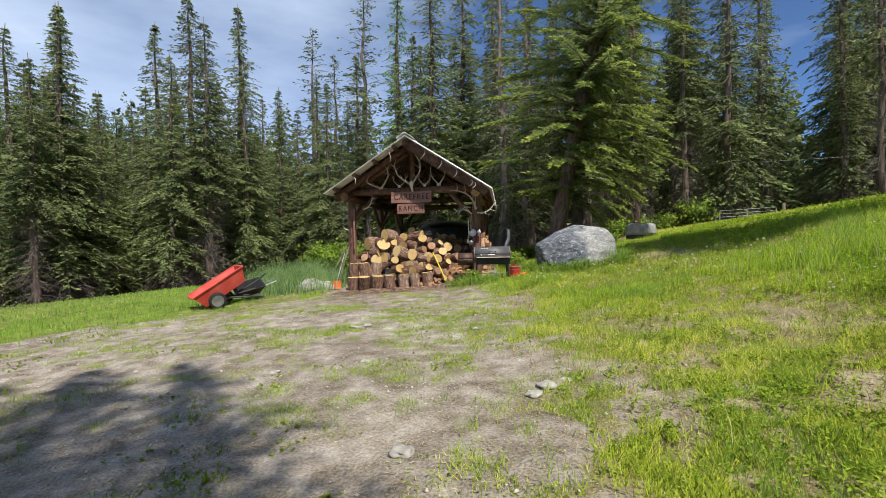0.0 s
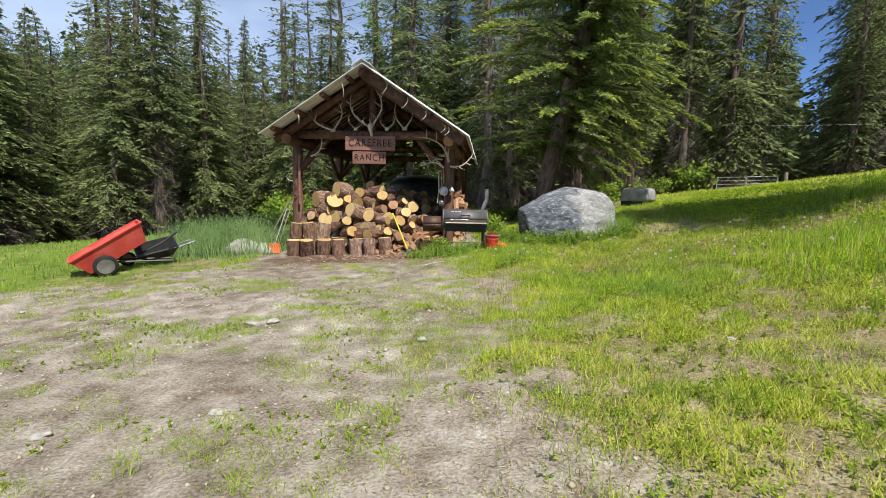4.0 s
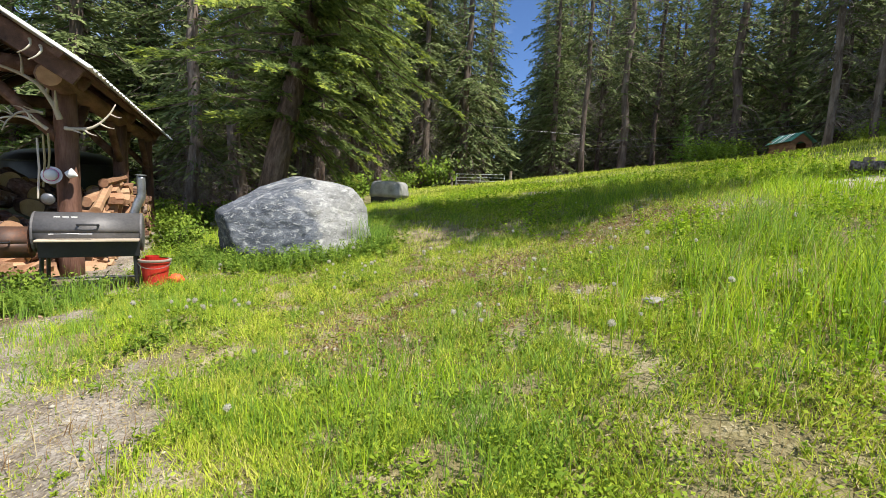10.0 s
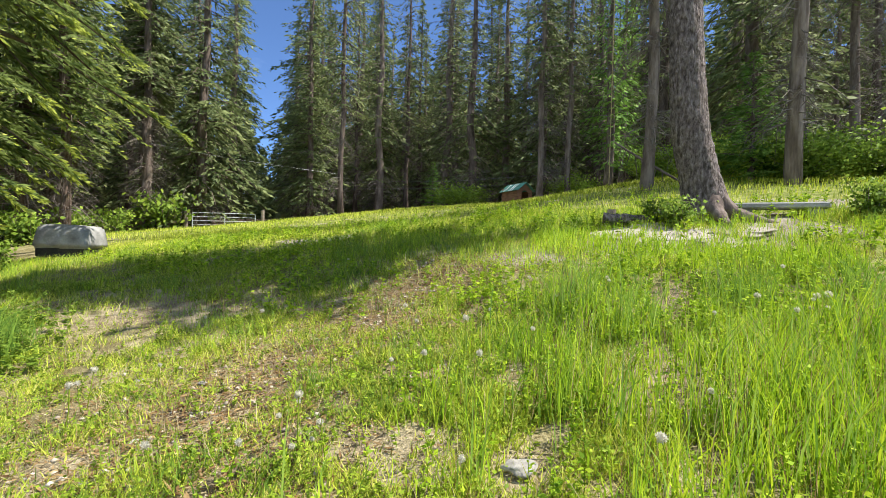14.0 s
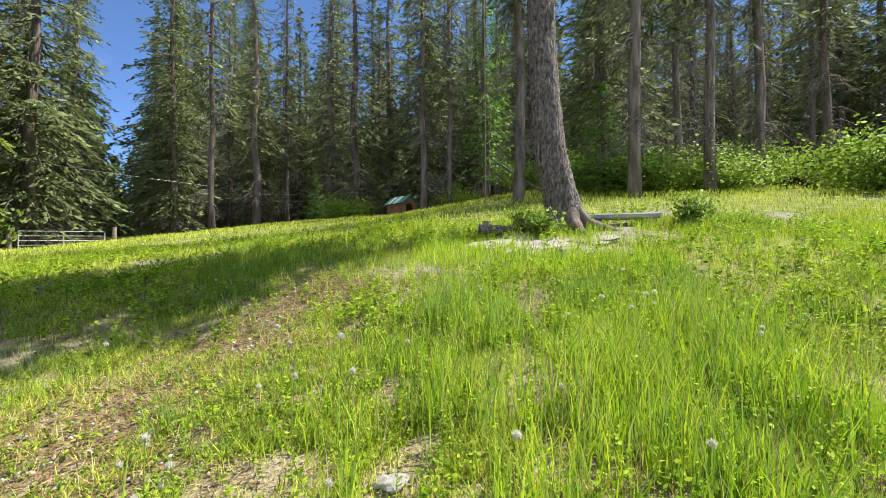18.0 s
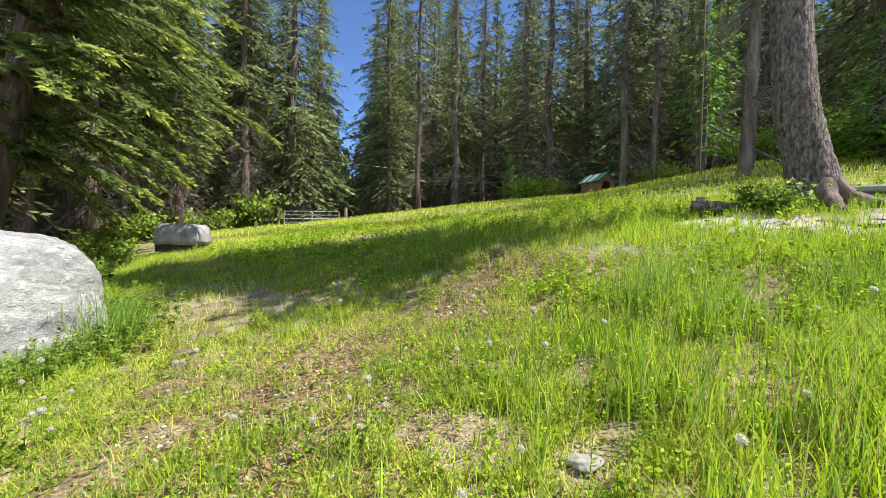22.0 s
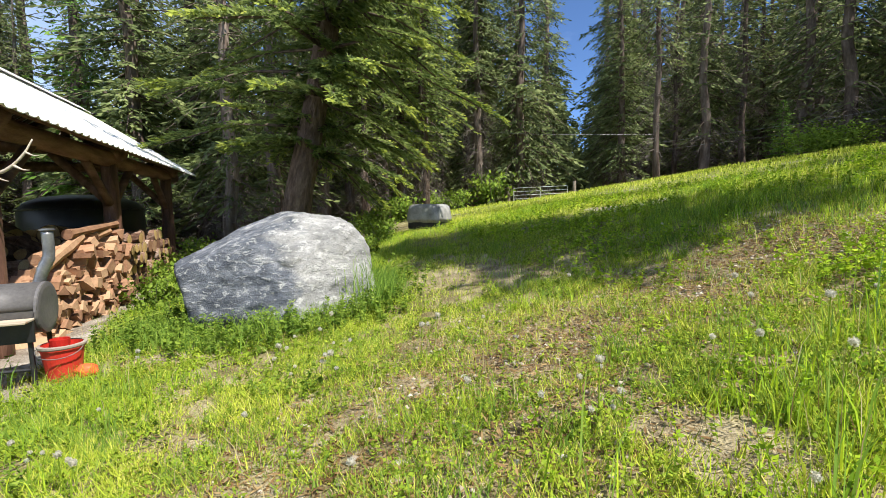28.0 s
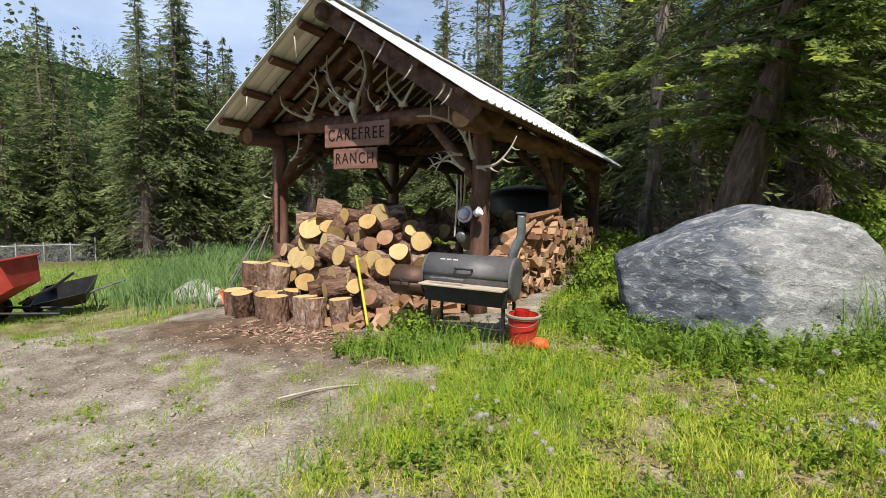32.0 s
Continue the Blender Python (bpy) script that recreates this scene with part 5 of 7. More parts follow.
def rack(m, s, label, skull=True, spread=1.0, name="antler_rack", plain=False):
    t = thing(name, SHED @ m, label, "antlers")
    for sx in (-1, 1):
        q = lambda x, y, z: (sx * x * s * spread, y * s, z * s)
        part("antler", antler_geo([q(0.04, 0, 0.02), q(0.2, -0.04, 0.16), q(0.42, -0.02, 0.42), q(0.46, -0.04, 0.72), q(0.36, -0.06, 0.98)],
                                  [] if plain else [(0.12, q(0.1, -0.28, 0.2), (0, -0.03 * s, -0.03 * s)), (0.3, q(0.22, -0.3, 0.36), (0, 0, -0.04 * s)), (0.55, q(0.3, -0.22, 0.66), (0, -0.03 * s, 0)), (0.75, q(0.62, -0.1, 0.92), (sx * 0.03 * s, 0, 0))], 0.026 * s + 0.006), M_bone, t, smooth=True)
    if skull:
        s *= 0.8
        g = tube(curve_pts([(0, 0.02, 0.1 * s), (0, -0.05 * s, 0.02 * s), (0, -0.07 * s, -0.14 * s), (0, -0.05 * s, -0.32 * s)], 3),
                 [0.06 * s, 0.085 * s, 0.1 * s, 0.1 * s, 0.085 * s, 0.07 * s, 0.06 * s, 0.055 * s, 0.05 * s, 0.04 * s], 10, True, 0.05, RNG)
        part("skull", g, M_bone, t, "sun-bleached animal skull", True)
    else:
        part("skull_plate", box(0, 0.0, 0, 0.14 * s + 0.04, 0.06, 0.08, 0.015), M_bone, t)
    return t


rack(pose(0.03, -0.3, 3.0, 8, -9, -8), 0.86, "bleached skull with large branching antlers on the beam")
rack(pose(0.86, -0.26, 2.98, 0, -4, 6), 0.62, "pair of plain curved antlers on a skull plate", False, 0.75, plain=True)
rack(pose(0.42, -0.24, 2.97, 0, 0, 8), 0.34, "small forked antler pair on the beam", False, 1.1)
rack(pose(-0.36, -0.26, 2.96, 0, 4, -6), 0.36, "small branching antlers fixed to the beam", False, 1.2)
rack(pose(-0.92, -0.3, 2.92, 12, -18, 10), 0.68, "weathered antlers tilted against the gable", False, 1.15)
for (m, s, lab) in ((pose(1.96, -0.24, 2.2, 0, -50, 14), 0.86, "large pale antler fixed along the corner brace"),
                    (pose(2.0, -0.2, 2.1, -10, 62, -20), 0.6, "branched antler with skull plate nailed to the post"),
                    (pose(1.84, -0.26, 2.06, 0, -84, 0), 0.5, "pale antler hanging beside the post"),
                    (pose(1.8, -0.24, 2.26, 0, -120, 10), 0.42, "small branched antler tied below the brace"),
                    (pose(-1.55, -0.12, 2.3, 10, 40, 0), 0.5, "dark antler hung on the corner brace")):
    t = thing("antler", SHED @ m, lab, "antlers")
    q = lambda x, y, z: (x * s, y * s, z * s)
    part("beam", antler_geo([q(0, 0, 0), q(0.12, -0.05, 0.2), q(0.2, -0.05, 0.5), q(0.1, -0.04, 0.85), q(-0.08, -0.02, 1.1)],
                            [(0.15, q(0.3, -0.2, 0.3), (0, 0, 0)), (0.35, q(0.42, -0.12, 0.5), (0, 0, -0.02)), (0.6, q(0.4, -0.1, 0.86), (0.02, 0, 0)), (0.8, q(0.25, -0.1, 1.1), (0.02, 0, 0))], 0.03 * s + 0.006), M_bone, t, smooth=True)
# horns on the west post and on the barge boards
for x, z, a in ((-2.12, 2.33, 20), (-2.12, 2.08, -10), (-2.08, 1.72, 60)):
    t = thing("horn", SHED @ pose(x, -0.16, z, 0, a, 0), "white curved horn nailed to the red post", "horn")
    part("tip", tube(curve_pts([(0.08, 0, 0.02), (0, -0.04, -0.05), (-0.1, -0.05, -0.04), (-0.15, -0.05, 0.05)], 5), [0.018 - 0.001 * i for i in range(16)], 7), M_bone, t, smooth=True)
for x, w in ((0.5, 1), (0.98, 1), (1.42, 0.8), (1.86, 0.7), (1.95, 0.7), (-0.5, 1.3), (-1.55, 0.8)):
    t = thing("antler_tip", SHED @ pose(x, -0.9, pz(abs(x)) - 0.22, 0, 25 if x > 0 else -20, 0), "small bleached antler tip on the barge board", "antlers", "antler tips on the gable")
    part("tip", tube(curve_pts([(0, 0, 0.13 * w), (0.05, -0.06, 0.06 * w), (0.04, -0.08, -0.06 * w), (-0.01, -0.06, -0.16 * w)], 5), [0.017 - 0.0008 * i for i in range(16)], 6), M_bone, t, smooth=True)
# rings, strap iron and tools
ch = thing("iron_rings", SHED @ pose(-1.98, -0.15, 1.35), "rusty iron rings on a strap nailed to the post", "hardware")
for z in (0.18, -0.06):
    part("ring", tube([(0.055 * math.cos(a), -0.01, z + 0.055 * math.sin(a)) for a in np.linspace(0, 2 * math.pi, 17)], [0.009] * 17, 6), M_firebox, ch)
part("strap", box(0, 0, 0.1, 0.03, 0.012, 0.5, 0.003), M_firebox, ch)
pl = thing("plank", SHED @ pose(-1.83, -0.2, 1.15), "long weathered reddish plank leaning on the post", "plank")
part("board", box(0, 0, 0.55, 0.055, 0.03, 1.25, 0.005), M_signwood, pl)
for x, y, hx, hy, c, lab in ((-2.5, -0.9, 0.42, 0.66, M_greywood, "rake"), (-2.3, -0.55, 0.3, 0.35, M_steel, "pitchfork")):
    g0 = gl(x, y)
    t = thing("garden_" + lab if lab == "rake" else lab, SHED @ pose(x, y, g0), "long grey-handled yard tool leaning against the post", "tool")
    part("handle", tube([(0, 0, 0.02), (hx, hy, 1.3)], [0.016, 0.014], 8), M_greywood, t)
    part("head", box(0, 0, 0.03, 0.34 if lab == "rake" else 0.2, 0.03, 0.05, 0.006), c, t)
sv = thing("snow_shovel", SHED @ pose(-2.16, -0.9, gl(-2.16, -0.9), 0, 0, 10) @ Matrix.Scale(0.8, 4), "orange plastic snow shovel standing against the shed", "shovel")
sp_ = []
for i in range(6):
    for j in range(7):
        u, w = j / 6 - 0.5, i / 5
        sp_.append((0.36 * u, -0.03 - 0.16 * (1 - w) ** 2 * 0.4 - 0.05 * (2 * u) ** 2, 0.02 + 0.3 * w))
sq = [(i * 7 + j, i * 7 + j + 1, (i + 1) * 7 + j + 1, (i + 1) * 7 + j) for i in range(5) for j in range(6)]
n42 = len(sp_)
part("blade", (sp_ + [(a, b - 0.012, c) for a, b, c in sp_], sq + [tuple(k + n42 for k in q)[::-1] for q in sq]), M_orange, sv)
part("handle", tube([(0, -0.05, 0.26), (0.22, 0.55, 1.35)], [0.016, 0.016], 8), M_steel, sv)
# east post: cords, pan, straw hat, ladle
for x, z0, z1, mt, lab in ((1.78, 2.0, 1.35, M_straw, "pale cord hanging from the antlers"), (1.72, 1.95, 1.2, M_bone, "thin bleached stick hanging by the post"), (1.83, 2.02, 1.5, M_straw, "short pale rope end hanging down")):
    t = thing("cord", SHED @ pose(x, -0.22, 0), lab, "cord")
    part("strand", tube([(0, 0, z0), (0.01, -0.01, (z0 + z1) / 2), (-0.02, 0, z1)], [0.012, 0.013, 0.011], 6), mt, t)
ht = thing("hat", SHED @ pose(1.85, -0.24, 1.5, 80, 0, 0) @ Matrix.Scale(0.7, 4), "white cap with pink band hanging on the post", "hat")
part("crown", lathe([(0.001, 0.09), (0.06, 0.085), (0.1, 0.05), (0.11, 0.0)], 16), M_white, ht, smooth=True)
part("band", lathe([(0.112, 0.0), (0.116, 0.03), (0.108, 0.035)], 16), M_pink, ht)
part("brim", lathe([(0.105, 0.0), (0.16, -0.01), (0.158, -0.018), (0.105, -0.008)], 16), M_white, ht)
pn = thing("pan", SHED @ pose(1.8, -0.22, 1.2, 90, 0, 0) @ Matrix.Scale(0.62, 4), "round grey enamel pan hanging on the post", "pan")
part("bowl", lathe([(0.001, 0.03), (0.09, 0.03), (0.115, 0.0), (0.125, 0.0), (0.12, 0.012), (0.095, 0.045), (0.001, 0.045)], 20), M_steel, pn, smooth=True)
part("rim", tube([(0.12 * math.cos(a), 0.12 * math.sin(a), 0) for a in np.linspace(0, 2 * math.pi, 21)], [0.008] * 21, 6), M_black, pn)
ld = thing("scoop", SHED @ pose(2.0, -0.25, 1.5, 0, 60, 0), "small white enamel scoop hooked on the post", "scoop")
part("cup", lathe([(0.001, 0), (0.045, 0.01), (0.06, 0.1), (0.055, 0.1), (0.04, 0.015), (0.001, 0.008)], 14), M_white, ld, smooth=True)

# black domed tank on the stacked wood at the back of the shed
tk = thing("tank", SHED @ pose(0.15, 6.9, 1.45), "large black domed plastic tank at the back of the shed", "tank")
part("shell", lathe([(0.001, 0.78), (0.4, 0.76), (0.8, 0.70), (1.08, 0.58), (1.2, 0.42), (1.22, 0.0), (1.2, -1.5)], 32), M_black, tk, smooth=True)
part("rim", tube([(1.22 * math.cos(a), 1.22 * math.sin(a), 0.42) for a in np.linspace(0, 2 * math.pi, 33)], [0.025] * 33, 6), M_black, tk)

# ---- smoker grill ----
GZ0 = z_at(2.3, -1.05)
gr = thing("smoker_grill", pose(2.36, -1.02, GZ0, 0, 0, 2) @ Matrix.Scale(0.93, 4), "black barrel smoker grill with side firebox standing in the grass", "grill")
CZ = 0.74


def drum(r, ln, cx, cz, lo, hi, n=18):
    """Part of a barrel along x from angle lo to hi (0 faces the viewer, 90 up)."""
    v, f = [], []
    an = [radians(lo + (hi - lo) * k / n) for k in range(n + 1)]
    for x in (cx - ln / 2, cx + ln / 2):
        for rr in (r, r - 0.012):
            v += [(x, -rr * math.cos(a), cz + rr * math.sin(a)) for a in an]
    m = n + 1
    for k in range(n):
        f += [(k, k + 1, 2 * m + k + 1, 2 * m + k), (m + k + 1, m + k, 3 * m + k, 3 * m + k + 1), (k + 1, k, m + k, m + k + 1), (2 * m + k, 2 * m + k + 1, 3 * m + k + 1, 3 * m + k)]
    f += [(0, 2 * m, 3 * m, m), (n, m + n, 3 * m + n, 2 * m + n)]
    return v, f


part("barrel", drum(0.235, 1.06, 0, CZ, 172, 372), M_grill, gr, smooth=True)
lid = part("lid", drum(0.243, 1.07, 0, CZ, 4, 170), M_grill, gr, smooth=True)
part("handle", tube(curve_pts([(-0.09, -0.22, CZ + 0.1), (-0.09, -0.28, CZ + 0.11), (0.09, -0.28, CZ + 0.11), (0.09, -0.22, CZ + 0.1)], 4), [0.012] * 13, 6), M_black, lid)
for x in (-0.3, -0.22, -0.14):
    part("badge", box(x, -0.155, CZ + 0.19, 0.06, 0.004, 0.018, 0, None), M_white, lid)
for sx in (-1, 1):
    c = lathe([(0.001, 0.015), (0.2, 0.015), (0.238, 0.008), (0.246, 0.0), (0.246, -0.02)], 24)
    part("end_plate", xf(c, Matrix.Translation((sx * 0.53, 0, CZ)) @ Matrix.Rotation(radians(90 * sx), 4, "Y")), M_grill, gr, smooth=False)
part("front_shelf", box(0.02, -0.33, CZ - 0.07, 0.98, 0.2, 0.022, 0.005), M_shelf, gr, "weathered wooden front shelf")
part("shelf_apron", box(0.02, -0.25, CZ - 0.18, 0.98, 0.02, 0.2, 0.004), M_black, gr)
fb = part("firebox", drum(0.185, 0.44, -0.78, CZ - 0.12, 0, 360, 24), M_firebox, gr, "scorched firebox, rust-orange where it burned", True)
for sx in (-1, 1):
    c = lathe([(0.001, 0.01), (0.18, 0.01), (0.19, -0.01)], 20)
    part("cap", xf(c, Matrix.Translation((-0.78 + sx * 0.22, 0, CZ - 0.12)) @ Matrix.Rotation(radians(90 * sx), 4, "Y")), M_firebox, fb)
part("latch", tube(curve_pts([(-0.82, -0.18, CZ - 0.09), (-0.82, -0.22, CZ - 0.1), (-0.72, -0.22, CZ - 0.1), (-0.72, -0.18, CZ - 0.09)], 3), [0.009] * 10, 6), M_black, fb)
for x, y in ((-0.45, -0.16), (0.45, -0.2), (-0.45, 0.18), (0.45, 0.2)):
    part("leg", tube([(x, y, CZ - 0.18), (x * 1.05, y * 1.1, -0.04)], [0.022, 0.022], 8), M_black, gr)
part("lower_rail", tube([(-0.46, -0.17, 0.2), (0.46, -0.21, 0.2)], [0.014, 0.014], 6), M_black, gr)
part("chimney", tube(curve_pts([(0.42, 0.14, CZ + 0.18), (0.47, 0.15, CZ + 0.35), (0.52, 0.16, CZ + 0.48), (0.52, 0.16, CZ + 0.72)], 5), [0.05 + (0.006 if 4 < i < 11 and i % 2 else 0) for i in range(16)], 12), M_steel, gr, "dented grey stove pipe chimney", True)
part("chimney_cap", xf(lathe([(0.001, 0.02), (0.065, 0.015), (0.065, 0.0)], 12), Matrix.Translation((0.52, 0.16, CZ + 0.73))), M_steel, gr)
tg = thing("tongs", pose(2.3, -1.36, GZ0 + CZ - 0.055, 0, 0, 6), "steel grill tongs lying on the wooden shelf", "tool")
part("arm", tube([(-0.25, 0, 0.008), (0, 0.02, 0.01), (0.12, 0.0, 0.008)], [0.008, 0.008, 0.012], 6), M_steel, tg)
part("arm", tube([(-0.25, 0.01, 0.008), (0, -0.03, 0.01), (0.12, -0.03, 0.008)], [0.008, 0.008, 0.012], 6), M_steel, tg)

bk = thing("bucket", pose(2.98, -1.12, z_at(2.98, -1.12) - 0.02), "red plastic bucket holding a smaller pot beside the grill", "bucket")
part("pail", lathe([(0.001, 0.0), (0.12, 0.0), (0.155, 0.29), (0.168, 0.29), (0.168, 0.32), (0.148, 0.32), (0.112, 0.02), (0.001, 0.02)], 24), M_red, bk, smooth=False)
part("rim_band", lathe([(0.17, 0.30), (0.176, 0.31), (0.176, 0.325), (0.15, 0.33)], 24), surface("faded_rim", [(0.3, 0.24, 0.2), (0.42, 0.36, 0.3)], 4, 0.7, bump=0.1), bk)
part("inner_cup", xf(lathe([(0.001, 0), (0.06, 0), (0.075, 0.2), (0.068, 0.2), (0.055, 0.01), (0.001, 0.01)], 16), Matrix.Translation((-0.03, 0.04, 0.16))), M_red, bk)
part("bail", tube([(0.17 * math.cos(a), -0.06 - 0.12 * math.sin(a), 0.3 - 0.07 * math.sin(a)) for a in np.linspace(0, math.pi, 13)], [0.004] * 13, 5), M_steel, bk)
bg = rock("bag", 9, 0.085, 0.06, 0.055, "crumpled orange and pink plastic bag on the grass", M_orange, (), 3, 0.45, "bag")
bg.matrix_world = pose(3.2, -1.3, z_at(3.2, -1.3) + 0.07)

# splitting axe leaning on the stump
ax_ = thing("axe", pose(0.98, -1.08, z_at(0.98, -1.08)), "splitting axe with bright yellow handle leaning on a log", "axe")
part("handle", tube(curve_pts([(0.1, -0.06, 0.1), (-0.06, 0.05, 0.45), (-0.28, 0.2, 0.9)], 4), [0.018] * 9, 8), M_yellow, ax_, smooth=True)
part("head", xf(join(box(0, 0, 0, 0.055, 0.2, 0.1, 0.012), box(0, -0.14, 0, 0.02, 0.1, 0.11, 0.006)), pose(0.12, -0.06, 0.07, 0, 12, 25)), M_steel, ax_)

# wood chips and bark bits in front of the heap
CR = np.random.RandomState(8)
n = 1100
cx_, cy_ = CR.normal(0.2, 0.8, n), CR.normal(-1.45, 0.35, n)
o = np.stack([cx_, cy_, height(cx_, cy_) + 0.014], -1)
d = unit(np.stack([CR.normal(0, 1, n), CR.normal(0, 1, n), CR.normal(0, 0.12, n)], -1))
ln = CR.uniform(0.02, 0.12, n)
up_ = unit(CR.normal(0, 0.2, o.shape) + np.array([0, 0, 1.0]))
tagged(part("wood_chips", kites(o, d, ln, ln * 0.12 + 0.003, CR, up_, 0.2), M_chips), "reddish bark and wood chips strewn before the heap", "wood chips", kind="stuff")
st_ = thing("stick", pose(1.9, -2.6, z_at(1.9, -2.6) + 0.02, 0, 0, 52), "long bare pale stick lying on the dirt", "stick")
part("wood", tube(curve_pts([(-0.5, 0, 0), (-0.1, 0.03, 0.02), (0.3, -0.02, 0.015), (0.62, 0.05, 0.03)], 4), [0.009 - 0.0004 * i for i in range(13)], 6), M_bone, st_)

# ---- red dump cart and wheelbarrow ----
def wheel(parent, m, r, w, label="", rimmat=M_black):
    pr = [(r - 0.06, -w / 2), (r - 0.015, -w / 2), (r, -w / 4), (r, w / 4), (r - 0.015, w / 2), (r - 0.06, w / 2)]
    ty = part("tyre", xf(lathe(pr, 22), m), M_rubber, parent, label, True)
    part("rim", xf(lathe([(0.001, -w * 0.3), (r * 0.3, -w * 0.35), (r - 0.06, -w * 0.42), (r - 0.06, w * 0.42), (r * 0.3, w * 0.35), (0.001, w * 0.3)], 18), m), rimmat, ty)


def tub(l0, w0, l1, w1, h, t=0.02):
    """Open tapered tray with thickness: floor l0 x w0, mouth l1 x w1."""
    def ring(l, w, z):
        return [(-l / 2, -w / 2, z), (l / 2, -w / 2, z), (l / 2, w / 2, z), (-l / 2, w / 2, z)]
    v = ring(l0, w0, 0) + ring(l1, w1, h) + ring(l1 - 2 * t, w1 - 2 * t, h) + ring(l0 - 2 * t, w0 - 2 * t, t)
    f = [(3, 2, 1, 0), (12, 13, 14, 15)]
    for a in (0, 4, 8):
        f += [(a + k, a + (k + 1) % 4, a + 4 + (k + 1) % 4, a + 4 + k) for k in range(4)]
    return v, f


ca = thing("dump_cart", pose(-4.42, -2.68, z_at(-4.42, -2.68), 0, 0, 221), "red steel dump cart tipped forward on the grass", "cart")
tilt = Matrix.Translation((0.02, 0, 0.31)) @ Matrix.Rotation(radians(33), 4, "Y")
part("tub", xf(tub(1.05, 0.62, 1.3, 0.85, 0.36), tilt), M_cartred, ca)
part("rim", xf(join(box(0, 0.43, 0.37, 1.36, 0.04, 0.03, 0.006), box(0, -0.43, 0.37, 1.36, 0.04, 0.03, 0.006), box(0.66, 0, 0.37, 0.04, 0.86, 0.03, 0.006), box(-0.66, 0, 0.37, 0.04, 0.86, 0.03, 0.006)), tilt), M_cartred, ca)
for sy in (-1, 1):
    part("frame_rail", tube([(0.35, sy * 0.2, 0.22), (-0.9, sy * 0.2, 0.18)], [0.02, 0.02], 6), M_black, ca)
    wheel(ca, Matrix.Translation((0.24, sy * 0.42, 0.17)) @ Matrix.Rotation(radians(90), 4, "X"), 0.2, 0.11, "", M_steel)
part("axle", tube([(0.24, -0.42, 0.17), (0.24, 0.42, 0.17)], [0.018, 0.018], 8), M_black, ca)
part("drawbar", tube([(-0.3, 0, 0.3), (-0.75, 0, 0.55), (-1.0, 0, 0.75)], [0.022, 0.022, 0.02], 8), M_black, ca)

wb = thing("wheelbarrow", pose(-4.3, -1.85, z_at(-4.3, -1.85), 0, 0, 40) @ Matrix.Scale(0.78, 4), "black plastic wheelbarrow tipped on its side in long grass", "wheelbarrow")
tl2 = Matrix.Translation((0.1, 0, 0.24)) @ Matrix.Rotation(radians(-14), 4, "Y") @ Matrix.Rotation(radians(24), 4, "X")
part("tray", xf(tub(0.6, 0.4, 1.0, 0.7, 0.3, 0.015), tl2), M_black, wb)
for sy in (-1, 1):
    part("handle", tube([(-0.75, sy * 0.12, 0.14), (0.1, sy * 0.24, 0.3), (0.95, sy * 0.3, 0.62)], [0.018, 0.02, 0.018], 8), M_steel, wb, "grey metal handle")
    part("leg", tube([(0.35, sy * 0.26, 0.38), (0.42, sy * 0.24, 0.02)], [0.014, 0.014], 6), M_steel, wb)
wheel(wb, Matrix.Translation((-0.6, 0, 0.17)) @ Matrix.Rotation(radians(78), 4, "X"), 0.19, 0.09, "", M_steel)
for x, y, s, sd in ((-3.0, -0.5, 0.44, 5), (-2.5, -0.5, 0.3, 8)):
    r_ = rock("rock", sd, s, s * 0.7, s * 0.6, "tan and grey rock half hidden in tall grass", M_pebble, (), 3, 0.25, "rock")
    r_.matrix_world = pose(x, y, z_at(x, y) + 0.08, 0, 0, sd * 40)

# ---- chain-link run beyond the yard ----
fe = thing("chain_link_fence", Matrix.Identity(4), "grey chain-link dog run on the lawn by the trees", "fence")
FA, FB = Vector((-28.6, 3.6, 0)), Vector((-26.5, 9.0, 0))
for k in range(6):
    p = FA.lerp(FB, k / 5)
    zz = z_at(p.x, p.y)
    part("post", tube([(p.x, p.y, zz - 0.1), (p.x, p.y, zz + (1.25 if k < 5 else 1.6))], [0.03, 0.03], 8), M_galv, fe)
for zt in (0.06, 1.2):
    part("rail", tube([(FA.x, FA.y, z_at(FA.x, FA.y) + zt), (FB.x, FB.y, z_at(FB.x, FB.y) + zt)], [0.022, 0.022], 6), M_galv, fe)
wa, wb2 = [], []
for k in range(130):
    for s in (-1, 1):
        t0 = k / 130
        t1 = t0 + s * 0.22
        p = FA.lerp(FB, t0)
        u = min(max(t1, 0), 1)
        hh = 1.15 * abs(u - t0) / 0.22
        q = FA.lerp(FB, u)
        wa.append((p.x, p.y, z_at(p.x, p.y) + 0.05))
        wb2.append((q.x, q.y, z_at(q.x, q.y) + 0.05 + hh))
mesh_ = part("mesh", rods(np.array(wa), np.array(wb2), np.full(len(wa), 0.0025), np.full(len(wa), 0.0025)), M_galv, fe)
tagged(mesh_, kind="stuff")

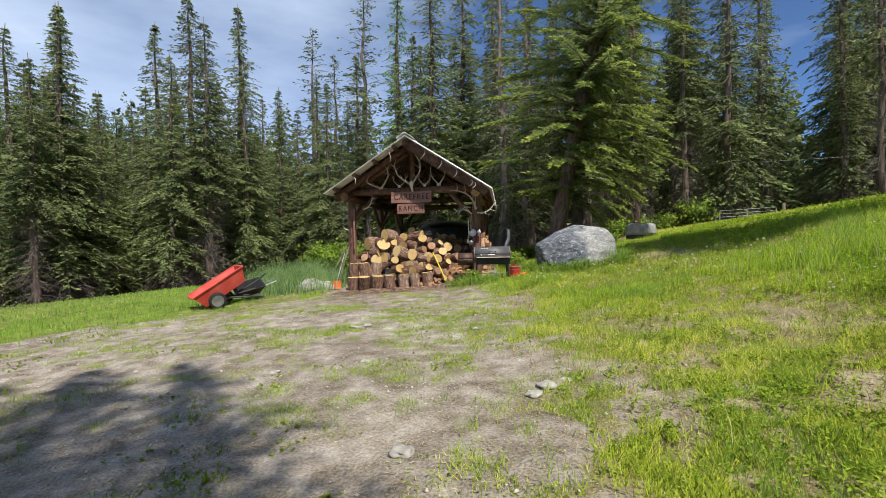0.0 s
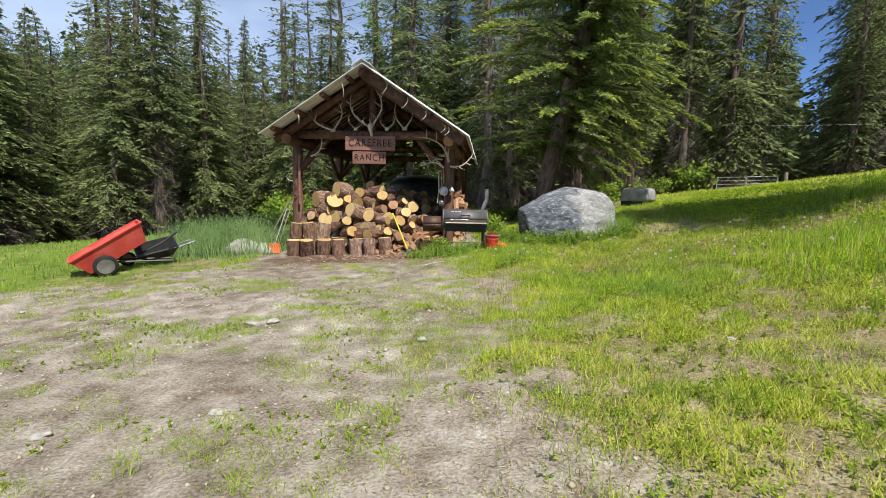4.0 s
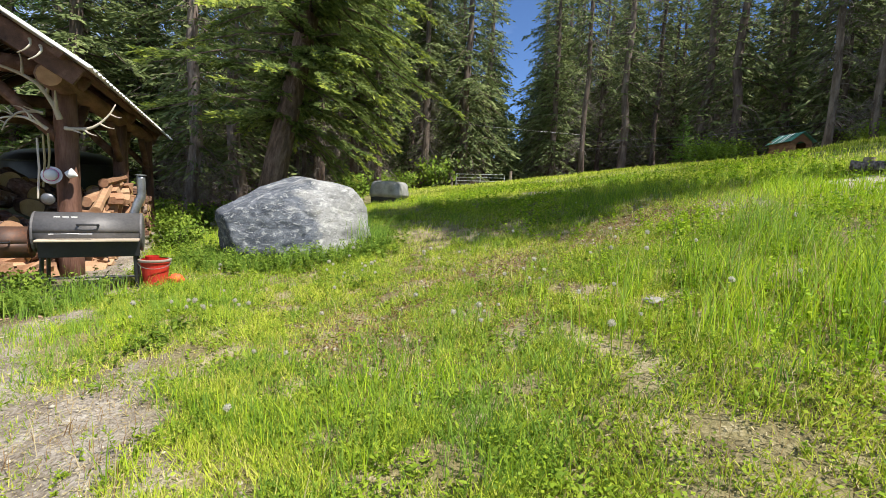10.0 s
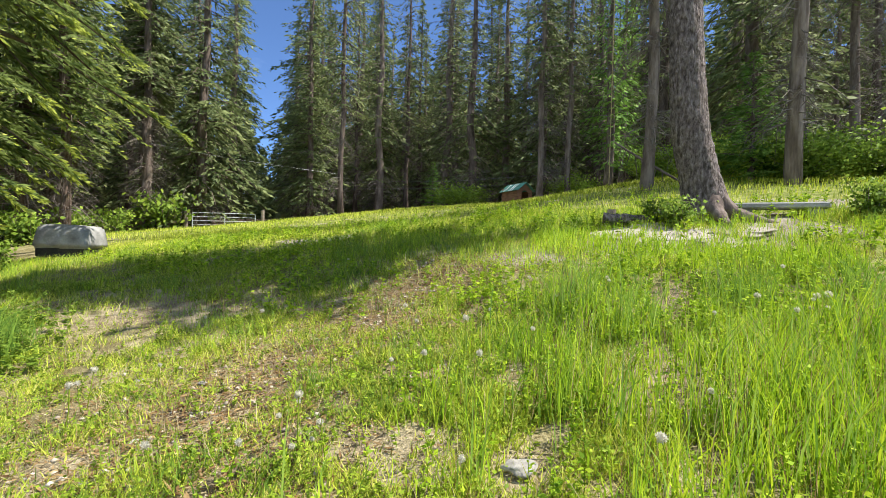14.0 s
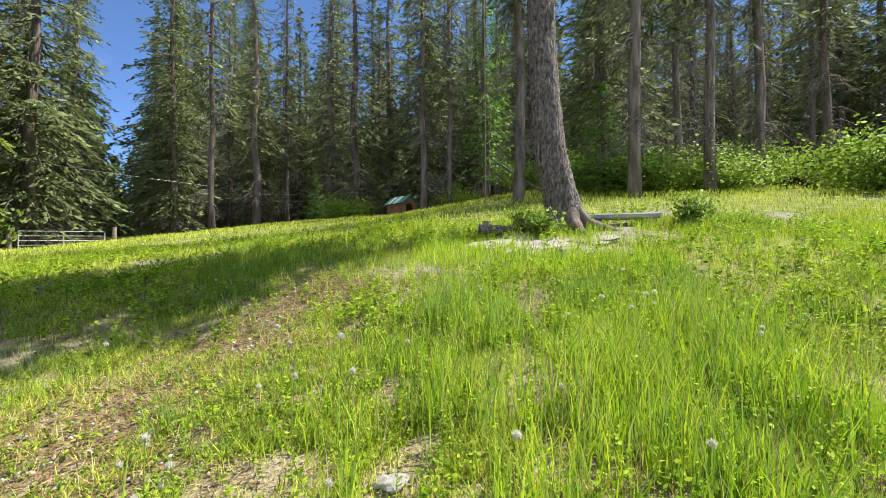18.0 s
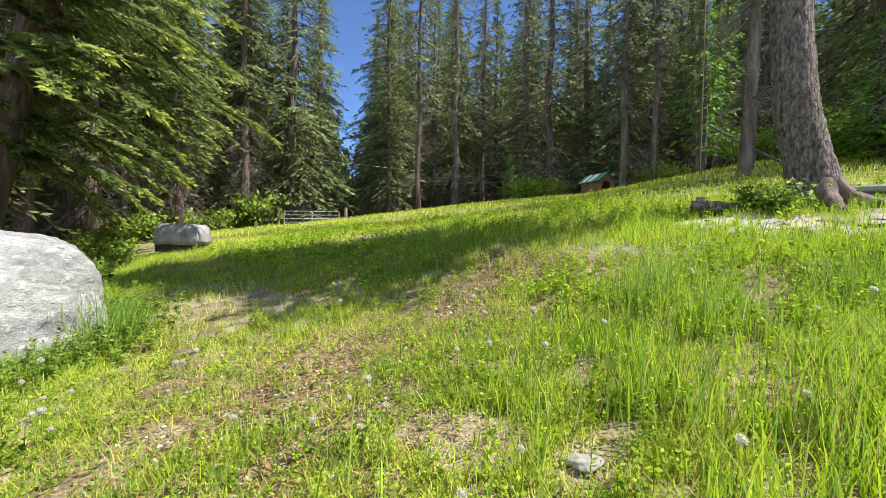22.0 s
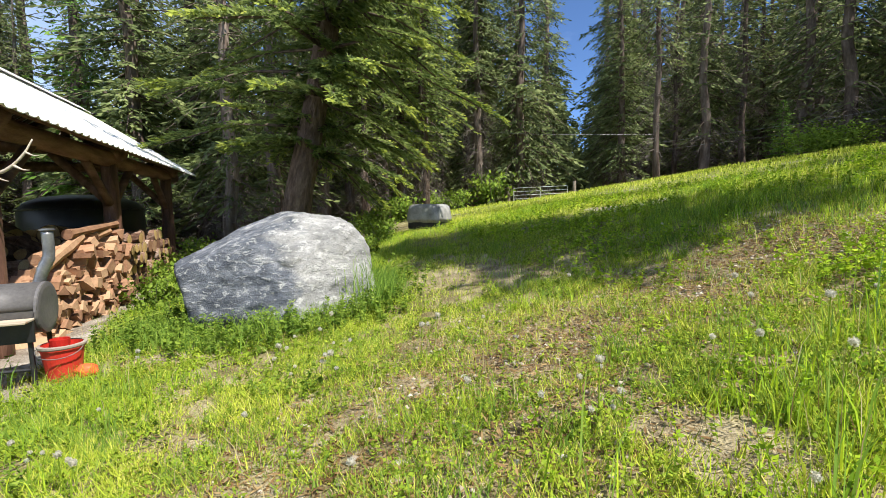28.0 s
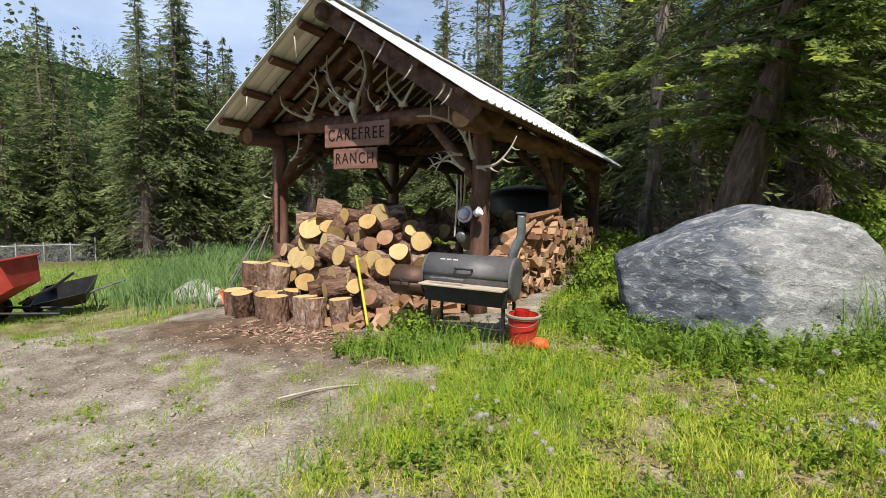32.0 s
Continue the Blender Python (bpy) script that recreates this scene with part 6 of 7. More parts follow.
# ---- grey fibreglass shell lying by the trees ----
cs = thing("truck_canopy", pose(8.75, 5.65, z_at(8.75, 5.65) - 0.06, 0, 0, -50), "weathered pale grey fibreglass truck canopy on the grass", "canopy")
bm = bmesh.new()
bmesh.ops.create_cube(bm, size=1.0, matrix=Matrix.Translation((0, 0, 0.43)) @ Matrix.Diagonal((1.0, 0.8, 0.46, 1)))
bmesh.ops.subdivide_edges(bm, edges=bm.edges[:], cuts=3, use_grid_fill=True)
for v in bm.verts:
    up = (v.co.z - 0.2) / 0.46
    v.co.x *= 1 - 0.13 * up ** 2
    v.co.y *= 1 - 0.16 * up ** 2
    v.co.z += 0.035 * up * (1 - (v.co.x / 0.5) ** 2) + 0.012 * noise.noise(v.co * 4)
    v.co.y += 0.015 * noise.noise(v.co * 3 + Vector((3, 1, 0)))
bmesh.ops.bevel(bm, geom=[e for e in bm.edges if e.calc_face_angle(0) > 0.9], offset=0.035, segments=2, affect="EDGES")
bm.verts.index_update()
part("shell", ([tuple(v.co) for v in bm.verts], [tuple(v.index for v in f.verts) for f in bm.faces]), M_concrete, cs, smooth=True)
bm.free()
part("side_panel", box(0.02, -0.385, 0.40, 0.8, 0.02, 0.27, 0.012, Matrix.Rotation(radians(-4), 4, "X")), surface("grey_green_panel", [(0.06, 0.07, 0.06), (0.11, 0.12, 0.10), (0.18, 0.18, 0.165)], 6, 0.9, bump=0.4), cs, "dull grey-green side panel")
# black block standing in for the shade below the shell
part("base_rail", box(0, 0, 0.13, 0.93, 0.73, 0.2, 0.02), M_rubber, cs)
part("roof_seam", box(-0.12, 0, 0.685, 0.03, 0.6, 0.03, 0.006), M_concrete, cs)

# ---- farm gate ----
ga = thing("farm_gate", Matrix.Identity(4), "grey tubular steel farm gate at the end of the track", "gate")
A_, B_ = Vector((17.41, 16.37, 0)), Vector((19.83, 14.79, 0))
for k in range(5):
    z = 2.52 + 0.2 * k
    part("rail", tube([(A_.x, A_.y, z), (B_.x, B_.y, z + 0.06)], [0.02, 0.02], 6), M_galv, ga)
for f_ in (0, 0.5, 1):
    p = A_.lerp(B_, f_)
    part("upright", tube([(p.x, p.y, 2.4 + 0.3 * f_), (p.x, p.y, 3.34)], [0.025, 0.025], 6), M_galv, ga)
for p, hh in ((A_ + Vector((-0.25, 0.15, 0)), 0.95), (B_ + Vector((0.3, -0.2, 0)), 0.7)):
    fp = thing("gate_post", pose(p.x, p.y, z_at(p.x, p.y)), "weathered round wooden gate post", "post")
    part("log", log_geo((0, 0, -0.3), (0, 0, hh), 0.1), M_greywood, fp)

# ---- dog house ----
dh = thing("dog_house", pose(25.55, 2.5, z_at(25.55, 2.5) + 0.06, 0, 0, -32) @ Matrix.Diagonal((1.0, 1.05, 0.86, 1)), "small cedar dog house with green metal roof on the slope", "dog house")
W2, L2, HW, HP = 0.42, 0.62, 0.55, 0.95
for sx in (-1, 1):
    part("side_wall", box(sx * W2, 0, HW / 2 + 0.02, 0.03, 2 * L2, HW, 0.004), M_cedar, dh)
part("back_wall", box(0, L2, HW / 2 + 0.1, 2 * W2, 0.03, HW + 0.15, 0.004), M_cedar, dh)
ar = [(0.2 * math.cos(a), 0.36 + 0.2 * math.sin(a)) for a in np.linspace(0, math.pi, 9)]
# front wall with an arched opening, as two halves
hl = [(-W2, 0.02), (-0.2, 0.02)] + [p for p in ar[::-1] if p[0] <= 0.001] + [(0, HP), (-W2, HW)]
for sx in (1, -1):
    pts_ = [(sx * x, z) for x, z in hl]
    k = len(pts_)
    v = [(x, -L2 - 0.015, z) for x, z in pts_] + [(x, -L2 + 0.015, z) for x, z in pts_]
    f = [tuple(range(k)), tuple(range(2 * k - 1, k - 1, -1))] + [(i, k + i, k + (i + 1) % k, (i + 1) % k) for i in range(k)]
    part("front_wall", (v, f), M_cedar, dh)
for sx in (-1, 1):
    part("roof_sheet", xf(join(box(0, 0, 0, 0.68, 2 * L2 + 0.3, 0.02, 0.003), *[box(0, -L2 - 0.1 + 0.2 * k, 0.02, 0.68, 0.03, 0.025, 0.003) for k in range(8)]),
                          Matrix.Translation((sx * 0.26, 0, 0.76)) @ Matrix.Rotation(sx * radians(43), 4, "Y")), M_green, dh, "green and pale striped metal roof")
    for k in (2, 3, 5):
        part("roof_stripe", xf(box(0, -L2 + 0.2 * k, 0.014, 0.66, 0.08, 0.012, 0.002), Matrix.Translation((sx * 0.26, 0, 0.76)) @ Matrix.Rotation(sx * radians(43), 4, "Y")), M_white, dh)

# ---- wire, rope, fallen trunk ----
wi = thing("overhead_wire", Matrix.Identity(4), "thin pale wire strung between the trees", "wire")
part("strand", tube(curve_pts([(12.9, 18.7, 6.9), (18, 16.2, 6.3), (24.2, 13.2, 6.05)], 8), [0.008] * 17, 5), M_steel, wi)
for (p, q) in (((24.4, 13.2, 5.6), (29.6, 1.3, 6.2)), ((24.4, 13.2, 5.2), (29.6, 1.3, 5.8))):
    w_ = thing("fence_wire", Matrix.Identity(4), "slack fence wire between the tree trunks", "wire")
    part("strand", tube([p, ((p[0] + q[0]) / 2, (p[1] + q[1]) / 2, (p[2] + q[2]) / 2 - 0.2), q], [0.006] * 3, 5), M_steel, w_)
ro = thing("rope", pose(19.35, -3.08, z_at(19.35, -3.08)), "pale rope hanging straight down from a high branch", "rope")
part("strand", tube([(0, 0, 0.15), (0.02, 0, 4), (0, 0, 8.5)], [0.014] * 3, 6), M_straw, ro)
fl = thing("fallen_tree", Matrix.Identity(4), "dead grey trunk fallen among the trees", "trunk")
part("log", log_geo((22.3, -2.7, 6.0), (19.7, -5.1, z_at(19.7, -5.1)), 0.042, 8, 6, 0.06, 0.05), M_trunk, fl)
for k in range(9):
    t0 = 0.1 + 0.08 * k
    p = Vector((22.3, -2.7, 6.0)).lerp(Vector((19.7, -5.1, 4.05)), t0)
    part("snag", tube([p, p + Vector((RNG.uniform(-0.3, 0.3), RNG.uniform(-0.3, 0.3), RNG.uniform(-1.4, -0.4)))], [0.02, 0.006], 5), M_deadwood, fl)

# ---- ledge, slab, stones ----
for x, y, sx, sy, sz, sd, rz in ((11.9, -5.25, 0.45, 0.3, 0.03, 4, -60), (12.3, -4.75, 0.4, 0.28, 0.04, 6, -60), (11.5, -5.6, 0.5, 0.4, 0.03, 11, -72), (11.5, -4.85, 0.42, 0.32, 0.03, 12, -55),
                                 (11.75, -6.2, 0.45, 0.34, 0.03, 13, -80), (11.0, -5.3, 0.4, 0.3, 0.022, 14, -64), (11.1, -6.1, 0.3, 0.25, 0.022, 15, -85)):
    r_ = rock("ledge_rock", sd, sx, sy, sz, "flat pale rock ledge showing through the soil", M_ledge, (((0, 0, 1), 0.6), ((1, 0.3, 0), 0.7), ((-0.4, 1, 0), 0.72)), 4, 0.5, "rock")
    fall = Vector((z_at(x - 0.3, y) - z_at(x + 0.3, y), z_at(x, y - 0.3) - z_at(x, y + 0.3), 0.6)).normalized()
    r_.matrix_world = Matrix.Translation((x, y, z_at(x, y) - 0.008)) @ Vector((0, 0, 1)).rotation_difference(fall).to_matrix().to_4x4() @ pose(0, 0, 0, 0, 0, rz)
sl = thing("stone_slab", pose(12.75, -6.75, z_at(12.75, -6.75), 0, 0, -85), "long low pale grey slab lying beside the trunk", "slab")
part("slab", box(0, 0, 0.12, 1.15, 0.34, 0.09, 0.02), M_concrete, sl)
for x in (-0.42, 0.42):
    part("support", box(x, 0, 0.0, 0.2, 0.26, 0.18, 0.02), M_concrete, sl)
bl = thing("concrete_block", pose(12.55, -5.25, z_at(12.55, -5.25) + 0.05, 0, 0, 25), "small pale concrete block on the ledge", "block")
part("block", box(0, 0, 0.03, 0.34, 0.18, 0.1, 0.012), M_white, bl)
sm = thing("stump", pose(12.55, -4.5, z_at(12.55, -4.5)), "short pale weathered stump by the ledge", "stump")
part("bark", log_geo((0, 0, -0.1), (0, 0, 0.14), 0.08, 12, 3, 0.06), M_greywood, sm)
lg_ = thing("fallen_log", pose(12.1, -4.9, z_at(12.1, -4.9) + 0.06), "short dark rotting log lying on the rock ledge", "log")
part("wood", log_geo((-0.2, 0.4, 0.02), (0.18, -0.38, 0.04), 0.08, 12, 8, 0.2, 0.05), M_furrow, lg_)
SR = random.Random(44)
pebbles = [rock("stone", 20 + k, 0.085, 0.06 + 0.012 * k, 0.03, "pale flat stone half sunk in the ground", M_pebble, (((1, 0.4 * k - 0.5, 0.1), 0.75), ((-0.5, 1, 0.2), 0.75)), 3, 0.45, "stone") for k in range(4)]
for ob in pebbles:
    ob["group"] = "stones in the dirt"
spots = [(6.56, -5.29, 0.95), (0.08, -6.14, 0.9), (1.9, -6.85, 0.6), (2.57, -9.5, 1.1), (2.42, -9.68, 0.9), (2.75, -9.4, 0.8), (1.43, -10.6, 1.0), (1.8, -6.2, 0.6), (-0.1, -6.25, 0.9), (4.57, -7.45, 0.45), (0.6, -8.3, 0.7), (-0.4, -8.6, 0.7)]
for _ in range(40):
    a, b = SR.uniform(-5.5, 3.0), SR.uniform(-12, -3.0)
    spots.append((a, b, SR.uniform(0.18, 0.55)))
for _ in range(25):
    spots.append((SR.uniform(4.5, 9), SR.uniform(-5.5, -2.0), SR.uniform(0.2, 0.5)))
for k, (x, y, s) in enumerate(spots):
    m = pose(x, y, z_at(x, y) + 0.012 * s, SR.uniform(-8, 8), SR.uniform(-8, 8), SR.uniform(0, 360)) @ Matrix.Scale(s, 4)
    if k < 4:
        pebbles[k].matrix_world = m
    else:
        copy_thing(pebbles[k % 4], Matrix.Identity(4)).matrix_basis = m

# ---- dandelion clocks ----
dn = thing("dandelion", Matrix.Identity(4), "dandelion with a round white seed head in the grass", "dandelion", "dandelions gone to seed")
part("stem", tube([(0, 0, 0), (0.01, 0.005, 0.14), (0.0, 0.01, 0.26)], [0.0035, 0.003, 0.0025], 5), M_weed, dn)
FS = np.random.RandomState(3)
fd = unit(FS.normal(size=(80, 3)))
ball = lathe([(0.014 * math.sin(a) + 0.0005, 0.265 + 0.014 * math.cos(a)) for a in np.linspace(0, math.pi, 7)], 9)
fuzz = kites(np.tile([[0, 0.01, 0.265]], (70, 1)) + fd[:70] * 0.010, fd[:70], np.full(70, 0.013), np.full(70, 0.0035), FS)
part("seed_head", join(([(a, b + 0.01, c) for a, b, c in ball[0]], ball[1]), (fuzz[0].tolist(), fuzz[1].tolist())), M_fluff, dn, smooth=True)
dspots = [(7.9, -7.3), (8.1, -7.25), (7.6, -5.0), (6.9, -4.3)]
for cx0, cy0, cn in ((3.28, -3.03, 13), (4.96, -2.5, 7), (6.2, -4.2, 6), (5.2, -4.9, 5), (8.4, -6.6, 6)):
    dspots += [(cx0 + SR.gauss(0, 0.2), cy0 + SR.gauss(0, 0.14)) for _ in range(cn)]
while len(dspots) < 100:
    x, y = SR.uniform(2.6, 9.5), SR.uniform(-9, -1.6)
    if float(bare(x, y)) < 0.5 and not (x < 4.8 and y < -5.4):
        dspots.append((x, y))
for k, (x, y) in enumerate(dspots):
    m = pose(x, y, z_at(x, y) - 0.01, SR.uniform(-14, 14), SR.uniform(-14, 14), SR.uniform(0, 360)) @ Matrix.Scale(SR.uniform(0.6, 1.2), 4)
    if k == 0:
        dn.matrix_world = m
    else:
        copy_thing(dn, Matrix.Identity(4)).matrix_basis = m


# ---- wooded hill and far forest ----
def far_woods(name, pts, size, label, per=46):
    rs = np.random.RandomState(len(pts))
    p = np.array(pts)
    k = len(p)
    i = np.repeat(np.arange(k), per)
    t = rs.uniform(0.02, 1, len(i)) ** 0.8
    h = (size * rs.uniform(0.7, 1.25, k))[i]
    r = h * 0.17 * (1 - t) * rs.uniform(0.3, 1, len(i))
    a = rs.uniform(0, 2 * np.pi, len(i))
    o = p[i] + np.stack([np.cos(a) * r, np.sin(a) * r, h * t], -1)
    d = unit(np.stack([np.cos(a), np.sin(a), rs.uniform(-0.9, 0.2, len(i))], -1))
    ln = h * 0.10 * (1.15 - t)
    return tagged(part(name, kites(o, d, ln, ln * 0.36, rs), M_needle_far), label, "forest", kind="stuff")


HR = random.Random(5)
ring = []
while len(ring) < 1100:
    b, r = HR.uniform(-60, 185), HR.uniform(55, 105)
    if 51.0 < b < 55.0:
        continue
    x, y = 4.4 + r * math.cos(radians(b)), -6.2 + r * math.sin(radians(b))
    zx, zy = 70 * math.tanh(abs(x) / 70) * (1 if x > 0 else -1), 70 * math.tanh(abs(y) / 70) * (1 if y > 0 else -1)
    ring.append((x, y, z_at(zx, zy) - 0.5))
far_woods("far_forest", ring, 21, "dense dark conifer forest closing the clearing", 120)
gap = []
for k in range(60):
    b, r = HR.uniform(49, 57), HR.uniform(50, 100)
    x, y = 4.4 + r * math.cos(radians(b)), -6.2 + r * math.sin(radians(b))
    gap.append((x, y, z_at(min(x, 50), min(y, 50)) - 0.5))
far_woods("young_forest", gap, 8.5, "low young conifers where the forest opens", 70)
hr_, ha_ = np.meshgrid(np.linspace(130, 460, 60), np.radians(np.linspace(100, 185, 50)), indexing="ij")
hx_, hy_ = hr_ * np.cos(ha_), hr_ * np.sin(ha_)
hz = (64 * np.exp(-((hr_ - 300) / 95) ** 2) * (0.8 + 0.4 * vnoise(hx_, hy_, 0.012)) * step(np.degrees(ha_), 100, 118)) + 6 * (vnoise(hx_, hy_, 0.03) - 0.5) - 6
hi_ = np.arange(3000).reshape(60, 50)
hq = np.stack([hi_[:-1, :-1], hi_[1:, :-1], hi_[1:, 1:], hi_[:-1, 1:]], -1).reshape(-1, 4)
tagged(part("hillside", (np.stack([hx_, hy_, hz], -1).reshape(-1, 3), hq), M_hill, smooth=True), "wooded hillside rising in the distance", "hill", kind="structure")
hp = []
while len(hp) < 2200:
    i_, j_ = HR.randrange(60), HR.randrange(50)
    if hz[i_, j_] > 4 and hr_[i_, j_] < 320:
        hp.append((hx_[i_, j_] + HR.uniform(-5, 5), hy_[i_, j_] + HR.uniform(-5, 5), hz[i_, j_] - 1.5))
far_woods("hill_forest", hp, 17, "distant conifers covering the hillside", 30)


# ---- grass and low plants ----
GR = np.random.RandomState(11)


def scatter(n, x0, x1, y0, y1, weight):
    x, y = GR.uniform(x0, x1, n * 5), GR.uniform(y0, y1, n * 5)
    keep = GR.rand(n * 5) < weight(x, y)
    return x[keep][:n], y[keep][:n]


def open_ground(x, y):
    """0 under the shed, the boulder and the heap."""
    shed_ = (np.abs(x - 0.06 * y) < 2.25) & (y > -1.5) & (y < 7.6)
    bould = np.hypot((x - 4.78) / 1.05, (y + 0.1) / 0.85) < 0.95
    return ~(shed_ | bould)


def soil(x, y):
    return height(x, y) + rumple(x, y)


def blades(name, x, y, h, w, mat, label, bend=0.5, category="grass", plain=False):
    n = len(x)
    z = soil(x, y) - 0.012
    a = GR.uniform(0, 2 * np.pi, n)
    t = GR.uniform(0, 2 * np.pi, n)
    wx, wy = np.cos(a) * w / 2, np.sin(a) * w / 2
    bx, by = np.cos(t) * h * bend * GR.uniform(0.1, 1, n), np.sin(t) * h * bend * GR.uniform(0.1, 1, n)
    o = np.stack([x, y, z], -1)
    # the outer side of each blade is the one that leans to the light
    turn = np.where(wy * toward.x - wx * toward.y < 0, -1, 1)
    wx, wy = wx * turn, wy * turn
    W = np.stack([wx, wy, 0 * wx], -1)
    mid = o + np.stack([bx * 0.3, by * 0.3, h * 0.55], -1)
    tip = o + np.stack([bx, by, h * (1 - 0.25 * bend * GR.rand(n))], -1)
    nn = unit(unit(np.cross(W, mid - o)) * 0.85 + np.array([0.0, 0.0, 0.42]))
    if plain:
        ob = part(name, (np.stack([o - W, o + W, tip], 1).reshape(-1, 3), np.arange(3 * n).reshape(-1, 3)), mat, smooth=True)
        ob.data.normals_split_custom_set_from_vertices(np.repeat(nn, 3, 0).tolist())
        return tagged(ob, label, category, kind="stuff")
    v = np.stack([o - W, o + W, mid + W * 0.75, mid - W * 0.75, tip], 1).reshape(-1, 3)
    b = (np.arange(n) * 5)[:, None]
    f = np.concatenate([b + np.array([[0, 1, 2]]), b + np.array([[0, 2, 3]]), b + np.array([[3, 2, 4]])], 1).reshape(-1, 3)
    ob = part(name, (v, f), mat, smooth=True)
    ob.data.normals_split_custom_set_from_vertices(np.repeat(nn, 5, 0).tolist())
    return tagged(ob, label, category, kind="stuff")


def meadow(x, y):
    return (1 - bare(x, y)) ** 1.5 * (0.42 + 0.58 * step(vnoise(x + 31, y + 12, 0.9) + 0.5 * vnoise(x, y, 3.3), 0.45, 0.9))


def turf_cover(x, y):
    """Tufted cover: dense cushions with soil between."""
    return meadow(x, y) * open_ground(x, y) * (0.06 + 0.94 * step(0.55 * vnoise(x, y, 4.5) + 0.45 * vnoise(x, y, 10.0), 0.30, 0.52))


# short sward near the path
x, y = scatter(60000, -9.5, -1.0, -8.5, 6.5, lambda x, y: turf_cover(x, y) * step(-x, 1.0, 3.0))
blades("short_grass", x, y, GR.uniform(0.03, 0.11, len(x)) * (0.5 + 0.9 * vnoise(x, y, 4.5)), GR.uniform(0.006, 0.013, len(x)), M_blue_grass, "short mown green grass beyond the dirt", 0.8, plain=True)
x, y = scatter(190000, -3.5, 13.5, -13.0, 6.5, lambda x, y: turf_cover(x, y) * step(x, -3.5, -1.0))
blades("short_grass", x, y, GR.uniform(0.03, 0.13, len(x)) * (0.5 + 0.9 * vnoise(x, y, 4.5)), GR.uniform(0.005, 0.011, len(x)), M_grass, "short green and yellowish meadow grass", 0.8, plain=True)


def clumps(n, per, spread, x0, x1, y0, y1, weight):
    cx, cy = scatter(n, x0, x1, y0, y1, weight)
    k = len(cx)
    i = np.repeat(np.arange(k), per)
    return cx[i] + GR.normal(0, spread, len(i)), cy[i] + GR.normal(0, spread, len(i)), i


# taller tufts over the slope, some fresh and some dark
for cnt, mat_, lab in ((650, M_lush, "lush green grass tufts on the slope"), (650, M_blue_grass, "dark green grass tufts on the slope")):
    x, y, i = clumps(cnt, 38, 0.09, 2.0, 13, -13.0, 5.5, lambda x, y: meadow(x, y) * open_ground(x, y) * step(vnoise(x, y, 0.55), 0.3, 0.7))
    blades("grass_tufts", x, y, GR.uniform(0.06, 0.24, len(x)), GR.uniform(0.0035, 0.008, len(x)), mat_, lab, 0.7)
# tall stand on the bank: fresh blades, coarse darker ones and dead stalks
def bank(x, y):
    return np.exp(-(((x - 7.6) / 1.1) ** 2 + ((y + 6.3) / 1.7) ** 2)) * (0.06 + 0.94 * step(0.6 * vnoise(x, y, 2.2) + 0.4 * vnoise(x, y, 6.0), 0.36, 0.6)) * (1 - 0.8 * (bare(x, y) > 0.5)) * step(-4.1 - y, 0, 0.6)


for cnt, mat_, lo, hi, lab in ((12000, M_lush, 0.08, 0.40, "tall fresh green grass standing on the bank"), (3200, M_blue_grass, 0.15, 0.55, "coarse dark green grass standing on the bank"), (1300, M_russet, 0.2, 0.5, "dry brown stalks standing in tall grass"), (1200, M_straw, 0.2, 0.55, "straw-coloured seed stalks in tall grass")):
    x, y = scatter(cnt, 5.6, 10.0, -9.6, -3.6, bank)
    blades("tall_grass", x, y, GR.uniform(lo, hi, len(x)) * (0.35 + 1.0 * vnoise(x, y, 2.4)), GR.uniform(0.0045, 0.011, len(x)) * (0.4 if mat_ in (M_russet, M_straw) else 1.0), mat_, lab, 0.5)
# tall grass left of the shed
x, y = scatter(9500, -6.6, -2.1, -2.2, 3.5, lambda x, y: np.exp(-(((x + 3.7) / 1.35) ** 4 + ((y - 0.3) / 1.4) ** 4)) * (1 - 0.6 * bell(x, y, -2.9, -1.0, 0.12)) * (0.3 + 0.7 * step(vnoise(x, y, 1.9), 0.25, 0.6)))
blades("tall_grass", x, y, GR.uniform(0.3, 0.95, len(x)) * (0.55 + 0.65 * vnoise(x, y, 1.5)), GR.uniform(0.010, 0.026, len(x)), M_reed, "tall bluish-green grass beside the shed", 0.8)
# fringe round the boulder, the grill and the posts
x, y = scatter(9000, 1.2, 6.8, -2.4, 2.2, lambda x, y: np.clip(np.exp(-((np.hypot((x - 4.78) / 1.12, (y + 0.1) / 0.95) - 1.12) / 0.2) ** 2) * (0.25 + 0.75 * step(vnoise(x, y, 3.0), 0.35, 0.6)) + 0.9 * np.exp(-(((x - 1.85) / 0.6) ** 2 + ((y + 1.3) / 0.3) ** 2)), 0, 1) * open_ground(x, y))
blades("tall_grass", x, y, GR.uniform(0.06, 0.3, len(x)) * (0.3 + 1.1 * vnoise(x, y, 2.6)), GR.uniform(0.005, 0.011, len(x)), M_blue_grass, "long grass growing round the boulder and grill", 0.7)
# tufts in the dirt yard
x, y, i = clumps(400, 34, 0.07, -7, 3.5, -13.2, -2.2, lambda x, y: (bare(x, y) > 0.4) * step(vnoise(x + 3, y + 8, 1.3), 0.45, 0.75) * open_ground(x, y))
blades("grass_tufts", x, y, GR.uniform(0.03, 0.12, len(x)), GR.uniform(0.0035, 0.007, len(x)), M_weed, "small grass tufts scattered in the dirt", 1.0)
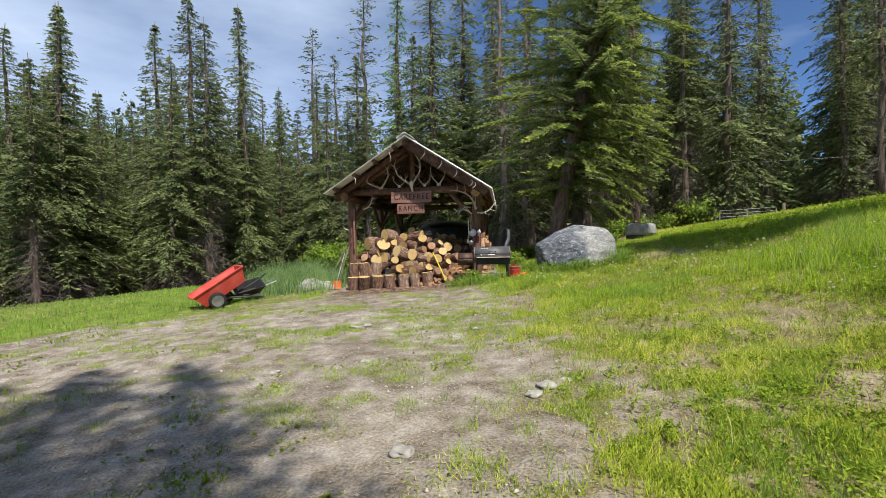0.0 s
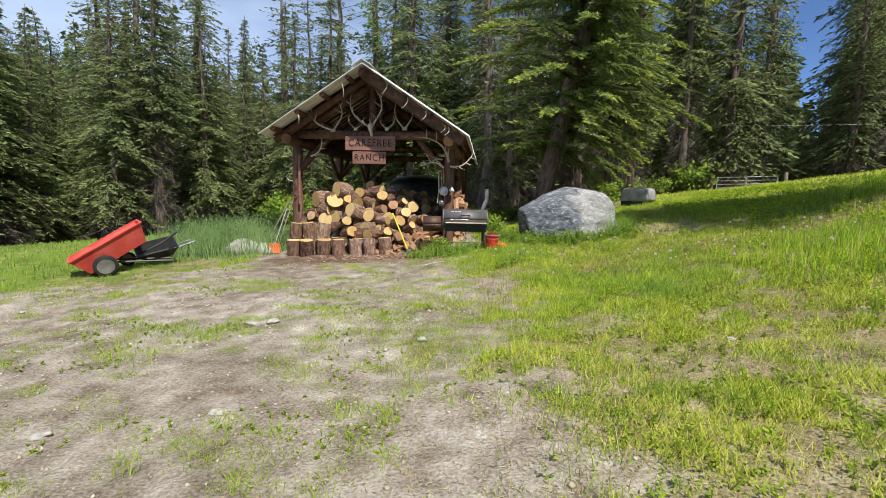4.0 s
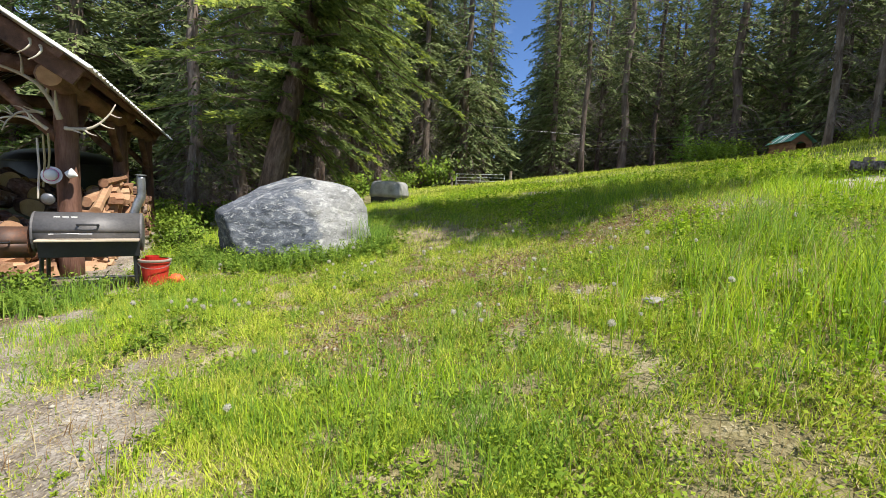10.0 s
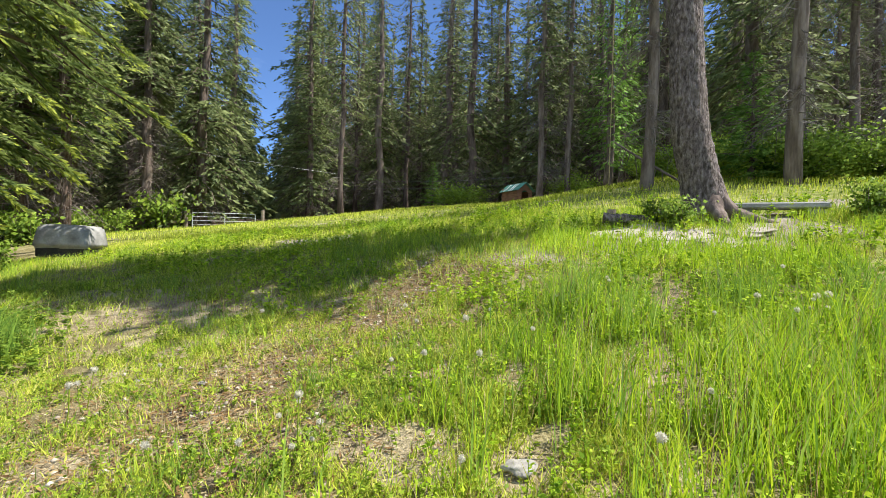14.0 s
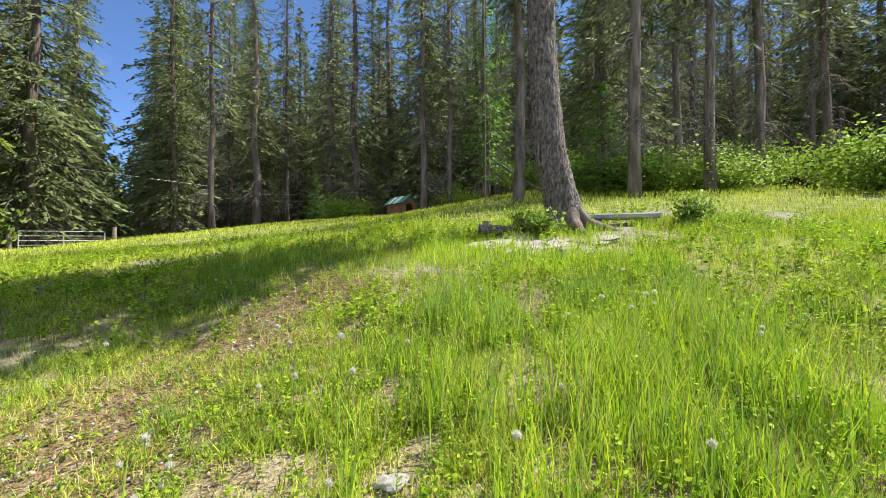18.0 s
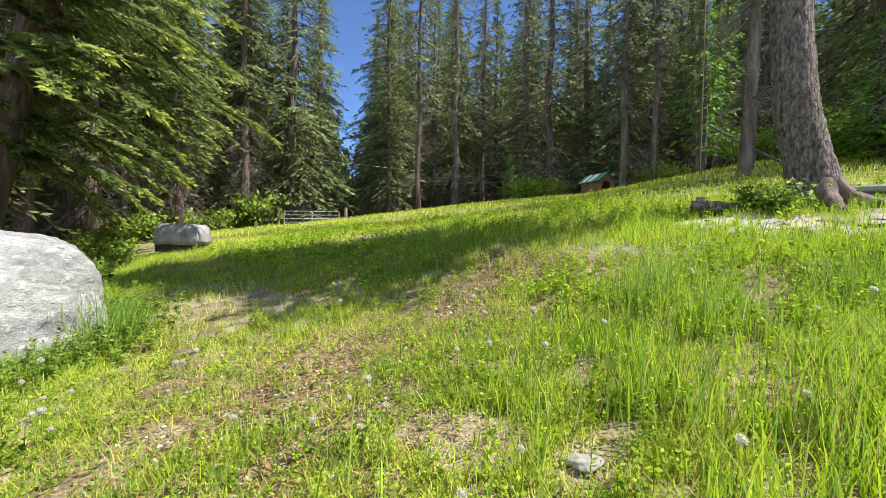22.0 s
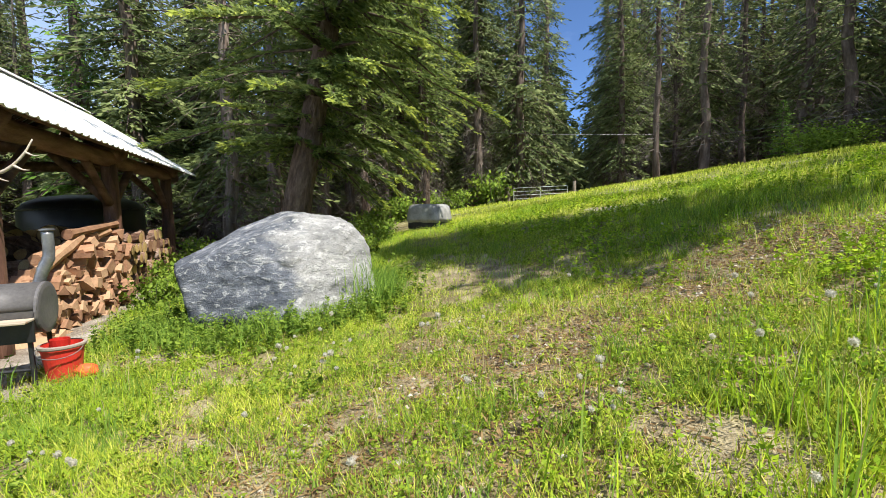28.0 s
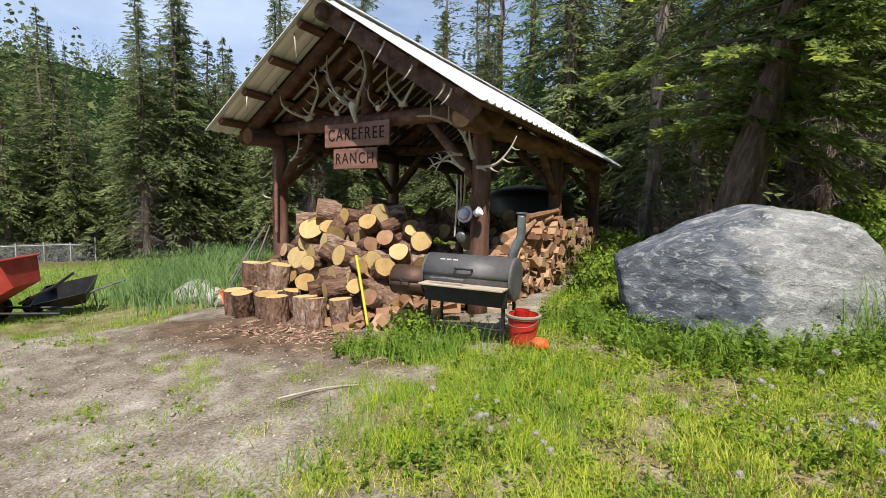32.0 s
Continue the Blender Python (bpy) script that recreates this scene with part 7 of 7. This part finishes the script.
# farther grass on the hill and beyond
x, y = scatter(55000, 10, 30, -13, 22, lambda x, y: (1 - 0.85 * (bare(x, y) > 0.6)) * step(36 - x - 0.3 * y, 0, 4))
blades("hill_grass", x, y, GR.uniform(0.05, 0.15, len(x)) * (0.5 + vnoise(x, y, 0.7)), GR.uniform(0.009, 0.019, len(x)), M_grass, "sunlit grass on the far slope", 0.6)
x, y = scatter(20000, -24, -5, -9, 16, lambda x, y: 1 - 0.9 * (bare(x, y) > 0.5))
blades("hill_grass", x, y, GR.uniform(0.06, 0.2, len(x)), GR.uniform(0.018, 0.035, len(x)), M_blue_grass, "mown green grass falling away to the trees", 0.7)
# dry stalks
x, y = scatter(2600, 2.5, 12, -11, 2, lambda x, y: 0.3 + 0.7 * (bare(x, y) > 0.3))
blades("dry_stalks", x, y, GR.uniform(0.05, 0.3, len(x)), GR.uniform(0.003, 0.005, len(x)), M_straw, "dry straw-coloured stalks among the grass", 0.9)
# dark clumps of coarse grass
cl_x, cl_y = np.array([6.1, 3.3, 5.75, 5.95, 4.1, 5.1, 6.0, 1.75, 2.3, 3.7, 2.0, 1.45, 8.5, 8.2, 8.9, 9.3]), np.array([-0.3, -0.6, -0.85, -0.6, -1.1, -1.05, -0.5, -1.55, -1.6, -0.9, -1.8, -1.8, -5.0, -5.5, -6.2, -7.0])
cl_h = np.array([0.5, 0.4, 1.2, 0.6, 0.4, 0.4, 0.55, 0.55, 0.65, 0.45, 0.55, 0.45, 0.95, 0.75, 0.7, 0.7])
i = np.repeat(np.arange(len(cl_x)), 150)
x, y = cl_x[i] + GR.normal(0, 0.14, len(i)), cl_y[i] + GR.normal(0, 0.1, len(i))
blades("coarse_grass", x, y, GR.uniform(0.2, 0.75, len(x)) * cl_h[i], GR.uniform(0.005, 0.010, len(x)), M_blue_grass, "dark coarse grass clumps standing above the sward", 0.75)
# low green patches in the packed dirt
x, y, i = clumps(330, 150, 0.075, -5.5, 4.5, -13.2, -2.4, lambda x, y: (bare(x, y) > 0.3) * step(x, -6, 2.5) * step(vnoise(x + 13, y + 2, 0.9), 0.42, 0.7))
x = x + GR.normal(0, 0.10, len(x)) * (0.4 + vnoise(i, i, 0.37))
blades("weed_patches", x, y, GR.uniform(0.015, 0.07, len(x)), GR.uniform(0.005, 0.012, len(x)), M_weed, "low green weed patches growing in the packed dirt", 1.1, "weeds", plain=True)
x, y, i = clumps(500, 40, 0.05, -6, 4.5, -13.2, -2.4, lambda x, y: bare(x, y) > 0.4)
blades("dry_stalks", x, y, GR.uniform(0.01, 0.04, len(x)), GR.uniform(0.004, 0.010, len(x)), M_russet, "withered brown weeds flattened in the dirt", 1.6, "weeds", plain=True)
# leafy rosettes and broad weeds
x, y, i = clumps(900, 30, 0.05, 2.0, 9.5, -12.5, 0.5, lambda x, y: (0.1 + 0.9 * meadow(x, y)) * open_ground(x, y) * step(vnoise(x + 3, y + 21, 0.8), 0.4, 0.65))
n = len(x)
a = GR.uniform(0, 2 * np.pi, n)
o = np.stack([x, y, soil(x, y) + GR.uniform(0.0, 0.05, n)], -1)
d = unit(np.stack([np.cos(a), np.sin(a), GR.uniform(-0.1, 0.9, n)], -1))
ln = GR.uniform(0.025, 0.06, n)
face = unit(GR.normal(0, 0.35, o.shape) - d * 0.3 + np.array([0, 0, 1.0]))
tagged(soft_normals(part("leafy_weeds", kites(o, d, ln, ln * 0.16, GR, face, 0.3), M_weed, smooth=True), face), "leafy dandelion rosettes and broad weeds in the grass", "weeds", kind="stuff")
# russet dead stalks standing in the sward
x, y = scatter(9000, 2.5, 11, -12, 0, lambda x, y: 0.15 + 0.85 * step(vnoise(x, y + 40, 1.4), 0.45, 0.75))
blades("dead_stalks", x, y, GR.uniform(0.04, 0.17, len(x)), GR.uniform(0.0025, 0.005, len(x)), M_russet, "russet dead stalks among the grass", 0.7)
# thick sward where the path runs
x, y = scatter(300000, 1.2, 8.8, -13.2, -1.4, turf_cover)
blades("short_grass", x, y, GR.uniform(0.015, 0.085, len(x)) * (0.4 + 1.1 * vnoise(x, y, 4.5)), GR.uniform(0.005, 0.012, len(x)), M_grass, "fine short meadow grass along the path", 1.0, plain=True)
x, y = scatter(90000, 1.2, 9.5, -13.2, -1.4, lambda x, y: turf_cover(x, y) * step(0.6 * vnoise(x + 17, y + 5, 1.3) + 0.4 * vnoise(x, y + 9, 3.5), 0.48, 0.62))
blades("short_grass", x, y, GR.uniform(0.03, 0.13, len(x)), GR.uniform(0.005, 0.010, len(x)), M_blue_grass, "darker green cushions of fresh grass", 0.9, plain=True)
# dead thatch lying on the soil
x, y = scatter(90000, 1.0, 10, -12, -1.5, lambda x, y: 0.3 + 0.7 * bare(x, y) * step(x, 1.5, 3.5))
n = len(x)
o = np.stack([x, y, soil(x, y) + GR.uniform(0.001, 0.012, n)], -1)
d = unit(np.stack([GR.normal(0, 1, n), GR.normal(0, 1, n), GR.normal(0, 0.15, n)], -1))
ln = GR.uniform(0.008, 0.05, n)
tagged(part("thatch", kites(o, d, ln, ln * 0.06 + 0.001, GR, unit(GR.normal(0, 0.25, o.shape) + np.array([0, 0, 1.0])), 0.25), M_straw), "dead grass and leaf litter lying on the soil", "litter", kind="stuff")
# grit on the dirt yard
x, y = scatter(7500, -7, 4, -13.4, -2.0, lambda x, y: bare(x, y) * (0.2 + 0.8 * vnoise(x, y, 1.8)))
n = len(x)
s_ = GR.uniform(0.005, 0.02, n) * (1 + 0.6 * (GR.rand(n) < 0.08))
c_ = np.stack([x, y, soil(x, y) + s_ * 0.15], -1)
oct_ = np.array([[1, 0, 0], [0, 1, 0], [-1, 0, 0], [0, -1, 0], [0, 0, 0.6], [0, 0, -0.6]])
v = c_[:, None, :] + (oct_[None] * GR.uniform(0.6, 1.3, (n, 6, 1))) * s_[:, None, None]
fo = np.array([[0, 1, 4], [1, 2, 4], [2, 3, 4], [3, 0, 4], [1, 0, 5], [2, 1, 5], [3, 2, 5], [0, 3, 5]])
f = (np.arange(n) * 6)[:, None, None] + fo[None]
tagged(part("grit", (v.reshape(-1, 3), f.reshape(-1, 3)), M_grit), "small pale stones and grit in the dirt", "gravel", kind="stuff")
# crushed pale stone on the ledge
x, y = scatter(1500, 9.8, 12.2, -6.8, -3.9, lambda x, y: np.exp(-(((x - 11.0) / 0.65) ** 2 + ((y + 5.35) / 1.0) ** 2)))
n = len(x)
s_ = GR.uniform(0.006, 0.022, n)
c_ = np.stack([x, y, soil(x, y) + s_ * 0.1], -1)
v = c_[:, None, :] + (oct_[None] * GR.uniform(0.6, 1.3, (n, 6, 1))) * s_[:, None, None]
f = (np.arange(n) * 6)[:, None, None] + fo[None]
tagged(part("grit", (v.reshape(-1, 3), f.reshape(-1, 3)), M_grit), "crushed pale stone lying on the rock ledge", "gravel", kind="stuff")
# broad low leaves
x, y = scatter(150000, 1, 10, -13, 2.5, lambda x, y: turf_cover(x, y) * (0.15 + 0.85 * step(vnoise(x + 5, y, 1.1), 0.35, 0.6)))
n = len(x)
o = np.stack([x, y, soil(x, y) + GR.uniform(0.0, 0.10, n) * vnoise(x, y, 3.0)], -1)
d = unit(np.stack([GR.normal(0, 1, n), GR.normal(0, 1, n), GR.uniform(-0.3, 0.6, n)], -1))
ln = GR.uniform(0.012, 0.030, n)
face = unit(GR.normal(0, 0.5, o.shape) + np.array([0, 0, 1.0]))
tagged(soft_normals(part("clover", kites(o, d, ln, ln * 0.34, GR, face, 0.3), M_weed, smooth=True), face), "low clover and broad-leaved weeds in the grass", "weeds", kind="stuff")


# leafy weeds on stems: through the sward, round the boulder and grill, and in the dirt
def sprigs(name, x, y, h, leaf, mat, label, per=14):
    n = len(x)
    i = np.repeat(np.arange(n), per)
    t = GR.uniform(0.1, 1.0, len(i))
    lean_x, lean_y = GR.normal(0, 0.25, n), GR.normal(0, 0.25, n)
    o = np.stack([x[i] + lean_x[i] * h[i] * t, y[i] + lean_y[i] * h[i] * t, soil(x, y)[i] + h[i] * t], -1)
    a = GR.uniform(0, 2 * np.pi, len(i))
    d = unit(np.stack([np.cos(a), np.sin(a), GR.uniform(-0.3, 0.8, len(i))], -1))
    ln = leaf * GR.uniform(0.6, 1.3, len(i)) * (1.2 - 0.6 * t)
    face = unit(GR.normal(0, 0.45, o.shape) - d * 0.3 + np.array([0, 0, 1.0]))
    lv, lf = kites(o, d, ln, ln * 0.27, GR, face, 0.4)
    b0 = np.stack([x, y, soil(x, y) - 0.01], -1)
    b1 = b0 + np.stack([lean_x * h, lean_y * h, h], -1)
    sv_, sf_ = rods(b0, b1, np.full(n, 0.0025), np.full(n, 0.0012))
    tagged(part(name, (np.r_[lv, sv_], np.r_[lf, sf_ + len(lv)]), mat, smooth=False), label, "weeds", kind="stuff")


x, y = scatter(3800, 2.6, 9.8, -11.5, 0.8, lambda x, y: (0.1 + 0.9 * meadow(x, y)) * open_ground(x, y) * (0.15 + 0.85 * step(vnoise(x + 71, y + 4, 1.2), 0.4, 0.65)))
sprigs("leafy_stems", x, y, GR.uniform(0.04, 0.15, len(x)), 0.03, M_weed, "small-leaved green weeds standing in the sward")
x, y = scatter(750, 5.8, 10.0, -9.4, -3.6, lambda x, y: np.exp(-(((x - 8.0) / 1.5) ** 2 + ((y + 6.6) / 2.2) ** 2)))
sprigs("leafy_stems", x, y, GR.uniform(0.12, 0.36, len(x)), 0.036, M_lush, "leafy green weeds among the tall grass on the bank", 20)
x, y = scatter(900, 1.1, 7.0, -2.4, 2.4, lambda x, y: np.clip(np.exp(-((np.hypot((x - 4.78) / 1.12, (y + 0.1) / 0.95) - 1.2) / 0.3) ** 2) + np.exp(-(((x - 1.7) / 0.7) ** 2 + ((y + 1.5) / 0.35) ** 2)), 0, 1) * open_ground(x, y))
sprigs("leafy_stems", x, y, GR.uniform(0.1, 0.34, len(x)), 0.055, M_bush, "dark leafy weeds round the boulder and the grill", 24)
x, y, i = clumps(120, 9, 0.07, -6, 4.2, -13.2, -2.6, lambda x, y: bare(x, y) * (0.05 + 0.95 * step(vnoise(x + 13, y + 2, 0.9), 0.45, 0.7)))
x, y = x + GR.normal(0, 0.12, len(x)), y + GR.normal(0, 0.05, len(x))
sprigs("leafy_stems", x, y, GR.uniform(0.012, 0.045, len(x)), 0.024, M_weed, "small green weeds rooted in the packed dirt", 16)
x, y = scatter(1700, 8.0, 14.0, -9.5, 4.0, lambda x, y: open_ground(x, y) * (1 - 0.8 * (bare(x, y) > 0.5)) * step(vnoise(x + 11, y + 30, 0.8), 0.35, 0.6))
sprigs("leafy_stems", x, y, GR.uniform(0.1, 0.3, len(x)), 0.06, M_lush, "bright leafy weeds on the slope below the trees", 14)
# seed heads over the tall grass beside the shed
x, y = scatter(1300, -5.6, -2.3, -1.4, 2.2, lambda x, y: np.exp(-(((x + 3.7) / 1.35) ** 4 + ((y - 0.3) / 1.4) ** 4)))
n = len(x)
o = np.stack([x, y, soil(x, y) + GR.uniform(0.45, 0.85, n)], -1)
d = unit(np.stack([GR.normal(0, 0.35, n), GR.normal(0, 0.35, n), np.ones(n)], -1))
tagged(part("seed_heads", kites(o, d, GR.uniform(0.06, 0.13, n), GR.uniform(0.006, 0.011, n), GR), M_reed), "feathery seed heads above the tall grass", "grass", kind="stuff")
# leafy clumps by themselves
cx0, cy0 = np.array([3.28, 3.0, 4.9, 6.45, 6.3, 6.6]), np.array([-3.05, -3.4, -2.6, -8.5, -8.8, -8.3])
i = np.repeat(np.arange(len(cx0)), 14)
x, y = cx0[i] + GR.normal(0, 0.16, len(i)), cy0[i] + GR.normal(0, 0.11, len(i))
hh = np.array([0.2, 0.14, 0.16, 0.5, 0.4, 0.45])[i]
sprigs("leafy_stems", x, y, hh * GR.uniform(0.4, 1.1, len(x)), 0.045, M_bush, "dark green leafy weed clumps standing in the meadow", 16)
# fresh dark grass on the lower slope
x, y, i = clumps(110, 40, 0.09, 3.6, 6.6, -6.6, -3.6, lambda x, y: (1 - bare(x, y)) * (0.1 + 0.9 * step(vnoise(x + 44, y + 9, 0.9), 0.45, 0.62)) * open_ground(x, y))
blades("grass_tufts", x, y, GR.uniform(0.04, 0.15, len(x)), GR.uniform(0.005, 0.011, len(x)), M_blue_grass, "fresh dark green grass tufts on the lower slope", 0.8)
# twigs, bark bits and small stones on the worn track
def track_dist(x, y):
    return np.minimum(seg_dist(x, y, (5.0, -3.9), (6.9, -3.2)), seg_dist(x, y, (6.9, -3.2), (9.3, -3.1)))


x, y = scatter(16000, 4.0, 10.2, -5.2, -1.8, lambda x, y: np.exp(-(track_dist(x, y) / 0.95) ** 2))
n = len(x)
o = np.stack([x, y, soil(x, y) + GR.uniform(0.003, 0.02, n)], -1)
d = unit(np.stack([GR.normal(0, 1, n), GR.normal(0, 1, n), GR.normal(0, 0.2, n)], -1))
ln = GR.uniform(0.015, 0.09, n)
tagged(part("track_litter", kites(o, d, ln, ln * 0.05 + 0.003, GR, unit(GR.normal(0, 0.3, o.shape) + np.array([0, 0, 1.0])), 0.3), M_russet), "brown twigs and bark bits lying on the worn track", "litter", kind="stuff")
x, y = scatter(900, 4.0, 10.2, -5.2, -1.8, lambda x, y: np.exp(-(track_dist(x, y) / 0.9) ** 2))
n = len(x)
s_ = GR.uniform(0.008, 0.03, n)
c_ = np.stack([x, y, soil(x, y) + s_ * 0.2], -1)
v = c_[:, None, :] + (oct_[None] * GR.uniform(0.6, 1.3, (n, 6, 1))) * s_[:, None, None]
f = (np.arange(n) * 6)[:, None, None] + fo[None]
tagged(part("grit", (v.reshape(-1, 3), f.reshape(-1, 3)), M_grit), "small pale stones on the worn track", "gravel", kind="stuff")
# grass standing before the rock ledge and between its stones
x, y = scatter(3600, 9.6, 12.4, -7.2, -3.8, lambda x, y: np.clip(np.exp(-((x - 10.55 - 0.15 * (y + 5.3)) / 0.35) ** 2) + 0.25 * step(vnoise(x, y, 4.0), 0.5, 0.7), 0, 1))
blades("tall_grass", x, y, GR.uniform(0.06, 0.28, len(x)), GR.uniform(0.006, 0.012, len(x)), M_lush, "fresh grass standing before the pale rock ledge", 0.6)
